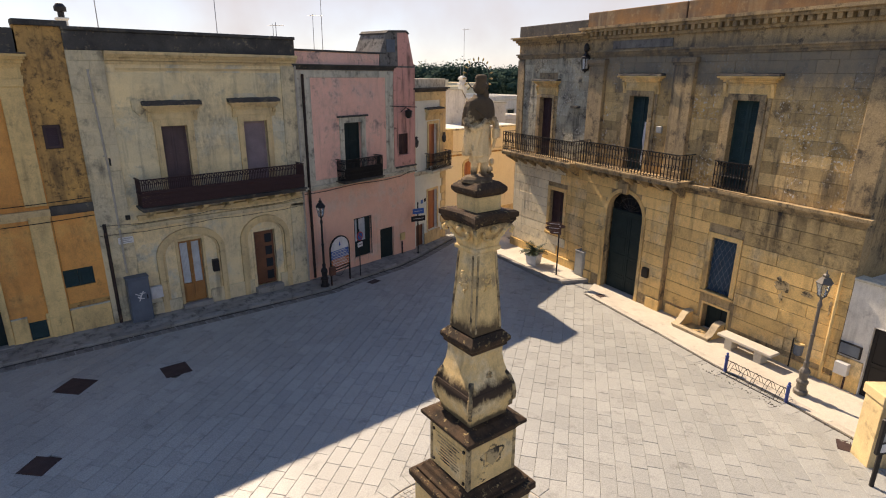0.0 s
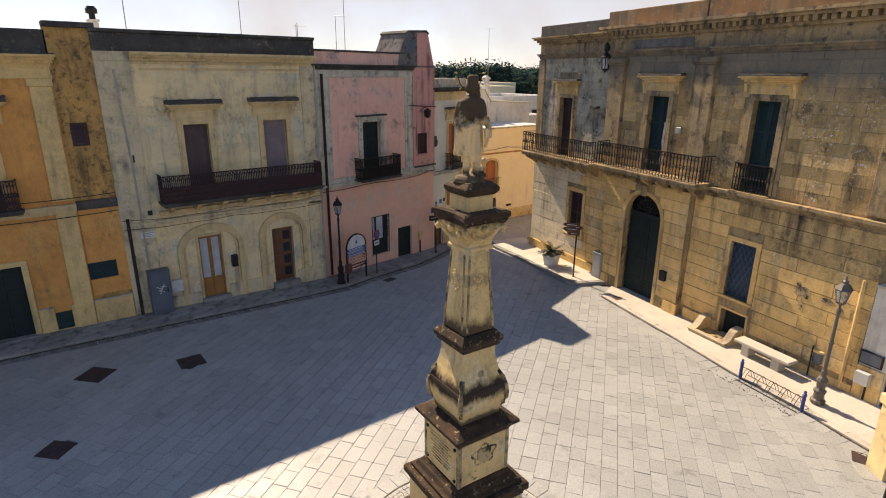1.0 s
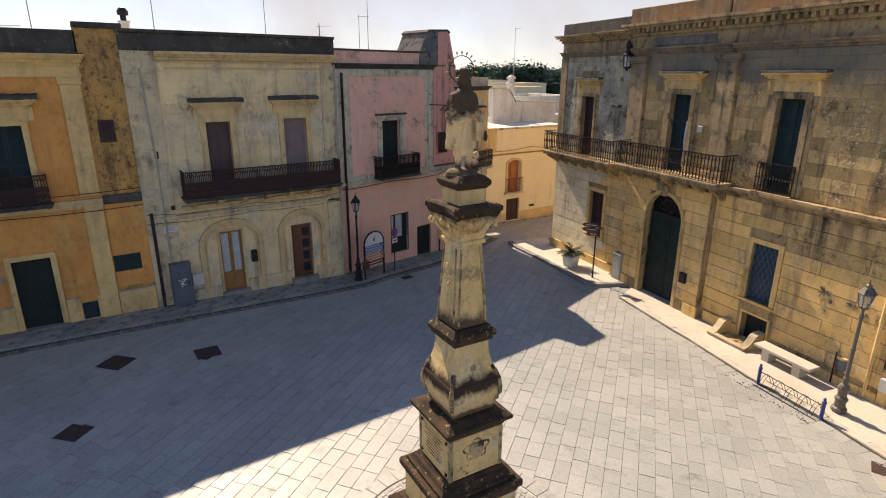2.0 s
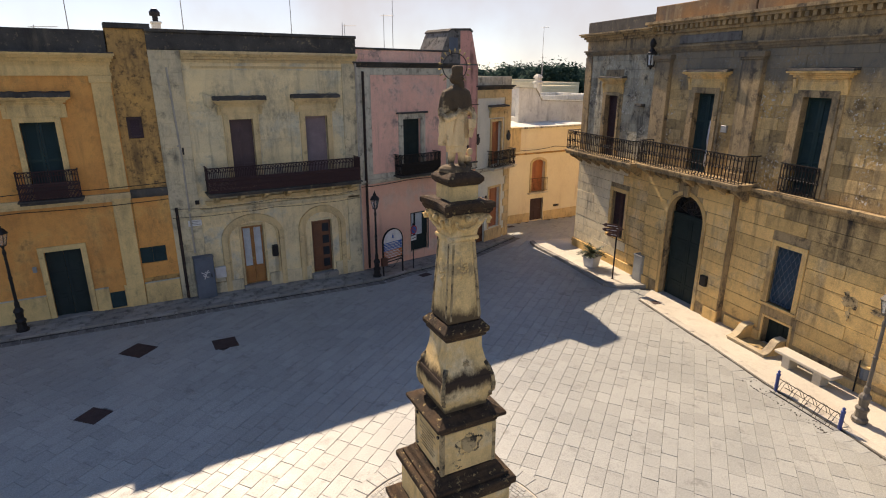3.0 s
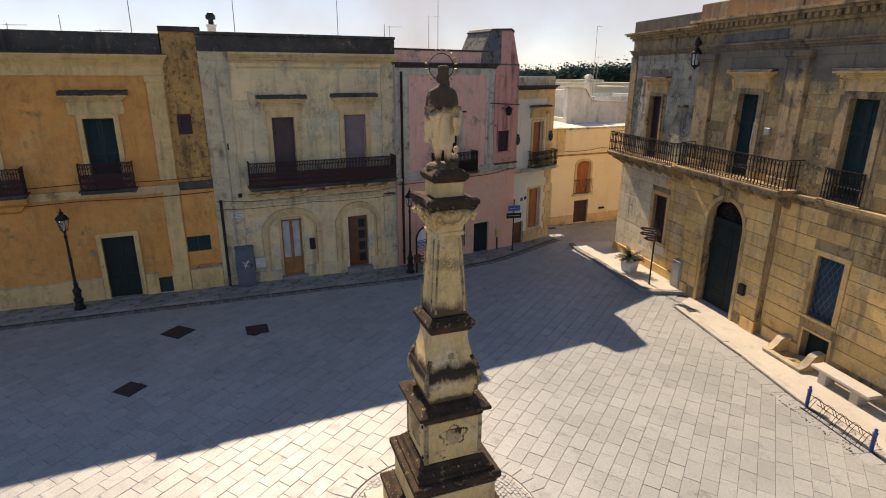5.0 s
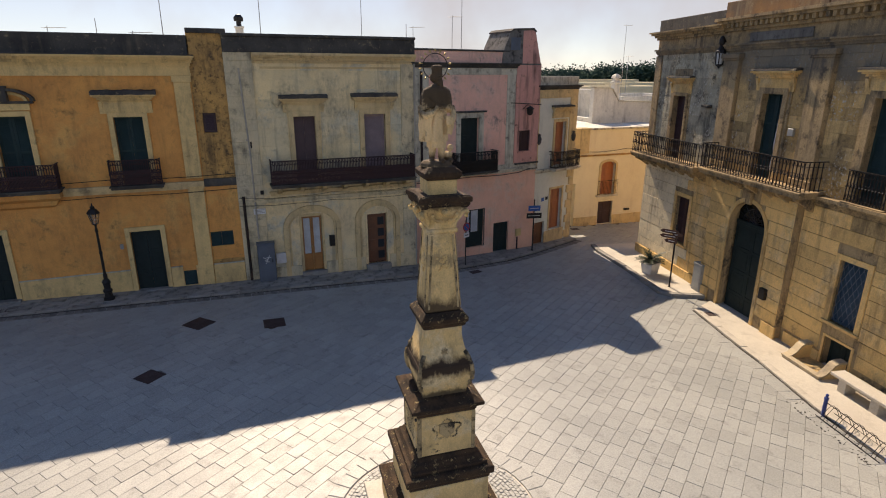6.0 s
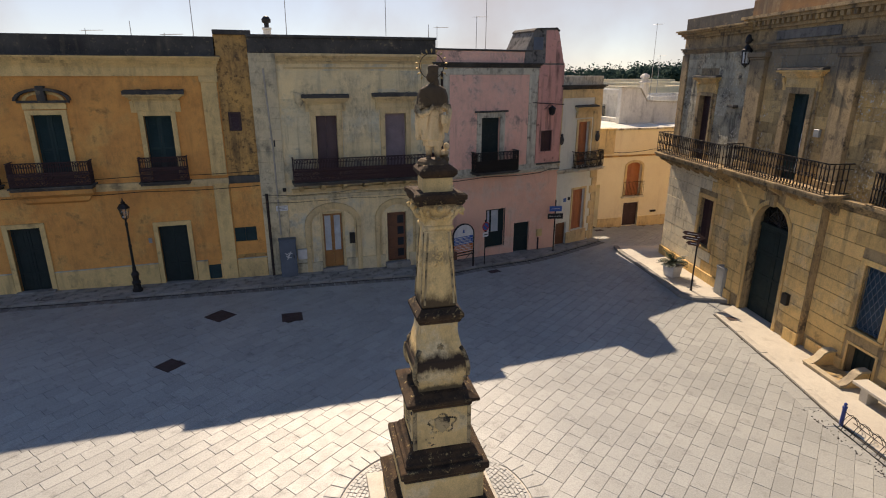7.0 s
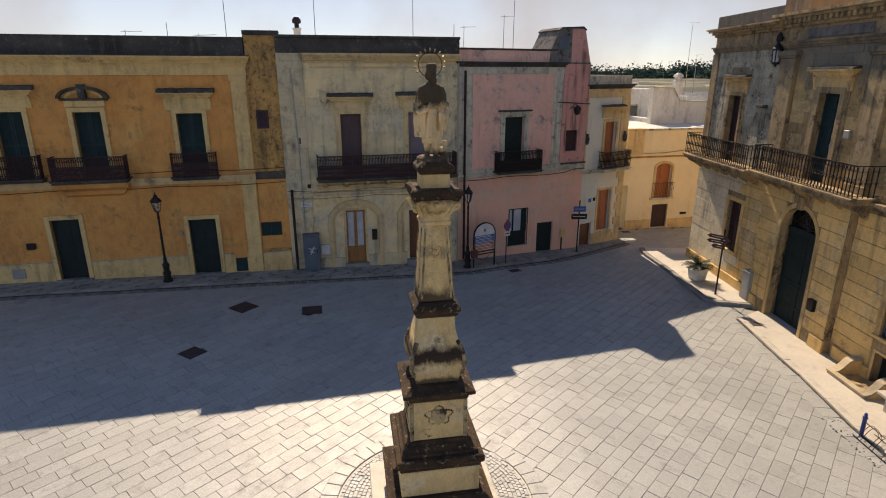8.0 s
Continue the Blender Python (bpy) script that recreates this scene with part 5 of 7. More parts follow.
def monument():
    h = thing("monument_column", pose(MX, MY, 0, 0, 0, -4.0), "tall tapering honey limestone column on a stepped pedestal", "column")

    def sq(name, prof, mat, bevel=0.012):
        bm = bmesh.new()
        loft(bm, squares(prof))
        if bevel:
            chamfer(bm, bevel)
        return part(name, bm, mat, h)
    sq("step", [(1.28, MG - 0.15), (1.28, MG + 0.12)], M_SLAB, 0.015)
    sq("base_block", [(0.95, MG + 0.12), (0.95, 0.86)], M_MONU, 0.015)
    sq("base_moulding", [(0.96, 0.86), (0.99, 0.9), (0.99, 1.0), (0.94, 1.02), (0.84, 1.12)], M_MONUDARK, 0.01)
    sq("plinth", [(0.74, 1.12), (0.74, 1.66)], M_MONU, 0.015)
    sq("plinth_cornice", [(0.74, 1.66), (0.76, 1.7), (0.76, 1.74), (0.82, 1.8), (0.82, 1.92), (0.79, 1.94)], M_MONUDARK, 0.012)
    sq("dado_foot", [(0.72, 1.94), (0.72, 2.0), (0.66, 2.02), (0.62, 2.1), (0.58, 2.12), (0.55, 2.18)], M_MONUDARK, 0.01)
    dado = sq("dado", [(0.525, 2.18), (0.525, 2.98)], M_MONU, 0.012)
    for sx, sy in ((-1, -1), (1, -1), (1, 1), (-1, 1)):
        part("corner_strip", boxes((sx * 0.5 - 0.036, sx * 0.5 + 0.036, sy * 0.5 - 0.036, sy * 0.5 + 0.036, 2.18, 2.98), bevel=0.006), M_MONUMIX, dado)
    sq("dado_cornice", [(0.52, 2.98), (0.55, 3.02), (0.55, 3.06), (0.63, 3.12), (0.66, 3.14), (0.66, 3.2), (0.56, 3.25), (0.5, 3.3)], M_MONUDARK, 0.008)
    # swollen block
    prof = [(0.40, 3.3), (0.40, 3.36), (0.42, 3.42), (0.455, 3.56), (0.478, 3.72), (0.47, 3.86), (0.43, 4.0), (0.38, 4.14), (0.345, 4.28), (0.325, 4.42), (0.325, 4.56)]
    sq("swollen_block", prof[:5], M_SWELL, 0.0)
    sq("swollen_band", [(0.478, 3.70), (0.486, 3.74), (0.484, 3.84), (0.468, 3.9)], M_SWELL, 0.008)
    sq("swollen_block", [(0.474, 3.85)] + prof[5:], M_SWELL, 0.0)
    for sx, sy in ((-1, -1), (1, -1), (1, 1), (-1, 1)):
        bm = bmesh.new()
        tube(bm, [(sx * r, sy * r, z) for r, z in ((0.36, 4.1), (0.42, 4.0), (0.465, 3.86), (0.485, 3.72), (0.48, 3.6), (0.45, 3.5), (0.425, 3.46), (0.42, 3.52), (0.45, 3.56))], 0.045, 8, 0.03)
        part("corner_scroll", bm, M_MONUMIX, h, smooth=True)
    sq("shaft_base", [(0.34, 4.56), (0.38, 4.6), (0.38, 4.64), (0.42, 4.68), (0.42, 4.75), (0.37, 4.8), (0.33, 4.85)], M_MONUDARK, 0.008)
    shaft = sq("shaft", [(0.315, 4.85), (0.225, 6.24)], M_SHAFT, 0.03)
    # raised edge strips and carved sprays on the shaft
    def half(z):
        return 0.315 - 0.09 * (z - 4.85) / 1.39
    for q in range(4):
        rot = pose(0, 0, 0, 0, 0, 90 * q)
        bm = bmesh.new()
        for s in (-1, 1):
            loft(bm, [[(s * (half(z) - 0.07), -half(z) + 0.01, z), (s * (half(z) - 0.035), -half(z) + 0.01, z), (s * (half(z) - 0.035), -half(z) - 0.014, z), (s * (half(z) - 0.07), -half(z) - 0.014, z)] for z in (4.92, 6.18)])
        bm.transform(rot)
        part("edge_strip", bm, M_MONUMIX, shaft)
        bm = bmesh.new()
        rg = random.Random(20 + q)
        for k in range(34):
            a, t = rg.uniform(0, math.tau), rg.uniform(0, 1) ** 0.6
            u, z = 0.1 * t * math.cos(a), 5.72 + 0.2 * t * math.sin(a)
            bmesh.ops.create_icosphere(bm, subdivisions=1, radius=rg.uniform(0.014, 0.03), matrix=Matrix.Translation((u, -half(z) - 0.002, z)))
        bm.transform(rot)
        part("carved_spray", bm, M_SWELL, shaft, smooth=True)
    # capital
    sq("necking", [(0.245, 6.22), (0.262, 6.24), (0.262, 6.28), (0.245, 6.3)], M_MONU, 0.006)
    cap = sq("capital", [(0.235, 6.29), (0.25, 6.4), (0.285, 6.52), (0.34, 6.62), (0.36, 6.68)], M_CAPITAL, 0.0)
    for sx, sy in ((-1, -1), (1, -1), (1, 1), (-1, 1)):
        bm = bmesh.new()
        pts = [(0.20 + 0.02 * k, 6.36 + 0.04 * k) for k in range(7)] + [(0.36, 6.62), (0.385, 6.58), (0.375, 6.53), (0.345, 6.54)]
        tube(bm, [(sx * r, sy * r, z) for r, z in pts], 0.04, 7, 0.035)
        part("volute", bm, M_CAPITAL, cap, smooth=True)
    for q in range(4):
        bm = bmesh.new()
        rg = random.Random(50 + q)
        for k in range(13):
            a = math.pi * k / 12
            u, z = -0.2 * math.cos(a), 6.56 - 0.13 * math.sin(a)
            yy = 0.25 + 0.5 * max(z - 6.4, 0) + 0.02
            bmesh.ops.create_icosphere(bm, subdivisions=1, radius=rg.uniform(0.025, 0.042), matrix=Matrix.Translation((u, -yy - 0.02, z)))
        bmesh.ops.create_icosphere(bm, subdivisions=2, radius=0.06, matrix=Matrix.Translation((0, -0.37, 6.6)))
        bm.transform(pose(0, 0, 0, 0, 0, 90 * q))
        part("garland", bm, M_CAPITAL, cap, smooth=True)
    # concave-sided abacus
    bm = bmesh.new()
    def abacus(r, z):
        ring = []
        for q in range(4):
            for t in (-0.94, -0.6, -0.2, 0.2, 0.6, 0.94):
                x, y = t * r, -r * (0.80 + 0.16 * t * t)
                c, s = math.cos(math.pi / 2 * q), math.sin(math.pi / 2 * q)
                ring.append((c * x - s * y, s * x + c * y, z))
        return ring
    loft(bm, [abacus(0.40, 6.66), abacus(0.44, 6.72), abacus(0.44, 6.75), abacus(0.47, 6.77), abacus(0.47, 6.84), abacus(0.42, 6.87)])
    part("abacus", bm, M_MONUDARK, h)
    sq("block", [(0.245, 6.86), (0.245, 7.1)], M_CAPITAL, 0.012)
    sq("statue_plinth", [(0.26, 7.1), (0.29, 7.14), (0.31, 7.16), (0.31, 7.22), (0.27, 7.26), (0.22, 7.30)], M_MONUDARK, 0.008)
    # inscription tablet and coat of arms
    tab = part("inscription_tablet", boxes((-0.535, -0.52, -0.4, 0.4, 2.3, 2.88), bevel=0.004), M_MONU, dado)
    for k in range(8):
        rg = random.Random(k)
        w = rg.uniform(0.2, 0.32)
        part("inscription_bar", boxes((-0.54, -0.534, -w, w, 2.82 - 0.062 * k - 0.012, 2.82 - 0.062 * k + 0.012)), M_MONUMIX, dado)
    for y, z in ((-0.42, 2.9), (0.42, 2.9), (-0.42, 2.28), (0.42, 2.28)):
        part("stud", boxes((-0.555, -0.52, y - 0.022, y + 0.022, z - 0.022, z + 0.022)), M_IRON, dado)
    bm = bmesh.new()
    rg = random.Random(5)
    loft(bm, [[(r * a, y, 2.66 + r * b) for a, b in ((-1, 0.8), (-0.5, 1.1), (0, 0.95), (0.5, 1.1), (1, 0.8), (0.95, -0.3), (0, -1.2), (-0.95, -0.3))] for r, y in ((0.15, -0.52), (0.14, -0.548), (0.09, -0.555))])
    for k in range(40):
        a = math.tau * k / 40
        rr = 0.2 + 0.035 * math.sin(5 * a)
        bmesh.ops.create_icosphere(bm, subdivisions=1, radius=rg.uniform(0.012, 0.026), matrix=Matrix.Translation((rr * 1.15 * math.cos(a), -0.524, 2.68 + rr * 0.85 * math.sin(a))))
    for k in range(16):
        bmesh.ops.create_icosphere(bm, subdivisions=1, radius=rg.uniform(0.01, 0.02), matrix=Matrix.Translation((-0.22 + rg.uniform(-0.09, 0.09), -0.524, rg.uniform(2.24, 2.42))))
    part("carved_arms", bm, M_MONUMIX, dado)
    bm = bmesh.new()
    rg = random.Random(8)
    for k in range(26):
        a, t = rg.uniform(0, math.tau), rg.uniform(0, 1) ** 0.5
        z = 4.12 + 0.09 * t * math.sin(a)
        bmesh.ops.create_icosphere(bm, subdivisions=1, radius=rg.uniform(0.01, 0.022), matrix=Matrix.Translation((0.06 * t * math.cos(a), -0.385, z)))
    part("carved_emblem", bm, M_MONUMIX, h)
    return h


def ball(bm, x, y, z, rx, ry, rz, turn=(0, 0, 0), sub=2):
    bmesh.ops.create_icosphere(bm, subdivisions=sub, radius=1, matrix=pose(x, y, z, *turn) @ Matrix.Diagonal((rx, ry, rz, 1)))


dark_band(M_STATUE, 0.08, 0.16, (0.05, 0.034, 0.023), 0.9, 0.25)
lichen_cap(M_STATUE, 0.78, 0.98, (0.036, 0.023, 0.015))


def statue():
    """A standing robed figure in one plain mesh."""
    bm = bmesh.new()
    loft(bm, [[(r * (1 + 0.1 * math.sin(3 * a)) * math.cos(a), 0.8 * r * math.sin(a), z) for a in [math.tau * i / 14 for i in range(14)]] for r, z in ((0.26, 0.0), (0.25, 0.05), (0.2, 0.09))])

    def cloth(rows, seg=72, rise=0.0):
        rings = []
        for k, (z, rx, ry, cx, cy, f, n, ph) in enumerate(rows):
            lift = rise * (1 - k / (len(rows) - 1)) ** 2
            ring = []
            for a in [math.tau * i / seg for i in range(seg)]:
                w = 1 + f * math.sin(n * a + ph + 0.6 * math.sin(2 * a)) * (0.7 + 0.3 * math.sin(2.3 * a))
                ring.append((cx + rx * w * math.cos(a), cy + ry * w * math.sin(a), z + lift * max(0.0, -math.sin(a)) ** 2))
            rings.append(ring)
        loft(bm, rings)
    # legs and feet, one knee forward
    for s, dx, dy in ((-1, -0.07, 0.0), (1, 0.07, -0.05)):
        tube(bm, [(dx * 1.05, dy, 0.07), (dx, dy + 0.012, 0.15), (dx, dy - 0.012, 0.26), (dx * 0.95, dy - 0.015, 0.36), (dx * 0.85, dy, 0.5)], 0.04, 10, 0.082)
        ball(bm, dx + 0.014 * s, dy - 0.05, 0.1, 0.04, 0.085, 0.035)
    # short tunic hem over the knees, then the pleated robe
    cloth([(0.30, 0.145, 0.115, 0, -0.02, 0.14, 9, 0.2), (0.40, 0.15, 0.12, 0, -0.02, 0.12, 9, 0.3), (0.52, 0.14, 0.11, 0, -0.01, 0.08, 9, 0.4)])
    cloth([(0.40, 0.2, 0.15, -0.045, -0.01, 0.24, 11, 0.4), (0.46, 0.205, 0.15, -0.045, -0.01, 0.24, 11, 0.45), (0.6, 0.195, 0.145, -0.04, -0.01, 0.2, 11, 0.6), (0.76, 0.18, 0.135, -0.025, -0.01, 0.15, 11, 0.8), (0.9, 0.17, 0.125, -0.01, -0.01, 0.05, 12, 0.9), (1.05, 0.165, 0.12, 0, -0.01, 0.02, 12, 1.0), (1.18, 0.11, 0.09, 0, 0, 0.0, 8, 1.0)])
    # shoulder cape with an uneven hem that rises over the breast
    cloth([(0.83, 0.262, 0.185, 0.0, 0.03, 0.05, 7, 0.0), (0.9, 0.258, 0.182, 0, 0.03, 0.05, 7, 0.1), (1.0, 0.25, 0.175, 0, 0.025, 0.05, 7, 0.2), (1.1, 0.238, 0.16, 0, 0.015, 0.035, 7, 0.3), (1.18, 0.21, 0.14, 0, 0.01, 0.02, 7, 0.4), (1.225, 0.15, 0.112, 0.004, 0.005, 0.0, 7, 0.5), (1.25, 0.085, 0.08, 0.006, 0.0, 0, 7, 0), (1.27, 0.05, 0.05, 0.008, 0, 0, 7, 0)], 72, 0.12)
    # forearms coming out from under it; wide sleeve falling from one of them
    tube(bm, [(-0.235, 0.0, 0.93), (-0.25, -0.07, 0.84), (-0.19, -0.16, 0.8), (-0.09, -0.195, 0.84), (-0.03, -0.185, 0.9)], 0.058, 9, 0.034)
    ball(bm, -0.02, -0.19, 0.915, 0.034, 0.03, 0.045)
    tube(bm, [(0.235, 0.0, 0.93), (0.262, -0.05, 0.83), (0.24, -0.12, 0.73), (0.17, -0.175, 0.68)], 0.058, 9, 0.036)
    ball(bm, 0.16, -0.185, 0.67, 0.038, 0.034, 0.045)
    for k in range(9):
        t = k / 8
        tube(bm, [(-0.262 + 0.17 * t, -0.06 - 0.12 * t, 0.83 - 0.02 * t), (-0.285 + 0.17 * t, -0.05 - 0.11 * t, 0.66), (-0.262 + 0.16 * t, -0.03 - 0.1 * t, 0.46 + 0.03 * math.sin(5 * t))], 0.02 + 0.012 * (k % 2), 6, 0.012 + 0.012 * (k % 2))
    for k in range(6):
        t = k / 5
        tube(bm, [(0.262 - 0.1 * t, -0.08 - 0.09 * t, 0.76 - 0.05 * t), (0.25 - 0.09 * t, -0.07 - 0.09 * t, 0.62), (0.225 - 0.07 * t, -0.06 - 0.08 * t, 0.5 + 0.03 * t)], 0.022, 6, 0.013)
    # book in the hand, with its corner proud
    box(bm, 0.12, 0.225, -0.235, -0.165, 0.665, 0.8)
    # collar, head turned aside, beard, hair and low round cap
    tube(bm, [(0, 0, 1.18), (0.01, -0.012, 1.33)], 0.05, 10)
    tube(bm, [(0.075 * math.cos(a), 0.005 + 0.075 * math.sin(a), 1.235 + 0.012 * math.sin(3 * a)) for a in [math.tau * k / 12 for k in range(13)]], 0.026, 7)
    ball(bm, 0.014, -0.015, 1.37, 0.078, 0.09, 0.1)
    ball(bm, 0.05, -0.07, 1.295, 0.046, 0.044, 0.062)
    ball(bm, 0.064, -0.088, 1.262, 0.03, 0.03, 0.048)
    ball(bm, 0.066, -0.09, 1.365, 0.014, 0.022, 0.026)
    ball(bm, 0.045, -0.075, 1.405, 0.05, 0.03, 0.012)
    ball(bm, -0.014, 0.02, 1.365, 0.09, 0.08, 0.088)
    loft(bm, [[(0.008 + r * math.cos(math.tau * i / 16), -0.008 + 0.97 * r * math.sin(math.tau * i / 16), z) for i in range(16)] for r, z in ((0.07, 1.40), (0.083, 1.415), (0.084, 1.44), (0.081, 1.455), (0.088, 1.505), (0.08, 1.535), (0.05, 1.55))])
    # folds drawn over the breast
    for k in range(4):
        tube(bm, [(-0.14 + 0.02 * k, -0.125, 1.08 - 0.02 * k), (-0.03 + 0.02 * k, -0.16, 0.99 - 0.03 * k), (0.13, -0.14, 0.95 - 0.035 * k)], 0.013, 5, 0.009)
    # rock and small attribute by the foot
    rg = random.Random(3)
    for k in range(10):
        ball(bm, rg.uniform(0.12, 0.24), rg.uniform(-0.02, 0.12), rg.uniform(0.06, 0.2), *(rg.uniform(0.04, 0.07) for _ in range(3)), sub=1)
    ball(bm, 0.22, -0.01, 0.29, 0.052, 0.05, 0.06)
    ob = mesh_thing("statue", bm, M_STATUE, pose(MX - 0.03, MY, 7.29, 0, 0, -12.0), "weathered limestone statue of a robed standing figure", "statue", smooth=True)
    md = ob.modifiers.new("blend", "REMESH")
    md.mode, md.voxel_size, md.use_smooth_shade = "VOXEL", 0.0075, True
    sm = ob.modifiers.new("soften", "SMOOTH")
    sm.factor, sm.iterations = 0.25, 1
    return ob


def halo():
    h = thing("halo", pose(MX - 0.03, MY + 0.05, 7.29 + 1.53, 0, 0, -12.0), "round iron halo with small star points", "halo")
    bm = bmesh.new()
    tube(bm, [(0.19 * math.cos(math.tau * k / 32), 0, 0.19 * math.sin(math.tau * k / 32)) for k in range(33)], 0.007, 6)
    tube(bm, [(0, 0, -0.19), (0, 0.01, -0.36)], 0.01, 6)
    ring = part("ring", bm, M_IRON, h)
    for k in range(15):
        a = radians(-48) + radians(276) * k / 14
        bm = bmesh.new()
        c = Vector((0.235 * math.cos(a), 0, 0.235 * math.sin(a)))
        d = Vector((math.cos(a), 0, math.sin(a)))
        tube(bm, [tuple(d * 0.188), tuple(d * 0.212)], 0.004, 4)
        loft(bm, [[tuple(c + d * s + Vector((-d.z * r * math.cos(t), r * math.sin(t), d.x * r * math.cos(t)))) for t in [math.tau * i / 6 for i in range(6)]] for s, r in ((-0.026, 0.003), (-0.008, 0.013), (0.008, 0.013), (0.026, 0.003))])
        part("star", bm, M_BRASS, ring)
    return h


monument()
statue()
halo()


# ---- roofs, trees and distance beyond the lane ----
def far_house(x, y, w, d, z1, label, mat=None, wins=0):
    h = thing("house", pose(x, y, 0), label, "house", "roofs beyond the lane")
    mat = mat or M_WHITE
    part("wall", boxes((0, w, 0, d, -1.5, z1)), mat, h)
    part("parapet", boxes((-0.05, w + 0.05, -0.05, 0.25, z1, z1 + 0.35), (-0.05, 0.25, 0.25, d, z1, z1 + 0.35), (w - 0.25, w + 0.05, 0.25, d, z1, z1 + 0.35), (-0.05, w + 0.05, d, d + 0.25, z1, z1 + 0.35), bevel=0.03), mat, h)
    for k in range(wins):
        u = w * (k + 0.5) / wins
        fr = part("window_frame", boxes((u - 0.5, u + 0.5, -0.06, 0.0, z1 - 2.0, z1 - 0.7), bevel=0.01), M_STONEBAND, h)
        part("pane", boxes((u - 0.4, u + 0.4, -0.066, -0.058, z1 - 1.9, z1 - 0.8)), M_GLASSD, fr)
    return h


def far_roofs():
    far_house(26.5, 30.5, 8.0, 5.0, 5.5, "flat-roofed whitewashed house in the lane")
    a = far_house(31.6, 34.0, 7.0, 6.0, 6.75, "flat-roofed whitewashed house with a stepped gable", None, 2)
    bm = bmesh.new()
    loft(bm, [[(-5.5, y, 4.0), (0.4, y, 4.0), (0.4, y, 6.78), (-3.5, y, 6.95), (-4.1, y, 7.74), (-5.5, y, 7.82)] for y in (-4.0, -3.6)])
    part("gable", bm, M_WHITE, a)
    bm = bmesh.new()
    loft(bm, [[(u, -4.06, zt), (u, -3.54, zt), (u, -3.54, zt + 0.08), (u, -4.06, zt + 0.08)] for u, zt in ((-5.55, 7.82), (-4.07, 7.74), (-3.48, 6.95), (0.45, 6.78))])
    part("coping", bm, M_STONEBAND, a)
    bm = bmesh.new()
    loft(bm, squares([(0.2, 6.5), (0.2, 8.05), (0.27, 8.09), (0.27, 8.19), (0.18, 8.22), (0.16, 8.42), (0.24, 8.46), (0.2, 8.6), (0.06, 8.72)]))
    bm.transform(Matrix.Translation((-3.1, -3.0, 0)))
    part("chimney", bm, M_WHITE, a)
    far_house(25.6, 34.6, 3.9, 5.0, 7.25, "small whitewashed house with a flat roof", None, 1)
    far_house(24.0, 41.0, 6.0, 6.0, 5.4, "pale house with a flat roof among gardens", M_CREAMSTONE, 1)
    rg = random.Random(21)
    for x, y, w, d, z in ((38, 44, 9, 7, 6.6), (29, 50, 10, 7, 6.4), (46, 58, 12, 8, 7.2), (34, 66, 12, 9, 6.8), (58, 72, 14, 10, 7.4), (44, 84, 16, 10, 7.2), (66, 96, 18, 10, 7.6), (52, 110, 16, 12, 7.4), (24, 80, 12, 10, 6.6), (14, 70, 14, 10, 6.5)):
        far_house(x, y, w, d, z - 0.35, "flat-roofed whitewashed house of the town behind", rg.choice((M_WHITE, M_WHITE, M_WHITE, M_CREAM)), 3)


def foliage(name, clumps, label, rg, kind="stuff", leaf=0.5, per=70, heart=False):
    verts, faces = [], []
    for cx, cy, cz, r in clumps:
        if heart:
            n = len(verts)
            ico = [(0, 1, 1.6), (0, -1, 1.6), (0, 1, -1.6), (0, -1, -1.6), (1, 1.6, 0), (-1, 1.6, 0), (1, -1.6, 0), (-1, -1.6, 0), (1.6, 0, 1), (-1.6, 0, 1), (1.6, 0, -1), (-1.6, 0, -1)]
            for a in ico:
                q = Vector(a).normalized() * r * rg.uniform(0.35, 0.6)
                verts.append((cx + q.x, cy + q.y, cz + q.z * 0.8))
            faces += [tuple(n + i for i in t) for t in ((0, 1, 8), (0, 9, 1), (0, 4, 5), (0, 8, 4), (0, 5, 9), (1, 7, 6), (1, 6, 8), (1, 9, 7), (2, 10, 3), (2, 3, 11), (2, 5, 4), (2, 4, 10), (2, 11, 5), (3, 6, 7), (3, 10, 6), (3, 7, 11), (4, 8, 10), (6, 10, 8), (5, 11, 9), (7, 9, 11))]
        for k in range(per):
            d = Vector((rg.gauss(0, 1), rg.gauss(0, 1), rg.gauss(0, 0.7))).normalized() * r * rg.uniform(0.45, 1.05)
            p = Vector((cx, cy, cz)) + d
            a = Vector((rg.gauss(0, 1), rg.gauss(0, 1), rg.gauss(0, 1))).normalized()
            b = a.orthogonal().normalized()
            s = leaf * rg.uniform(0.5, 1.3)
            n = len(verts)
            verts += [tuple(p - a * s), tuple(p + b * s * 0.6), tuple(p + a * s), tuple(p - b * s * 0.6)]
            faces.append((n, n + 1, n + 2, n + 3))
    me = bpy.data.meshes.new(name)
    me.from_pydata(verts, [], faces)
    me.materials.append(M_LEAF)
    return tagged(new(name, me), label, "trees", kind=kind)


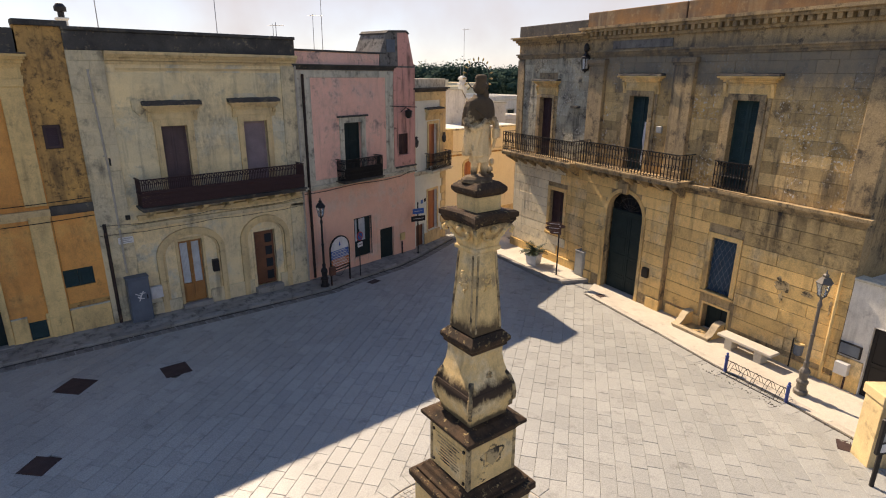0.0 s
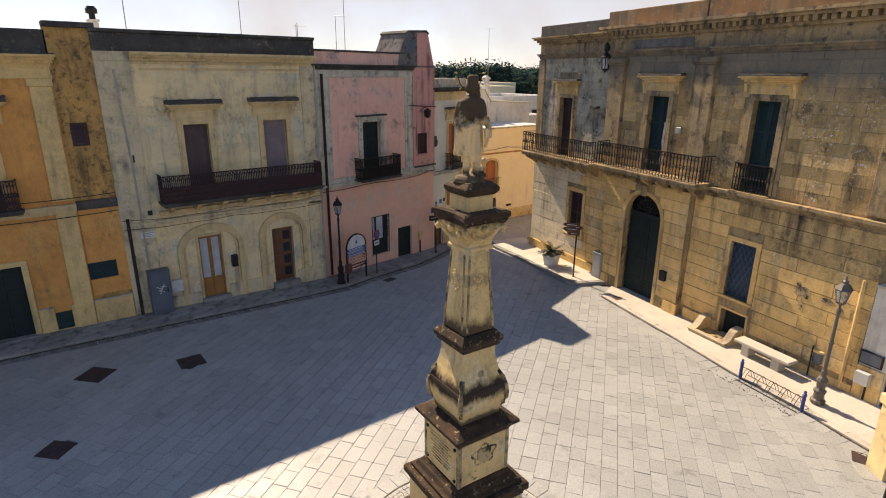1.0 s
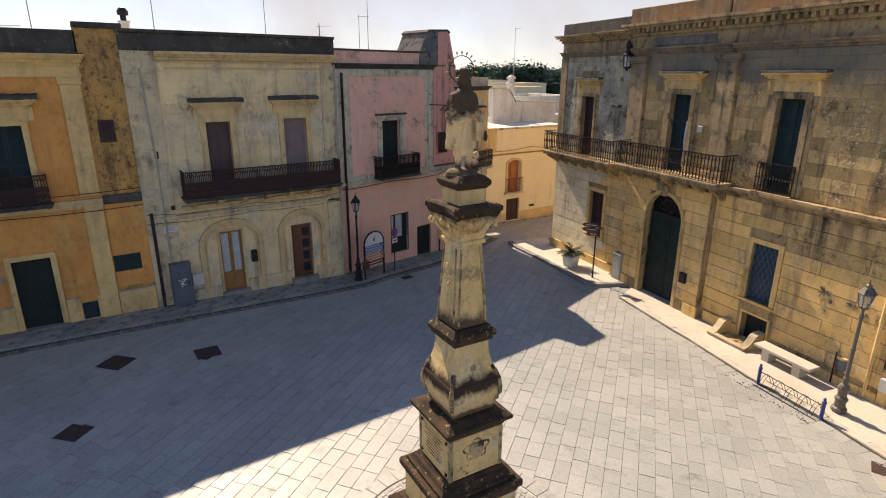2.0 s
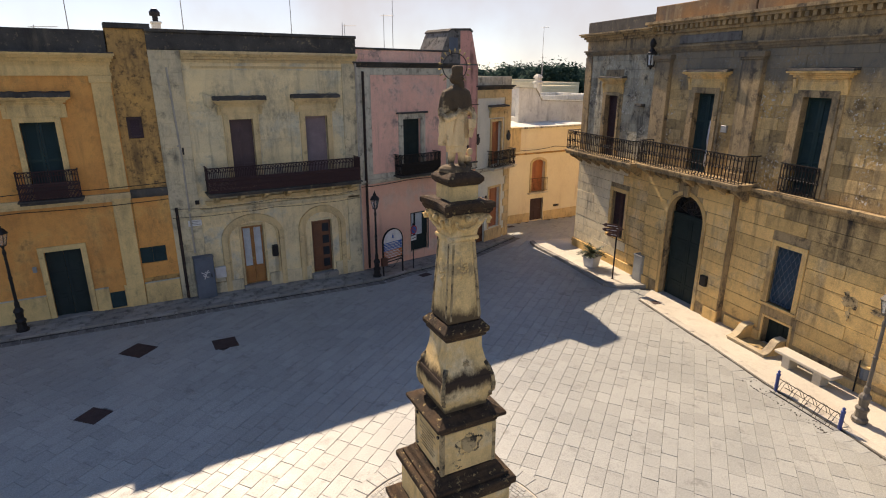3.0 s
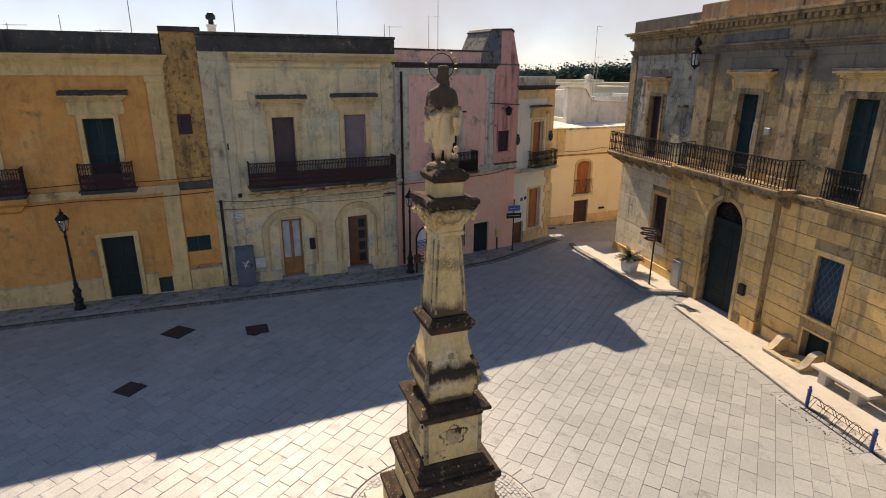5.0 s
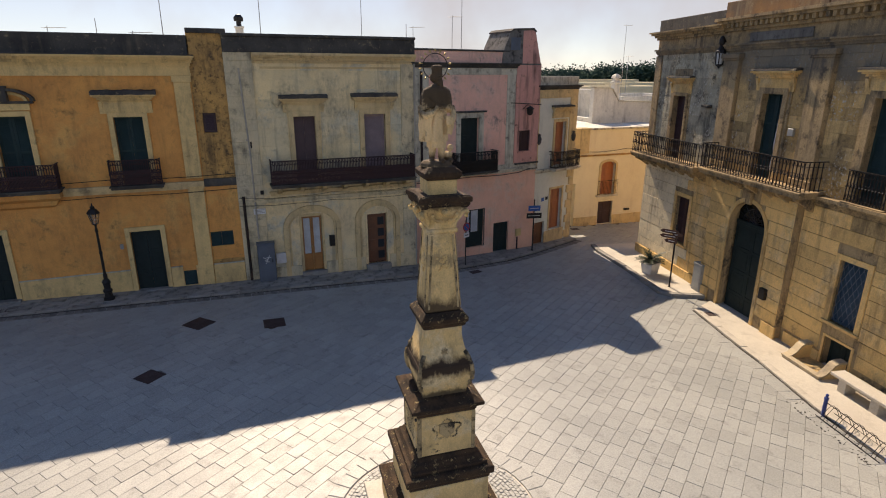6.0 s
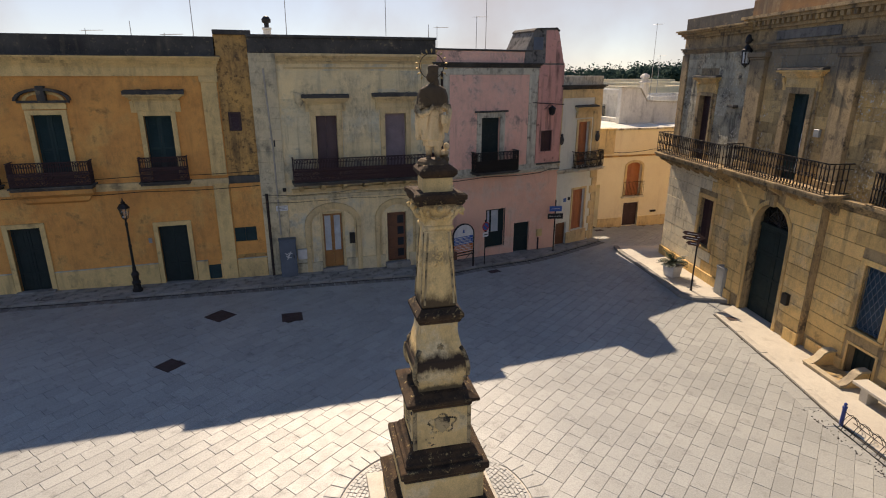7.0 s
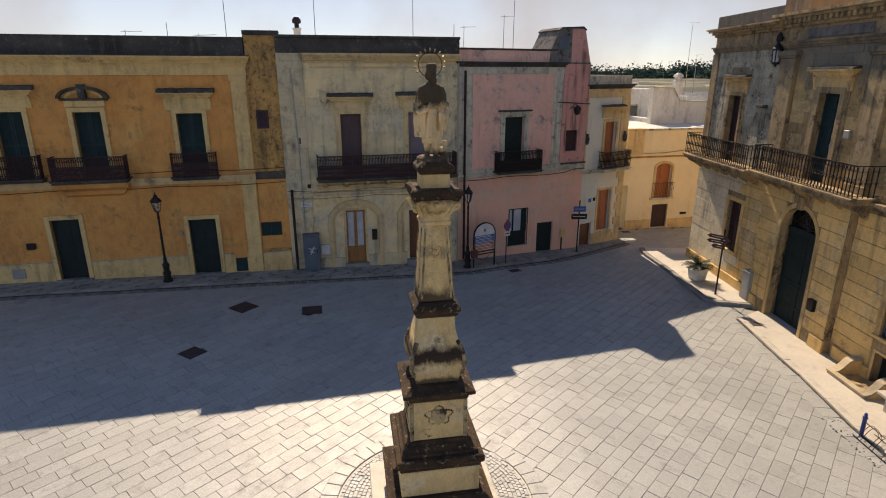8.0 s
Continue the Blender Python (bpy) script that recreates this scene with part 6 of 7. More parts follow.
def distance():
    rg = random.Random(33)
    clumps = []
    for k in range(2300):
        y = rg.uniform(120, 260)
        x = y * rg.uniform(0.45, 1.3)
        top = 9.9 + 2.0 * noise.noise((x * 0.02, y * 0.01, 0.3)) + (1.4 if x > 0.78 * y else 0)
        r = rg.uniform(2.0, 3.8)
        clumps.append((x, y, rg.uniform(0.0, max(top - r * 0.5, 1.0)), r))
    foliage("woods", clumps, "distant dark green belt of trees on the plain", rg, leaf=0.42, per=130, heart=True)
    clumps = [(27.5 + rg.uniform(-1.6, 1.6), 44.5 + rg.uniform(-1, 1), rg.uniform(4.5, 6.6), rg.uniform(0.5, 1.0)) for _ in range(16)]
    clumps += [(c[0] * 0.2 + 27.5 * 0.8, c[1] * 0.2 + 44.5 * 0.8, 0.5 + 0.4 * i, 0.3) for i, c in enumerate(clumps[:9])]
    foliage("garden_shrubs", clumps, "green garden shrubs between white walls", rg, leaf=0.22, per=60)


def antenna(x, y, z, h, kind=0):
    a = thing("antenna", pose(x, y, z, 0, 0, 20 * kind), "thin galvanised roof television antenna", "antenna", "roof antennas")
    bm = bmesh.new()
    tube(bm, [(0, 0, -0.1), (0.02, 0, h)], 0.022, 5, 0.014)
    mast = part("mast", bm, M_GALV, a)
    if kind:
        bm = bmesh.new()
        tube(bm, [(-0.15, 0, h - 0.08), (0.75, 0, h - 0.02)], 0.012, 4)
        for k in range(7):
            u = -0.1 + 0.13 * k
            tube(bm, [(u, -0.22 + 0.015 * k, h - 0.07 + 0.008 * k), (u, 0.22 - 0.015 * k, h - 0.07 + 0.008 * k)], 0.006, 4)
        part("dipoles", bm, M_GALV, mast)
    return a


far_roofs()
distance()
for x, y, z, hh, k in ((5.1, 25.0, 9.5, 2.6, 0), (9.9, 26.5, 9.5, 3.0, 2), (12.6, 26.8, 9.1, 1.9, 1), (14.9, 27.2, 9.1, 2.5, 1), (15.6, 27.6, 9.1, 4.2, 0), (11.2, 23.5, 9.4, 1.4, 0), (-1.2, 25.5, 9.3, 1.5, 0), (1.2, 25.8, 9.3, 3.2, 0), (-3.0, 26.0, 9.3, 1.2, 2), (31.0, 33.6, 5.9, 6.2, 1), (36.5, 40.0, 7.2, 3.0, 1), (0.2, 24.5, 9.3, 1.0, 1)):
    antenna(x, y, z, hh, k)


# ---- street furniture ----
def street_lamp(x, y, h=3.45, label="black cast-iron street lamp with a glass lantern", mat=None):
    mat = mat or M_IRON
    a = thing("street_lamp", pose(x, y, gz(x) + 0.07), label, "street lamp", "street lamps")
    bm = bmesh.new()
    lathe(bm, [(0.19, 0), (0.19, 0.1), (0.14, 0.14), (0.13, 0.3), (0.16, 0.34), (0.16, 0.4), (0.11, 0.46), (0.12, 0.62), (0.15, 0.7), (0.12, 0.78), (0.07, 0.84), (0.075, 1.0), (0.05, 1.04)], 10)
    part("base", bm, mat, a, smooth=False)
    bm = bmesh.new()
    lathe(bm, [(0.05, 1.0), (0.048, 1.8), (0.06, 1.83), (0.06, 1.88), (0.045, 1.9), (0.04, h - 0.3), (0.055, h - 0.27), (0.055, h - 0.2), (0.03, h - 0.1), (0.05, h)], 10)
    part("pole", bm, mat, a)
    bm = bmesh.new()
    lathe(bm, [(0.10, h), (0.105, h + 0.03), (0.115, h + 0.03)], 6)
    for k in range(6):
        t = math.tau * k / 6
        tube(bm, [(0.105 * math.cos(t), 0.105 * math.sin(t), h + 0.02), (0.185 * math.cos(t), 0.185 * math.sin(t), h + 0.4)], 0.011, 4)
    fr = part("lantern", bm, mat, a)
    bm = bmesh.new()
    lathe(bm, [(0.2, h + 0.39), (0.22, h + 0.42), (0.12, h + 0.56), (0.07, h + 0.58), (0.08, h + 0.64), (0.03, h + 0.68), (0.015, h + 0.78)], 6)
    part("cap", bm, mat, fr)
    bm = bmesh.new()
    lathe(bm, [(0.095, h + 0.035), (0.172, h + 0.385)], 6)
    part("glass", bm, M_LANTERN, fr)
    return a


def bench(m):
    a = thing("bench", m, "pale stone slab bench on two blocks", "bench")
    part("seat", boxes((-0.95, 0.95, -0.24, 0.24, 0.36, 0.46), bevel=0.018), M_SLAB, a)
    for u in (-0.55, 0.5):
        part("leg", boxes((u - 0.13, u + 0.13, -0.19, 0.19, -0.06, 0.36), bevel=0.012), M_SLAB, a)
    return a


def bike_rack(x0, y0, x1, y1):
    ang = math.degrees(math.atan2(y1 - y0, x1 - x0))
    L = math.hypot(x1 - x0, y1 - y0)
    a = thing("bike_rack", pose(x0, y0, (gz(x0) + gz(x1)) / 2, 0, 0, ang), "bicycle rack of thin iron hoops between two blue posts", "bike rack")
    for u in (0.0, L):
        bm = bmesh.new()
        lathe(bm, [(0.05, -0.05), (0.05, 0.5), (0.06, 0.51), (0.06, 0.55), (0.03, 0.58), (0.045, 0.62), (0.02, 0.66)], 8, (u, 0))
        part("post", bm, M_DBLUE, a)
    bm = bmesh.new()
    tube(bm, [(0, 0, 0.42), (L, 0, 0.42)], 0.011, 6)
    part("rail", bm, M_IRON, a)
    bm = bmesh.new()
    tube(bm, [(0, 0.35, 0.03), (L, 0.35, 0.03)], 0.015, 5)
    tube(bm, [(0, -0.2, 0.03), (L, -0.2, 0.03)], 0.015, 5)
    part("rail", bm, M_IRON, a)
    n = 5
    for i in range(n):
        u = L * (i + 0.5) / n
        bm = bmesh.new()
        for du in (-0.05, 0.05):
            tube(bm, [(u + du, 0.36 - 0.56 * t, 0.03 + 0.36 * math.sin(math.pi * t)) for t in [k / 10 for k in range(11)]], 0.008, 5)
        part("hoop", bm, M_IRON, a)
    return a


def litter_bin(x, y):
    a = thing("litter_bin", pose(x, y, gz(x) + 0.05, 0, 0, 30), "dark round litter bin on a thin post", "litter bin")
    bm = bmesh.new()
    tube(bm, [(0, 0, -0.05), (0, 0, 1.0)], 0.025, 6)
    part("post", bm, M_IRON, a)
    bm = bmesh.new()
    lathe(bm, [(0.13, 0.45), (0.16, 0.5), (0.17, 0.82), (0.185, 0.84), (0.185, 0.88), (0.15, 0.88), (0.14, 0.6)], 12, (0, -0.2))
    part("bucket", bm, M_STEEL, a)
    bm = bmesh.new()
    lathe(bm, [(0.19, 0.83), (0.195, 0.85), (0.19, 0.885)], 12, (0, -0.2))
    part("rim", bm, M_PALE, a)
    return a


def sign_post(x, y, h, label, boards, turn):
    a = thing("sign_post", pose(x, y, gz(x) + 0.08, 0, 0, turn), label, "sign", "street signs")
    bm = bmesh.new()
    lathe(bm, [(0.07, -0.1), (0.07, 0.05), (0.035, 0.08), (0.032, h), (0.045, h + 0.01), (0.02, h + 0.08)], 8)
    part("pole", bm, M_IRON, a)
    for z, w, hh, mat, s, bars in boards:
        bm = bmesh.new()
        u0, u1 = (-w / 2, w / 2) if s == 0 else ((-0.1, w - 0.1) if s > 0 else (-w + 0.1, 0.1))
        loft(bm, [[(u0, y0, z), (u1, y0, z), (u1 + (0.12 if s > 0 else 0), y0, z + hh / 2), (u1, y0, z + hh), (u0, y0, z + hh), (u0 - (0.12 if s < 0 else 0), y0, z + hh / 2)] for y0 in (-0.06, -0.04)])
        b = part("board", bm, mat, a)
        for k in range(bars):
            zz = z + hh * (k + 1) / (bars + 1)
            part("lettering_bar", boxes((u0 + 0.08, u1 - 0.1 - 0.08 * (k % 2), -0.066, -0.061, zz - 0.011, zz + 0.011)), M_WHITES, b)
    return a


def info_board(x0, y0, x1, y1):
    ang = math.degrees(math.atan2(y1 - y0, x1 - x0))
    W = math.hypot(x1 - x0, y1 - y0)
    a = thing("information_board", pose(x0, y0, gz((x0 + x1) / 2) + 0.08, 0, 0, ang), "arched information board with blue and orange rows on two posts", "sign", "street signs")
    bm = bmesh.new()
    arch_band(bm, 0.03, W - 0.03, -0.1, 1.55, 2.05, 0.05, -0.03, 0.03, 14)
    part("frame", bm, M_IRON, a)
    bm = bmesh.new()
    pts = [(0.03, 0.78)] + [(W / 2 - (W / 2 - 0.03) * math.cos(math.pi * k / 14), 1.55 + 0.5 * math.sin(math.pi * k / 14)) for k in range(15)] + [(W - 0.03, 0.78)]
    loft(bm, [[(u, y, z) for u, z in pts] for y in (-0.012, 0.012)])
    p = part("panel", bm, M_WHITES, a)
    for k, mat in enumerate((M_BLUE, M_BLUE, M_BLUE, M_ORANGE, M_ORANGE, M_ORANGE)):
        z = 1.5 - 0.125 * k
        r = part("row", boxes((0.05, W - 0.05, -0.018, -0.0125, z - 0.105, z)), mat, p)
        part("lettering_bar", boxes((0.1, W - 0.25 + 0.08 * (k % 3), -0.022, -0.0185, z - 0.068, z - 0.036)), M_WHITES, p)
    bm = bmesh.new()
    loft(bm, [[(W / 2 + r * c * 0.5, -0.02, 1.78 + r * s) for c, s in ((-1, -1), (1, -1), (0.7, 0), (0.3, 0.3), (0, 1), (-0.3, 0.3), (-0.7, 0))] for r in (0.11, 0.105)])
    part("emblem", bm, M_BLUE, p)
    part("cross_bar", boxes((0.03, W - 0.03, -0.02, 0.02, 0.6, 0.64), (0.03, W - 0.03, -0.02, 0.02, 0.72, 0.76)), M_IRON, a)
    bm = bmesh.new()
    tube(bm, [(0.1, 0.0, 0.5), (0.55, 0.0, 0.3), (W - 0.08, 0.0, 0.7)], 0.012, 5)
    part("brace", bm, M_IRON, a)
    part("box", boxes((-0.18, 0.1, -0.2, -0.035, 0.55, 0.9), bevel=0.01), M_SBROWN, a)
    return a


def no_parking(x, y):
    a = thing("no_parking_sign", pose(x, y, gz(x) + 0.08, 0, 0, 20), "round red and blue no-parking sign on a post", "sign", "street signs")
    bm = bmesh.new()
    tube(bm, [(0, 0, -0.1), (0, 0, 2.15)], 0.025, 8)
    part("pole", bm, M_IRON, a)
    bm = bmesh.new()
    lathe(bm, [(0.21, -0.008), (0.21, 0.008)], 20)
    bm.transform(pose(0, -0.04, 1.85, 90))
    d = part("disc", bm, M_RED, a)
    bm = bmesh.new()
    lathe(bm, [(0.16, -0.004), (0.16, 0.004)], 20)
    bm.transform(pose(0, -0.052, 1.85, 90))
    part("disc_centre", bm, M_BLUE, d)
    bm = boxes((-0.16, 0.16, -0.062, -0.058, -0.022, 0.022))
    bm.transform(Matrix.Translation((0, 0, 1.85)) @ pose(0, 0, 0, 0, 45, 0))
    part("slash", bm, M_RED, d)
    p = part("plate", boxes((-0.17, 0.17, -0.05, -0.03, 1.36, 1.58), bevel=0.006), M_WHITES, a)
    part("lettering_bar", boxes((-0.11, 0.11, -0.055, -0.0505, 1.45, 1.49)), M_IRON, p)
    return a


def planter(x, y):
    z = gz(x) + 0.13
    a = thing("planter", pose(x, y, z, 0, 0, 10), "white square planter on the raised pavement", "planter")
    bm = bmesh.new()
    loft(bm, squares([(0.24, -0.05), (0.3, 0.46), (0.33, 0.46), (0.33, 0.54), (0.28, 0.54), (0.27, 0.44)]))
    part("pot", chamfer(bm, 0.01), M_WHITEP, a)
    bm = bmesh.new()
    loft(bm, squares([(0.265, 0.40), (0.265, 0.47)]))
    part("soil", bm, M_JOINT, a)
    p = thing("palm", pose(x, y, z + 0.46), "small dark green palm in a white planter", "plant")
    bm = bmesh.new()
    lathe(bm, [(0.1, -0.03), (0.12, 0.08), (0.07, 0.22)], 9)
    part("trunk", bm, M_BROWN, p)
    rg = random.Random(9)
    for k in range(26):
        ang, rise, L = k * 2.4 + rg.uniform(-0.2, 0.2), rg.uniform(0.15, 1.15), rg.uniform(0.6, 0.85)
        bm = bmesh.new()
        pts = [Vector((math.cos(ang) * L * t * math.cos(rise * (1 - 0.5 * t)), math.sin(ang) * L * t * math.cos(rise * (1 - 0.5 * t)), 0.18 + L * t * math.sin(rise) - 0.3 * t * t * L)) for t in [i / 7 for i in range(8)]]
        tube(bm, [tuple(q) for q in pts], 0.008, 4, 0.003)
        side = Vector((-math.sin(ang), math.cos(ang), 0))
        for i in range(1, 8):
            for s in (-1, 1):
                for off in (0, 0.5):
                    q = pts[i - 1].lerp(pts[i], off)
                    d = (pts[i] - pts[i - 1]).normalized()
                    ln = 0.17 * math.sin(math.pi * (i + off) / 8.5) + 0.03
                    tip = q + side * s * ln + d * ln * 0.5 + Vector((0, 0, 0.02))
                    w = d * 0.024
                    v = [bm.verts.new(t) for t in (q - w, q + w, tip)]
                    bm.faces.new(v)
        part("frond", bm, M_PALM, p)


def steel_cabinet():
    a = thing("electrical_cabinet", pose(4.27, 21.18, gz(4.27) + 0.05), "blue-grey sheet steel electrical cabinet with a painted scrawl", "cabinet")
    part("body", boxes((-0.34, 0.34, -0.17, 0.17, -0.1, 1.62), (-0.36, 0.36, -0.19, 0.19, 1.62, 1.68), bevel=0.012), M_STEEL, a)
    d = part("door", boxes((-0.3, 0.3, -0.186, -0.171, 0.12, 1.56), bevel=0.005), M_STEEL, a)
    part("handle", boxes((0.2, 0.24, -0.21, -0.187, 0.85, 1.0), bevel=0.004), M_IRON, d)
    rg = random.Random(2)
    for k in range(7):
        bm = boxes((-0.09, 0.09, -0.192, -0.187, -0.014, 0.014))
        bm.transform(Matrix.Translation((rg.uniform(-0.08, 0.08), 0, 0.95 + rg.uniform(-0.14, 0.14))) @ pose(0, 0, 0, 0, rg.uniform(-70, 70), 0))
        part("scrawl", bm, M_WHITES, d)


def utility_box():
    a = thing("utility_box", pose(21.22, 14.78, gz(21.2) + 0.13, 0, 0, -102), "pale grey plastic utility box on the pavement", "utility box")
    part("body", boxes((-0.27, 0.27, -0.16, 0.16, -0.05, 1.12), bevel=0.012), M_GREYP, a)
    part("lid", boxes((-0.29, 0.29, -0.18, 0.18, 1.12, 1.2), bevel=0.015), M_GREYP, a)
    part("door", boxes((-0.23, 0.23, -0.172, -0.161, 0.1, 1.05), bevel=0.004), M_GREYP, a)


def notice_board():
    p = thing("stone_pier", pose(15.75, 2.3, gz(15.7), 0, 0, -42), "square pale stone pier", "pier")
    part("shaft", boxes((-0.32, 0.32, -0.3, 0.3, -0.1, 1.7), bevel=0.015), M_CREAMSTONE, p)
    part("cap", boxes((-0.37, 0.37, -0.35, 0.35, 1.7, 1.95), bevel=0.02), M_CREAMSTONE, p)
    a = thing("notice_board", pose(14.62, 2.05, gz(14.6), 0, 0, -30), "dark framed notice board on a post", "notice board")
    bm = bmesh.new()
    tube(bm, [(0, 0, -0.1), (0, 0, 0.9)], 0.05, 8)
    part("post", bm, M_IRON, a)
    f = part("frame", boxes((-0.15, 0.85, -0.05, 0.05, 0.85, 1.75), bevel=0.02), M_IRON, a)
    part("panel", boxes((-0.08, 0.78, -0.057, -0.051, 1.2, 1.68)), M_GREYP, f)
    part("panel", boxes((-0.08, 0.78, -0.057, -0.051, 0.93, 1.14)), M_WHITES, f)


street_lamp(-1.5, 20.66, 2.92)
street_lamp(11.1, 20.42, 3.05)
street_lamp(17.75, 4.5, 3.02, "grey-painted cast-iron street lamp with a glass lantern", M_LAMPGREY)
bench(pose(19.05, 6.55, gz(19) + 0.06, 0, 0, -102))
bike_rack(17.4, 6.5, 16.95, 4.6)
litter_bin(19.35, 5.35)
sign_post(20.3, 15.45, 2.75, "black post with brown direction signs", [(2.4, 0.62, 0.16, M_SBROWN, -1, 1), (2.2, 0.62, 0.16, M_SBROWN, -1, 1), (2.0, 0.42, 0.17, M_SBROWN, -1, 1), (2.3, 0.28, 0.16, M_SBROWN, 1, 1)], -60)
sign_post(17.3, 21.95, 2.6, "post with a blue arrow and a dark direction sign", [(2.1, 0.62, 0.27, M_BLUE, 0, 1), (1.72, 0.78, 0.27, M_IRON, 0, 1)], -12)
info_board(11.35, 20.3, 12.45, 20.62)
no_parking(13.05, 20.72)
planter(20.75, 17.2)
steel_cabinet()
utility_box()
notice_board()


# ---- paving ----
def raised(name, pts, z_up, mat, label, drop=0.25):
    """A raised pavement with a real kerb face, following the slope of the square."""
    bm = bmesh.new()
    loft(bm, [[(x, y, gz(x) - drop) for x, y in pts], [(x, y, gz(x) + z_up - 0.02) for x, y in pts], [(x * 0.999 + 0.001 * sum(p[0] for p in pts) / len(pts), y * 0.999 + 0.001 * sum(p[1] for p in pts) / len(pts), gz(x) + z_up) for x, y in pts]])
    return mesh_thing(name, bm, mat, Matrix(), label, "pavement", kind="structure")


LEFT_EDGE = [(-16, 20.1), (5, 20.1), (9.5, 20.05), (11.2, 20.1), (12.6, 20.5), (15.4, 21.0), (17.4, 21.75), (20.9, 23.35)]
LEFT_BACK = [(20.75, 24.0), (17.1, 22.75), (10.9, 21.7), (-16, 21.6)]
RIGHT_A = [(20.95, 22.0), (20.6, 21.0), (20.2, 18.4), (19.5, 15.2), (19.75, 14.7), (21.3, 14.05), (23.3, 21.5)]
RIGHT_B = [(21.4, 14.0), (19.6, 13.3), (18.65, 10.25), (18.4, 9.3), (17.55, 6.8), (17.0, 4.55), (16.3, 2.4), (15.4, -0.5), (18.4, -0.5), (21.2, 12.5)]


def flags(owner, a, b, w, step, z, mat, rng, name, h=0.09, into=0.0):
    """A line of kerb stones from a to b, each one a piece."""
    a, b = Vector((*a, 0)), Vector((*b, 0))
    L, ang = (b - a).length, math.degrees(math.atan2(b.y - a.y, b.x - a.x))
    n = max(round(L / step), 1)
    for i in range(n):
        x0, x1 = L * i / n + 0.006, L * (i + 1) / n - 0.006
        c = a.lerp(b, (i + 0.5) / n)
        bm = boxes((-(x1 - x0) / 2, (x1 - x0) / 2, into, into + w, -h, z + rng.uniform(-0.008, 0.008)), bevel=0.014)
        o = part(name, bm, mat, owner)
        o.matrix_basis = pose(c.x, c.y, gz(c.x), 0, -TILT_X * math.cos(radians(ang)), ang)


def pavements():
    rng = random.Random(15)
    p = raised("pavement", LEFT_EDGE + LEFT_BACK, 0.08, M_OLDKERB, "worn grey stone pavement along the houses")
    for a, b in zip(LEFT_EDGE, LEFT_EDGE[1:]):
        flags(p, a, b, 0.275, 0.95, 0.095, M_OLDKERB, rng, "kerb_stone", into=-0.015)
        flags(p, a, b, 0.08, 1.3, 0.016, M_SHADEDIRT, rng, "kerb_dark_strip", into=-0.1)
        flags(p, a, b, 0.3, 0.5, 0.013, M_OLDKERB, rng, "border_stone", into=-0.405)
    for row in range(2):
        x = -14 + 0.3 * row
        while x < 10.4:
            w = rng.uniform(0.7, 1.15)
            y0 = 20.38 + 0.5 * row
            bm = boxes((0.006, w - 0.006, 0.006, 0.494, -0.03, 0.093 + rng.uniform(-0.006, 0.006)), bevel=0.012)
            o = part("flagstone", bm, M_OLDKERB, p)
            o.matrix_basis = Matrix.Translation((x, y0, gz(x))) @ pose(0, 0, 0, 0, -TILT_X, 0)
            x += w
    p = raised("pavement", RIGHT_A, 0.13, M_SLAB, "raised pale stone pavement corner by the palazzo")
    for a, b in zip(RIGHT_A[:6], RIGHT_A[1:6]):
        flags(p, b, a, 0.235, 0.8, 0.14, M_OLDKERB, rng, "kerb_stone", into=-0.22)
    p = raised("pavement", RIGHT_B, 0.045, M_SLAB, "smooth pale stone pavement before the palazzo")
    for a, b in zip(RIGHT_B[1:7], RIGHT_B[2:8]):
        flags(p, b, a, 0.245, 1.5, 0.052, M_SLAB, rng, "kerb_stone", into=-0.24)
        # black strip paints in the kerb step's shadow line and the joint beside it
        flags(p, b, a, 0.07, 1.1, 0.016, M_SHADEDIRT, rng, "kerb_dark_strip", into=0.012)
        flags(p, b, a, 0.46, 0.42, 0.013, M_PAVER, rng, "border_stone", into=0.088)


def inside(x, y, poly):
    hit = False
    for (x0, y0), (x1, y1) in zip(poly, poly[1:] + poly[:1]):
        if (y0 > y) != (y1 > y) and x < x0 + (y - y0) * (x1 - x0) / (y1 - y0):
            hit = not hit
    return hit


COVERS = [(1.67, 17.58, 0.78, 44), (4.12, 16.88, 0.72, 0), (0.47, 14.18, 0.6, 45)]


def iron_cover(x, y, s, turn):
    bm = bmesh.new()
    loft(bm, squares([(s / 2, -0.04), (s / 2, 0.012), (s / 2 - 0.04, 0.013), (s / 2 - 0.045, 0.006)]))
    a = mesh_thing("manhole_cover", bm, M_COVER, pose(x, y, gz(x), 0, -TILT_X, turn), "dark rusted square iron manhole cover", "manhole cover", "manhole covers")
    a.matrix_basis = Matrix.Translation((x, y, gz(x))) @ pose(0, 0, 0, 0, -TILT_X, 0) @ pose(0, 0, 0, 0, 0, turn)


for c in COVERS:
    iron_cover(*c)
for x, y, s, t in ((19.75, 12.75, 0.5, -12), (13.2, 19.9, 0.55, 15), (15.9, 2.9, 0.5, 20), (-4.6, 20.5, 0.5, 0), (22.2, 25.4, 0.5, 0), (8.0, 20.6, 0.45, 0), (12.3, 4.75, 0.14, 10)):
    bm = boxes((-s / 2, s / 2, -s * 0.32, s * 0.32, -0.05, 0.01))
    bm.normal_update()
    bmesh.ops.inset_region(bm, faces=[f for f in bm.faces if f.normal.z > 0.5], thickness=s * 0.06, depth=-0.006)
    a = mesh_thing("drain_grate", bm, M_COVER, Matrix(), "dark iron drain grate in the paving", "drain", "drain grates")
    lift = 0.085 if y > 20.2 and x < 12 else (0.05 if x > 19 and y < 20 else 0.0)
    a.matrix_basis = Matrix.Translation((x, y, gz(x) + lift)) @ pose(0, 0, 0, 0, -TILT_X, t)


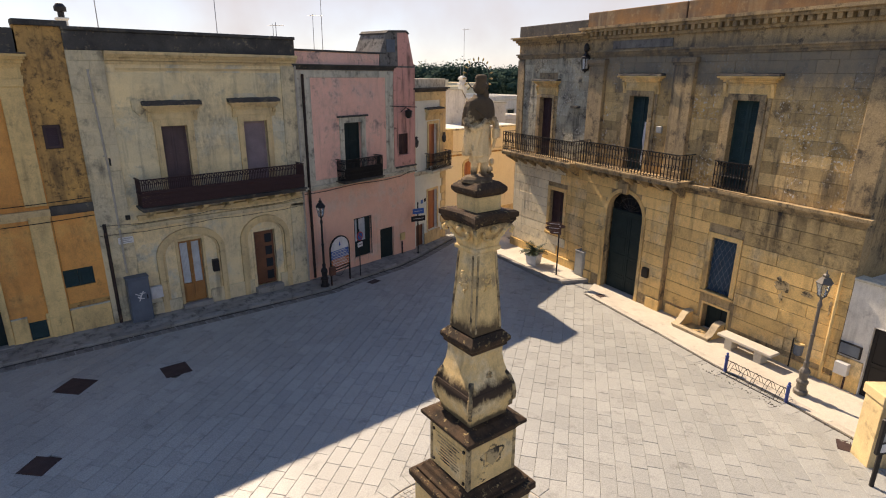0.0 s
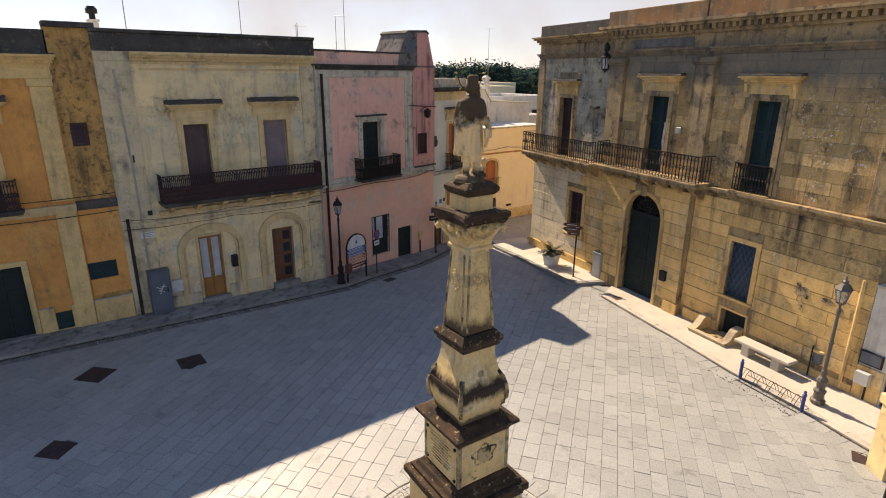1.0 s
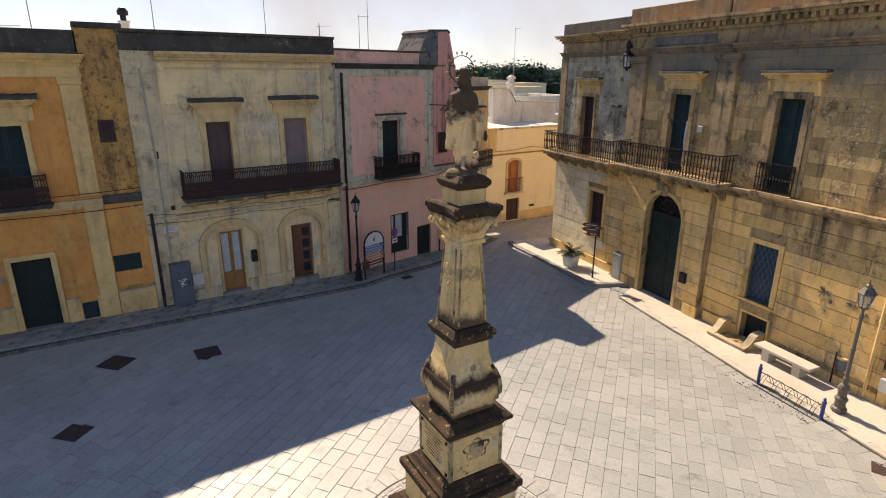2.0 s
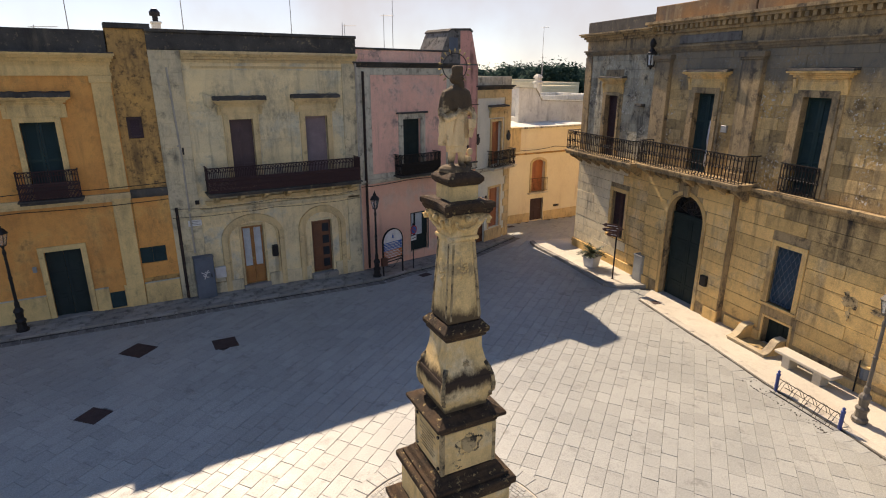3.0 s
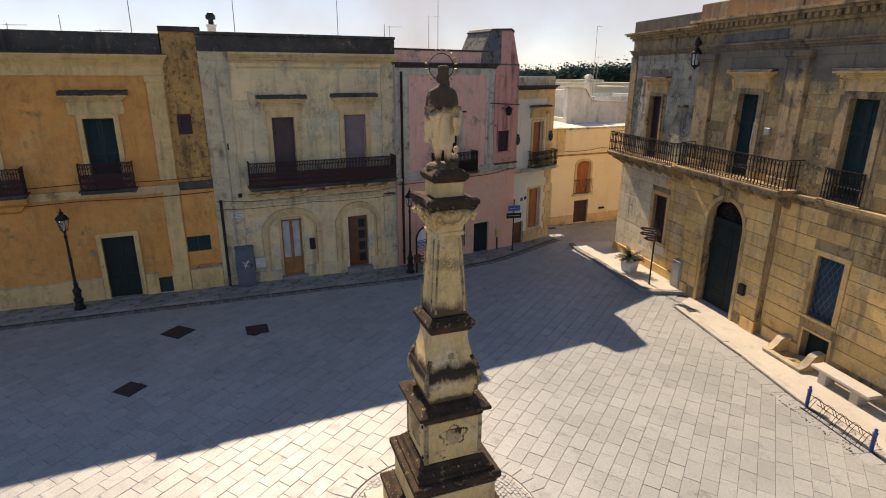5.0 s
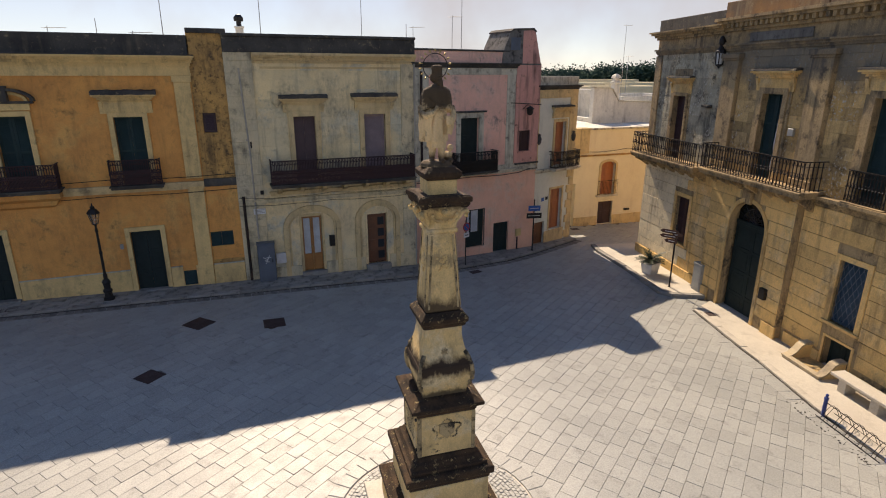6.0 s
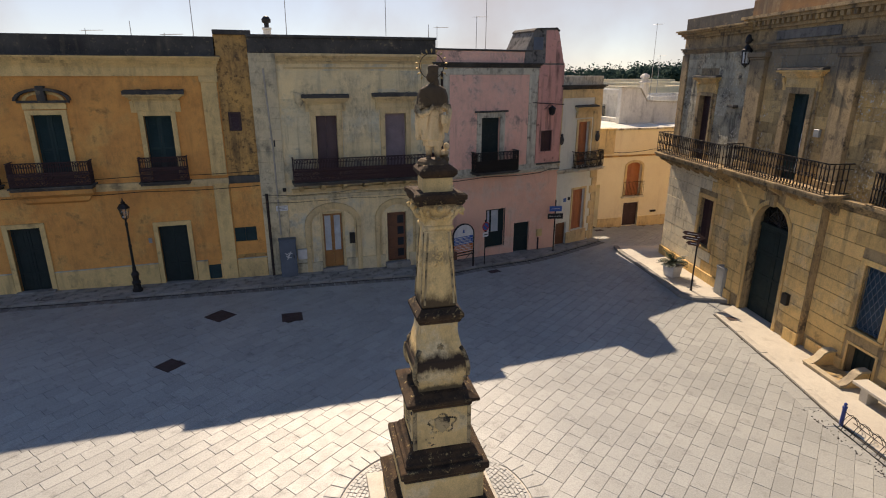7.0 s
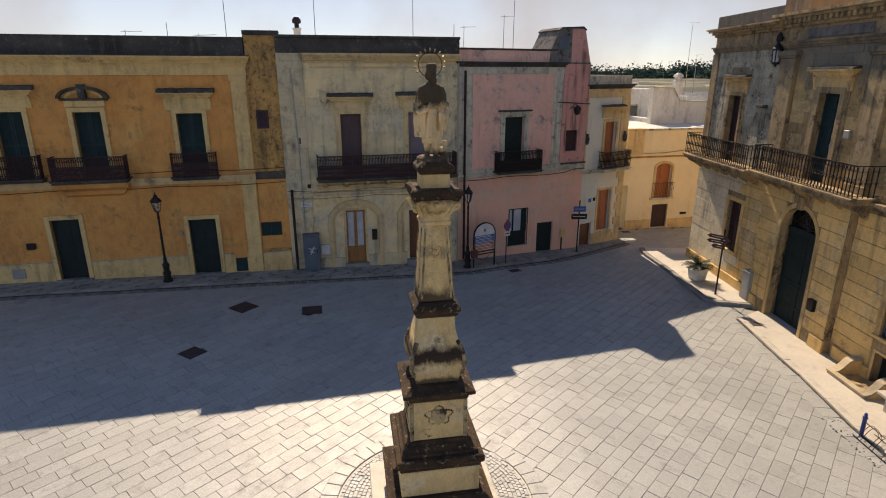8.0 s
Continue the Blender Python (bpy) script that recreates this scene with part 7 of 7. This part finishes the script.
def paver_geo(verts, faces, cx, cy, L, W, ang, up, rng):
    """One slab with softened top edges, on the slope."""
    c, s = math.cos(ang), math.sin(ang)
    n, e = len(verts), 0.005
    tz = [rng.uniform(-0.003, 0.003) for _ in range(4)]
    for grow, z in ((0, -0.06), (0, up - 0.005), (-e, up)):
        for k, (a, b) in enumerate(((-1, -1), (1, -1), (1, 1), (-1, 1))):
            x, y = a * (L / 2 + grow), b * (W / 2 + grow)
            X, Y = cx + c * x - s * y, cy + s * x + c * y
            verts.append((X, Y, gz(X, Y) + z + (tz[k] if z > -0.03 else 0)))
    for k in range(4):
        j = (k + 1) % 4
        faces += [(n + k, n + j, n + 4 + j, n + 4 + k), (n + 4 + k, n + 4 + j, n + 8 + j, n + 8 + k)]
    faces.append((n + 8, n + 9, n + 10, n + 11))


def from_geo(name, verts, faces, mat, owner, label="", kind=""):
    me = bpy.data.meshes.new(name)
    me.from_pydata(verts, [], faces)
    me.materials.append(mat)
    ob = new(name, me)
    ob.parent = owner
    return tagged(ob, label, kind=kind)


def paving():
    floor = thing("paving", Matrix(), "pale limestone slabs laid diagonally over the square", "paving", kind="structure")
    rng = random.Random(77)
    ang = radians(35.7)
    c, s = math.cos(ang), math.sin(ang)
    W = 0.36
    left = LEFT_EDGE + LEFT_BACK
    near, rest = [], []
    for j in range(-70, 82):
        v = j * W
        u = -40 + rng.uniform(0, 0.7)
        while u < 45:
            L = rng.choice((0.48, 0.54, 0.6, 0.66, 0.74))
            uc = u + L / 2
            x, y = c * uc - s * v, s * uc + c * v
            u += L
            if not (-16 < x < 30 and -9 < y < 27):
                continue
            r = math.hypot(x - MX, y - MY)
            if r < 2.16 or inside(x, y - 0.4, left) or inside(x - 0.5, y, RIGHT_A) or inside(x - 0.5, y, RIGHT_B) or y > 26.0 or (x < 21 and y > 23.5) or (x > 19.6 + 0.21 * (y - 7.9) and y < 21):
                continue
            if any(math.hypot(x - a, y - b) < d * 0.3 for a, b, d, _ in COVERS):
                continue
            (near if 8.5 < x < 16 and 5.5 < y < 14 else rest).append((x, y, L - 0.006, W - 0.006))
    near.sort(key=lambda p: math.hypot(p[0] - 11.5, p[1] - 8.5))
    near, rest = near[:290], rest + near[290:]
    for x, y, L, w in near:
        vs, fs = [], []
        paver_geo(vs, fs, x, y, L, w, ang, rng.uniform(-0.004, 0.003), rng)
        from_geo("paver", vs, fs, M_PAVER, floor)
    vs, fs = [], []
    for x, y, L, w in rest:
        paver_geo(vs, fs, x, y, L, w, ang, rng.uniform(-0.004, 0.003), rng)
    from_geo("pavers", vs, fs, M_PAVERS, floor, "limestone slabs of the wider square", "stuff")
    # ring round the monument: a band of curved stones and a bed of cobbles
    for k in range(42):
        a0, a1 = math.tau * k / 42 + 0.002, math.tau * (k + 1) / 42 - 0.002
        bm = bmesh.new()
        rings = []
        for z, e in ((-0.06, 0.0), (0.004, 0.0), (0.012, 0.012)):
            rings.append([(MX + r * math.cos(a), MY + r * math.sin(a), gz(MX + r * math.cos(a), MY + r * math.sin(a)) + z) for r, a in ((2.02 + e, a0 + e / 2), (2.38 - e, a0 + e / 2), (2.38 - e, (a0 + a1) / 2), (2.38 - e, a1 - e / 2), (2.02 + e, a1 - e / 2), (2.02 + e, (a0 + a1) / 2))])
        loft(bm, rings)
        part("ring_stone", bm, M_PAVER, floor)
    bm = bmesh.new()
    inner, outer = ([bm.verts.new((MX + r * math.cos(math.tau * k / 64), MY + r * math.sin(math.tau * k / 64), gz(MX + r * math.cos(math.tau * k / 64), MY + r * math.sin(math.tau * k / 64)) - 0.014)) for k in range(64)] for r in (1.2, 2.75))
    for k in range(64):
        bm.faces.new((inner[k], outer[k], outer[(k + 1) % 64], inner[(k + 1) % 64]))
    part("ring_bed", bm, M_SLAB, floor, "pale sand bed under the cobbles")
    vs, fs = [], []
    for q in range(8):
        r = 1.32 + 0.088 * q
        n = int(math.tau * r / 0.098)
        for k in range(n):
            a = math.tau * (k + 0.5 * (q % 2)) / n + rng.uniform(-0.006, 0.006)
            paver_geo(vs, fs, MX + r * math.cos(a), MY + r * math.sin(a), 0.082, 0.09, a, rng.uniform(-0.004, 0.008), rng)
    from_geo("cobbles", vs, fs, M_PAVERS, floor, "small pale cobbles round the monument", "stuff")


def litter_of_gutters():
    """Crumbs of earth, moss and leaves washed together along the kerbs."""
    rng = random.Random(61)
    lines = [(a, b, 9, 0.05, -0.3) for a, b in zip(LEFT_EDGE, LEFT_EDGE[1:])] + [(a, b, 12, -0.1, 0.55) for a, b in zip(RIGHT_B[1:7], RIGHT_B[2:8])] + [((17.55, 7.2), (16.8, 4.0), 40, -0.5, 0.6)]
    verts, faces = [], []
    for a, b, density, o0, o1 in lines:
        L = math.hypot(b[0] - a[0], b[1] - a[1])
        dx, dy = (b[0] - a[0]) / L, (b[1] - a[1]) / L
        for k in range(int(L * density)):
            t = rng.uniform(0, L)
            if math.sin(t * 1.3) + math.sin(t * 3.1 + 1) < -0.5:
                continue
            o = o0 + (o1 - o0) * rng.random() ** 2
            x, y = a[0] + dx * t - dy * o, a[1] + dy * t + dx * o
            r, n, z = rng.uniform(0.008, 0.026), len(verts), gz(x) + 0.002
            for q in range(6):
                w = r * rng.uniform(0.5, 1.5)
                verts.append((x + w * math.cos(math.tau * q / 6) * 1.3, y + w * math.sin(math.tau * q / 6), z))
            verts.append((x, y, z + r * 0.5 + 0.012))
            faces += [(n + q, n + (q + 1) % 6, n + 6) for q in range(6)]
    me = bpy.data.meshes.new("gutter_litter")
    me.from_pydata(verts, [], faces)
    me.materials.append(M_SHADEDIRT)
    tagged(new("gutter_litter", me), "dark crumbs of earth and moss along the kerbs", "litter", kind="stuff")


pavements()
paving()
litter_of_gutters()
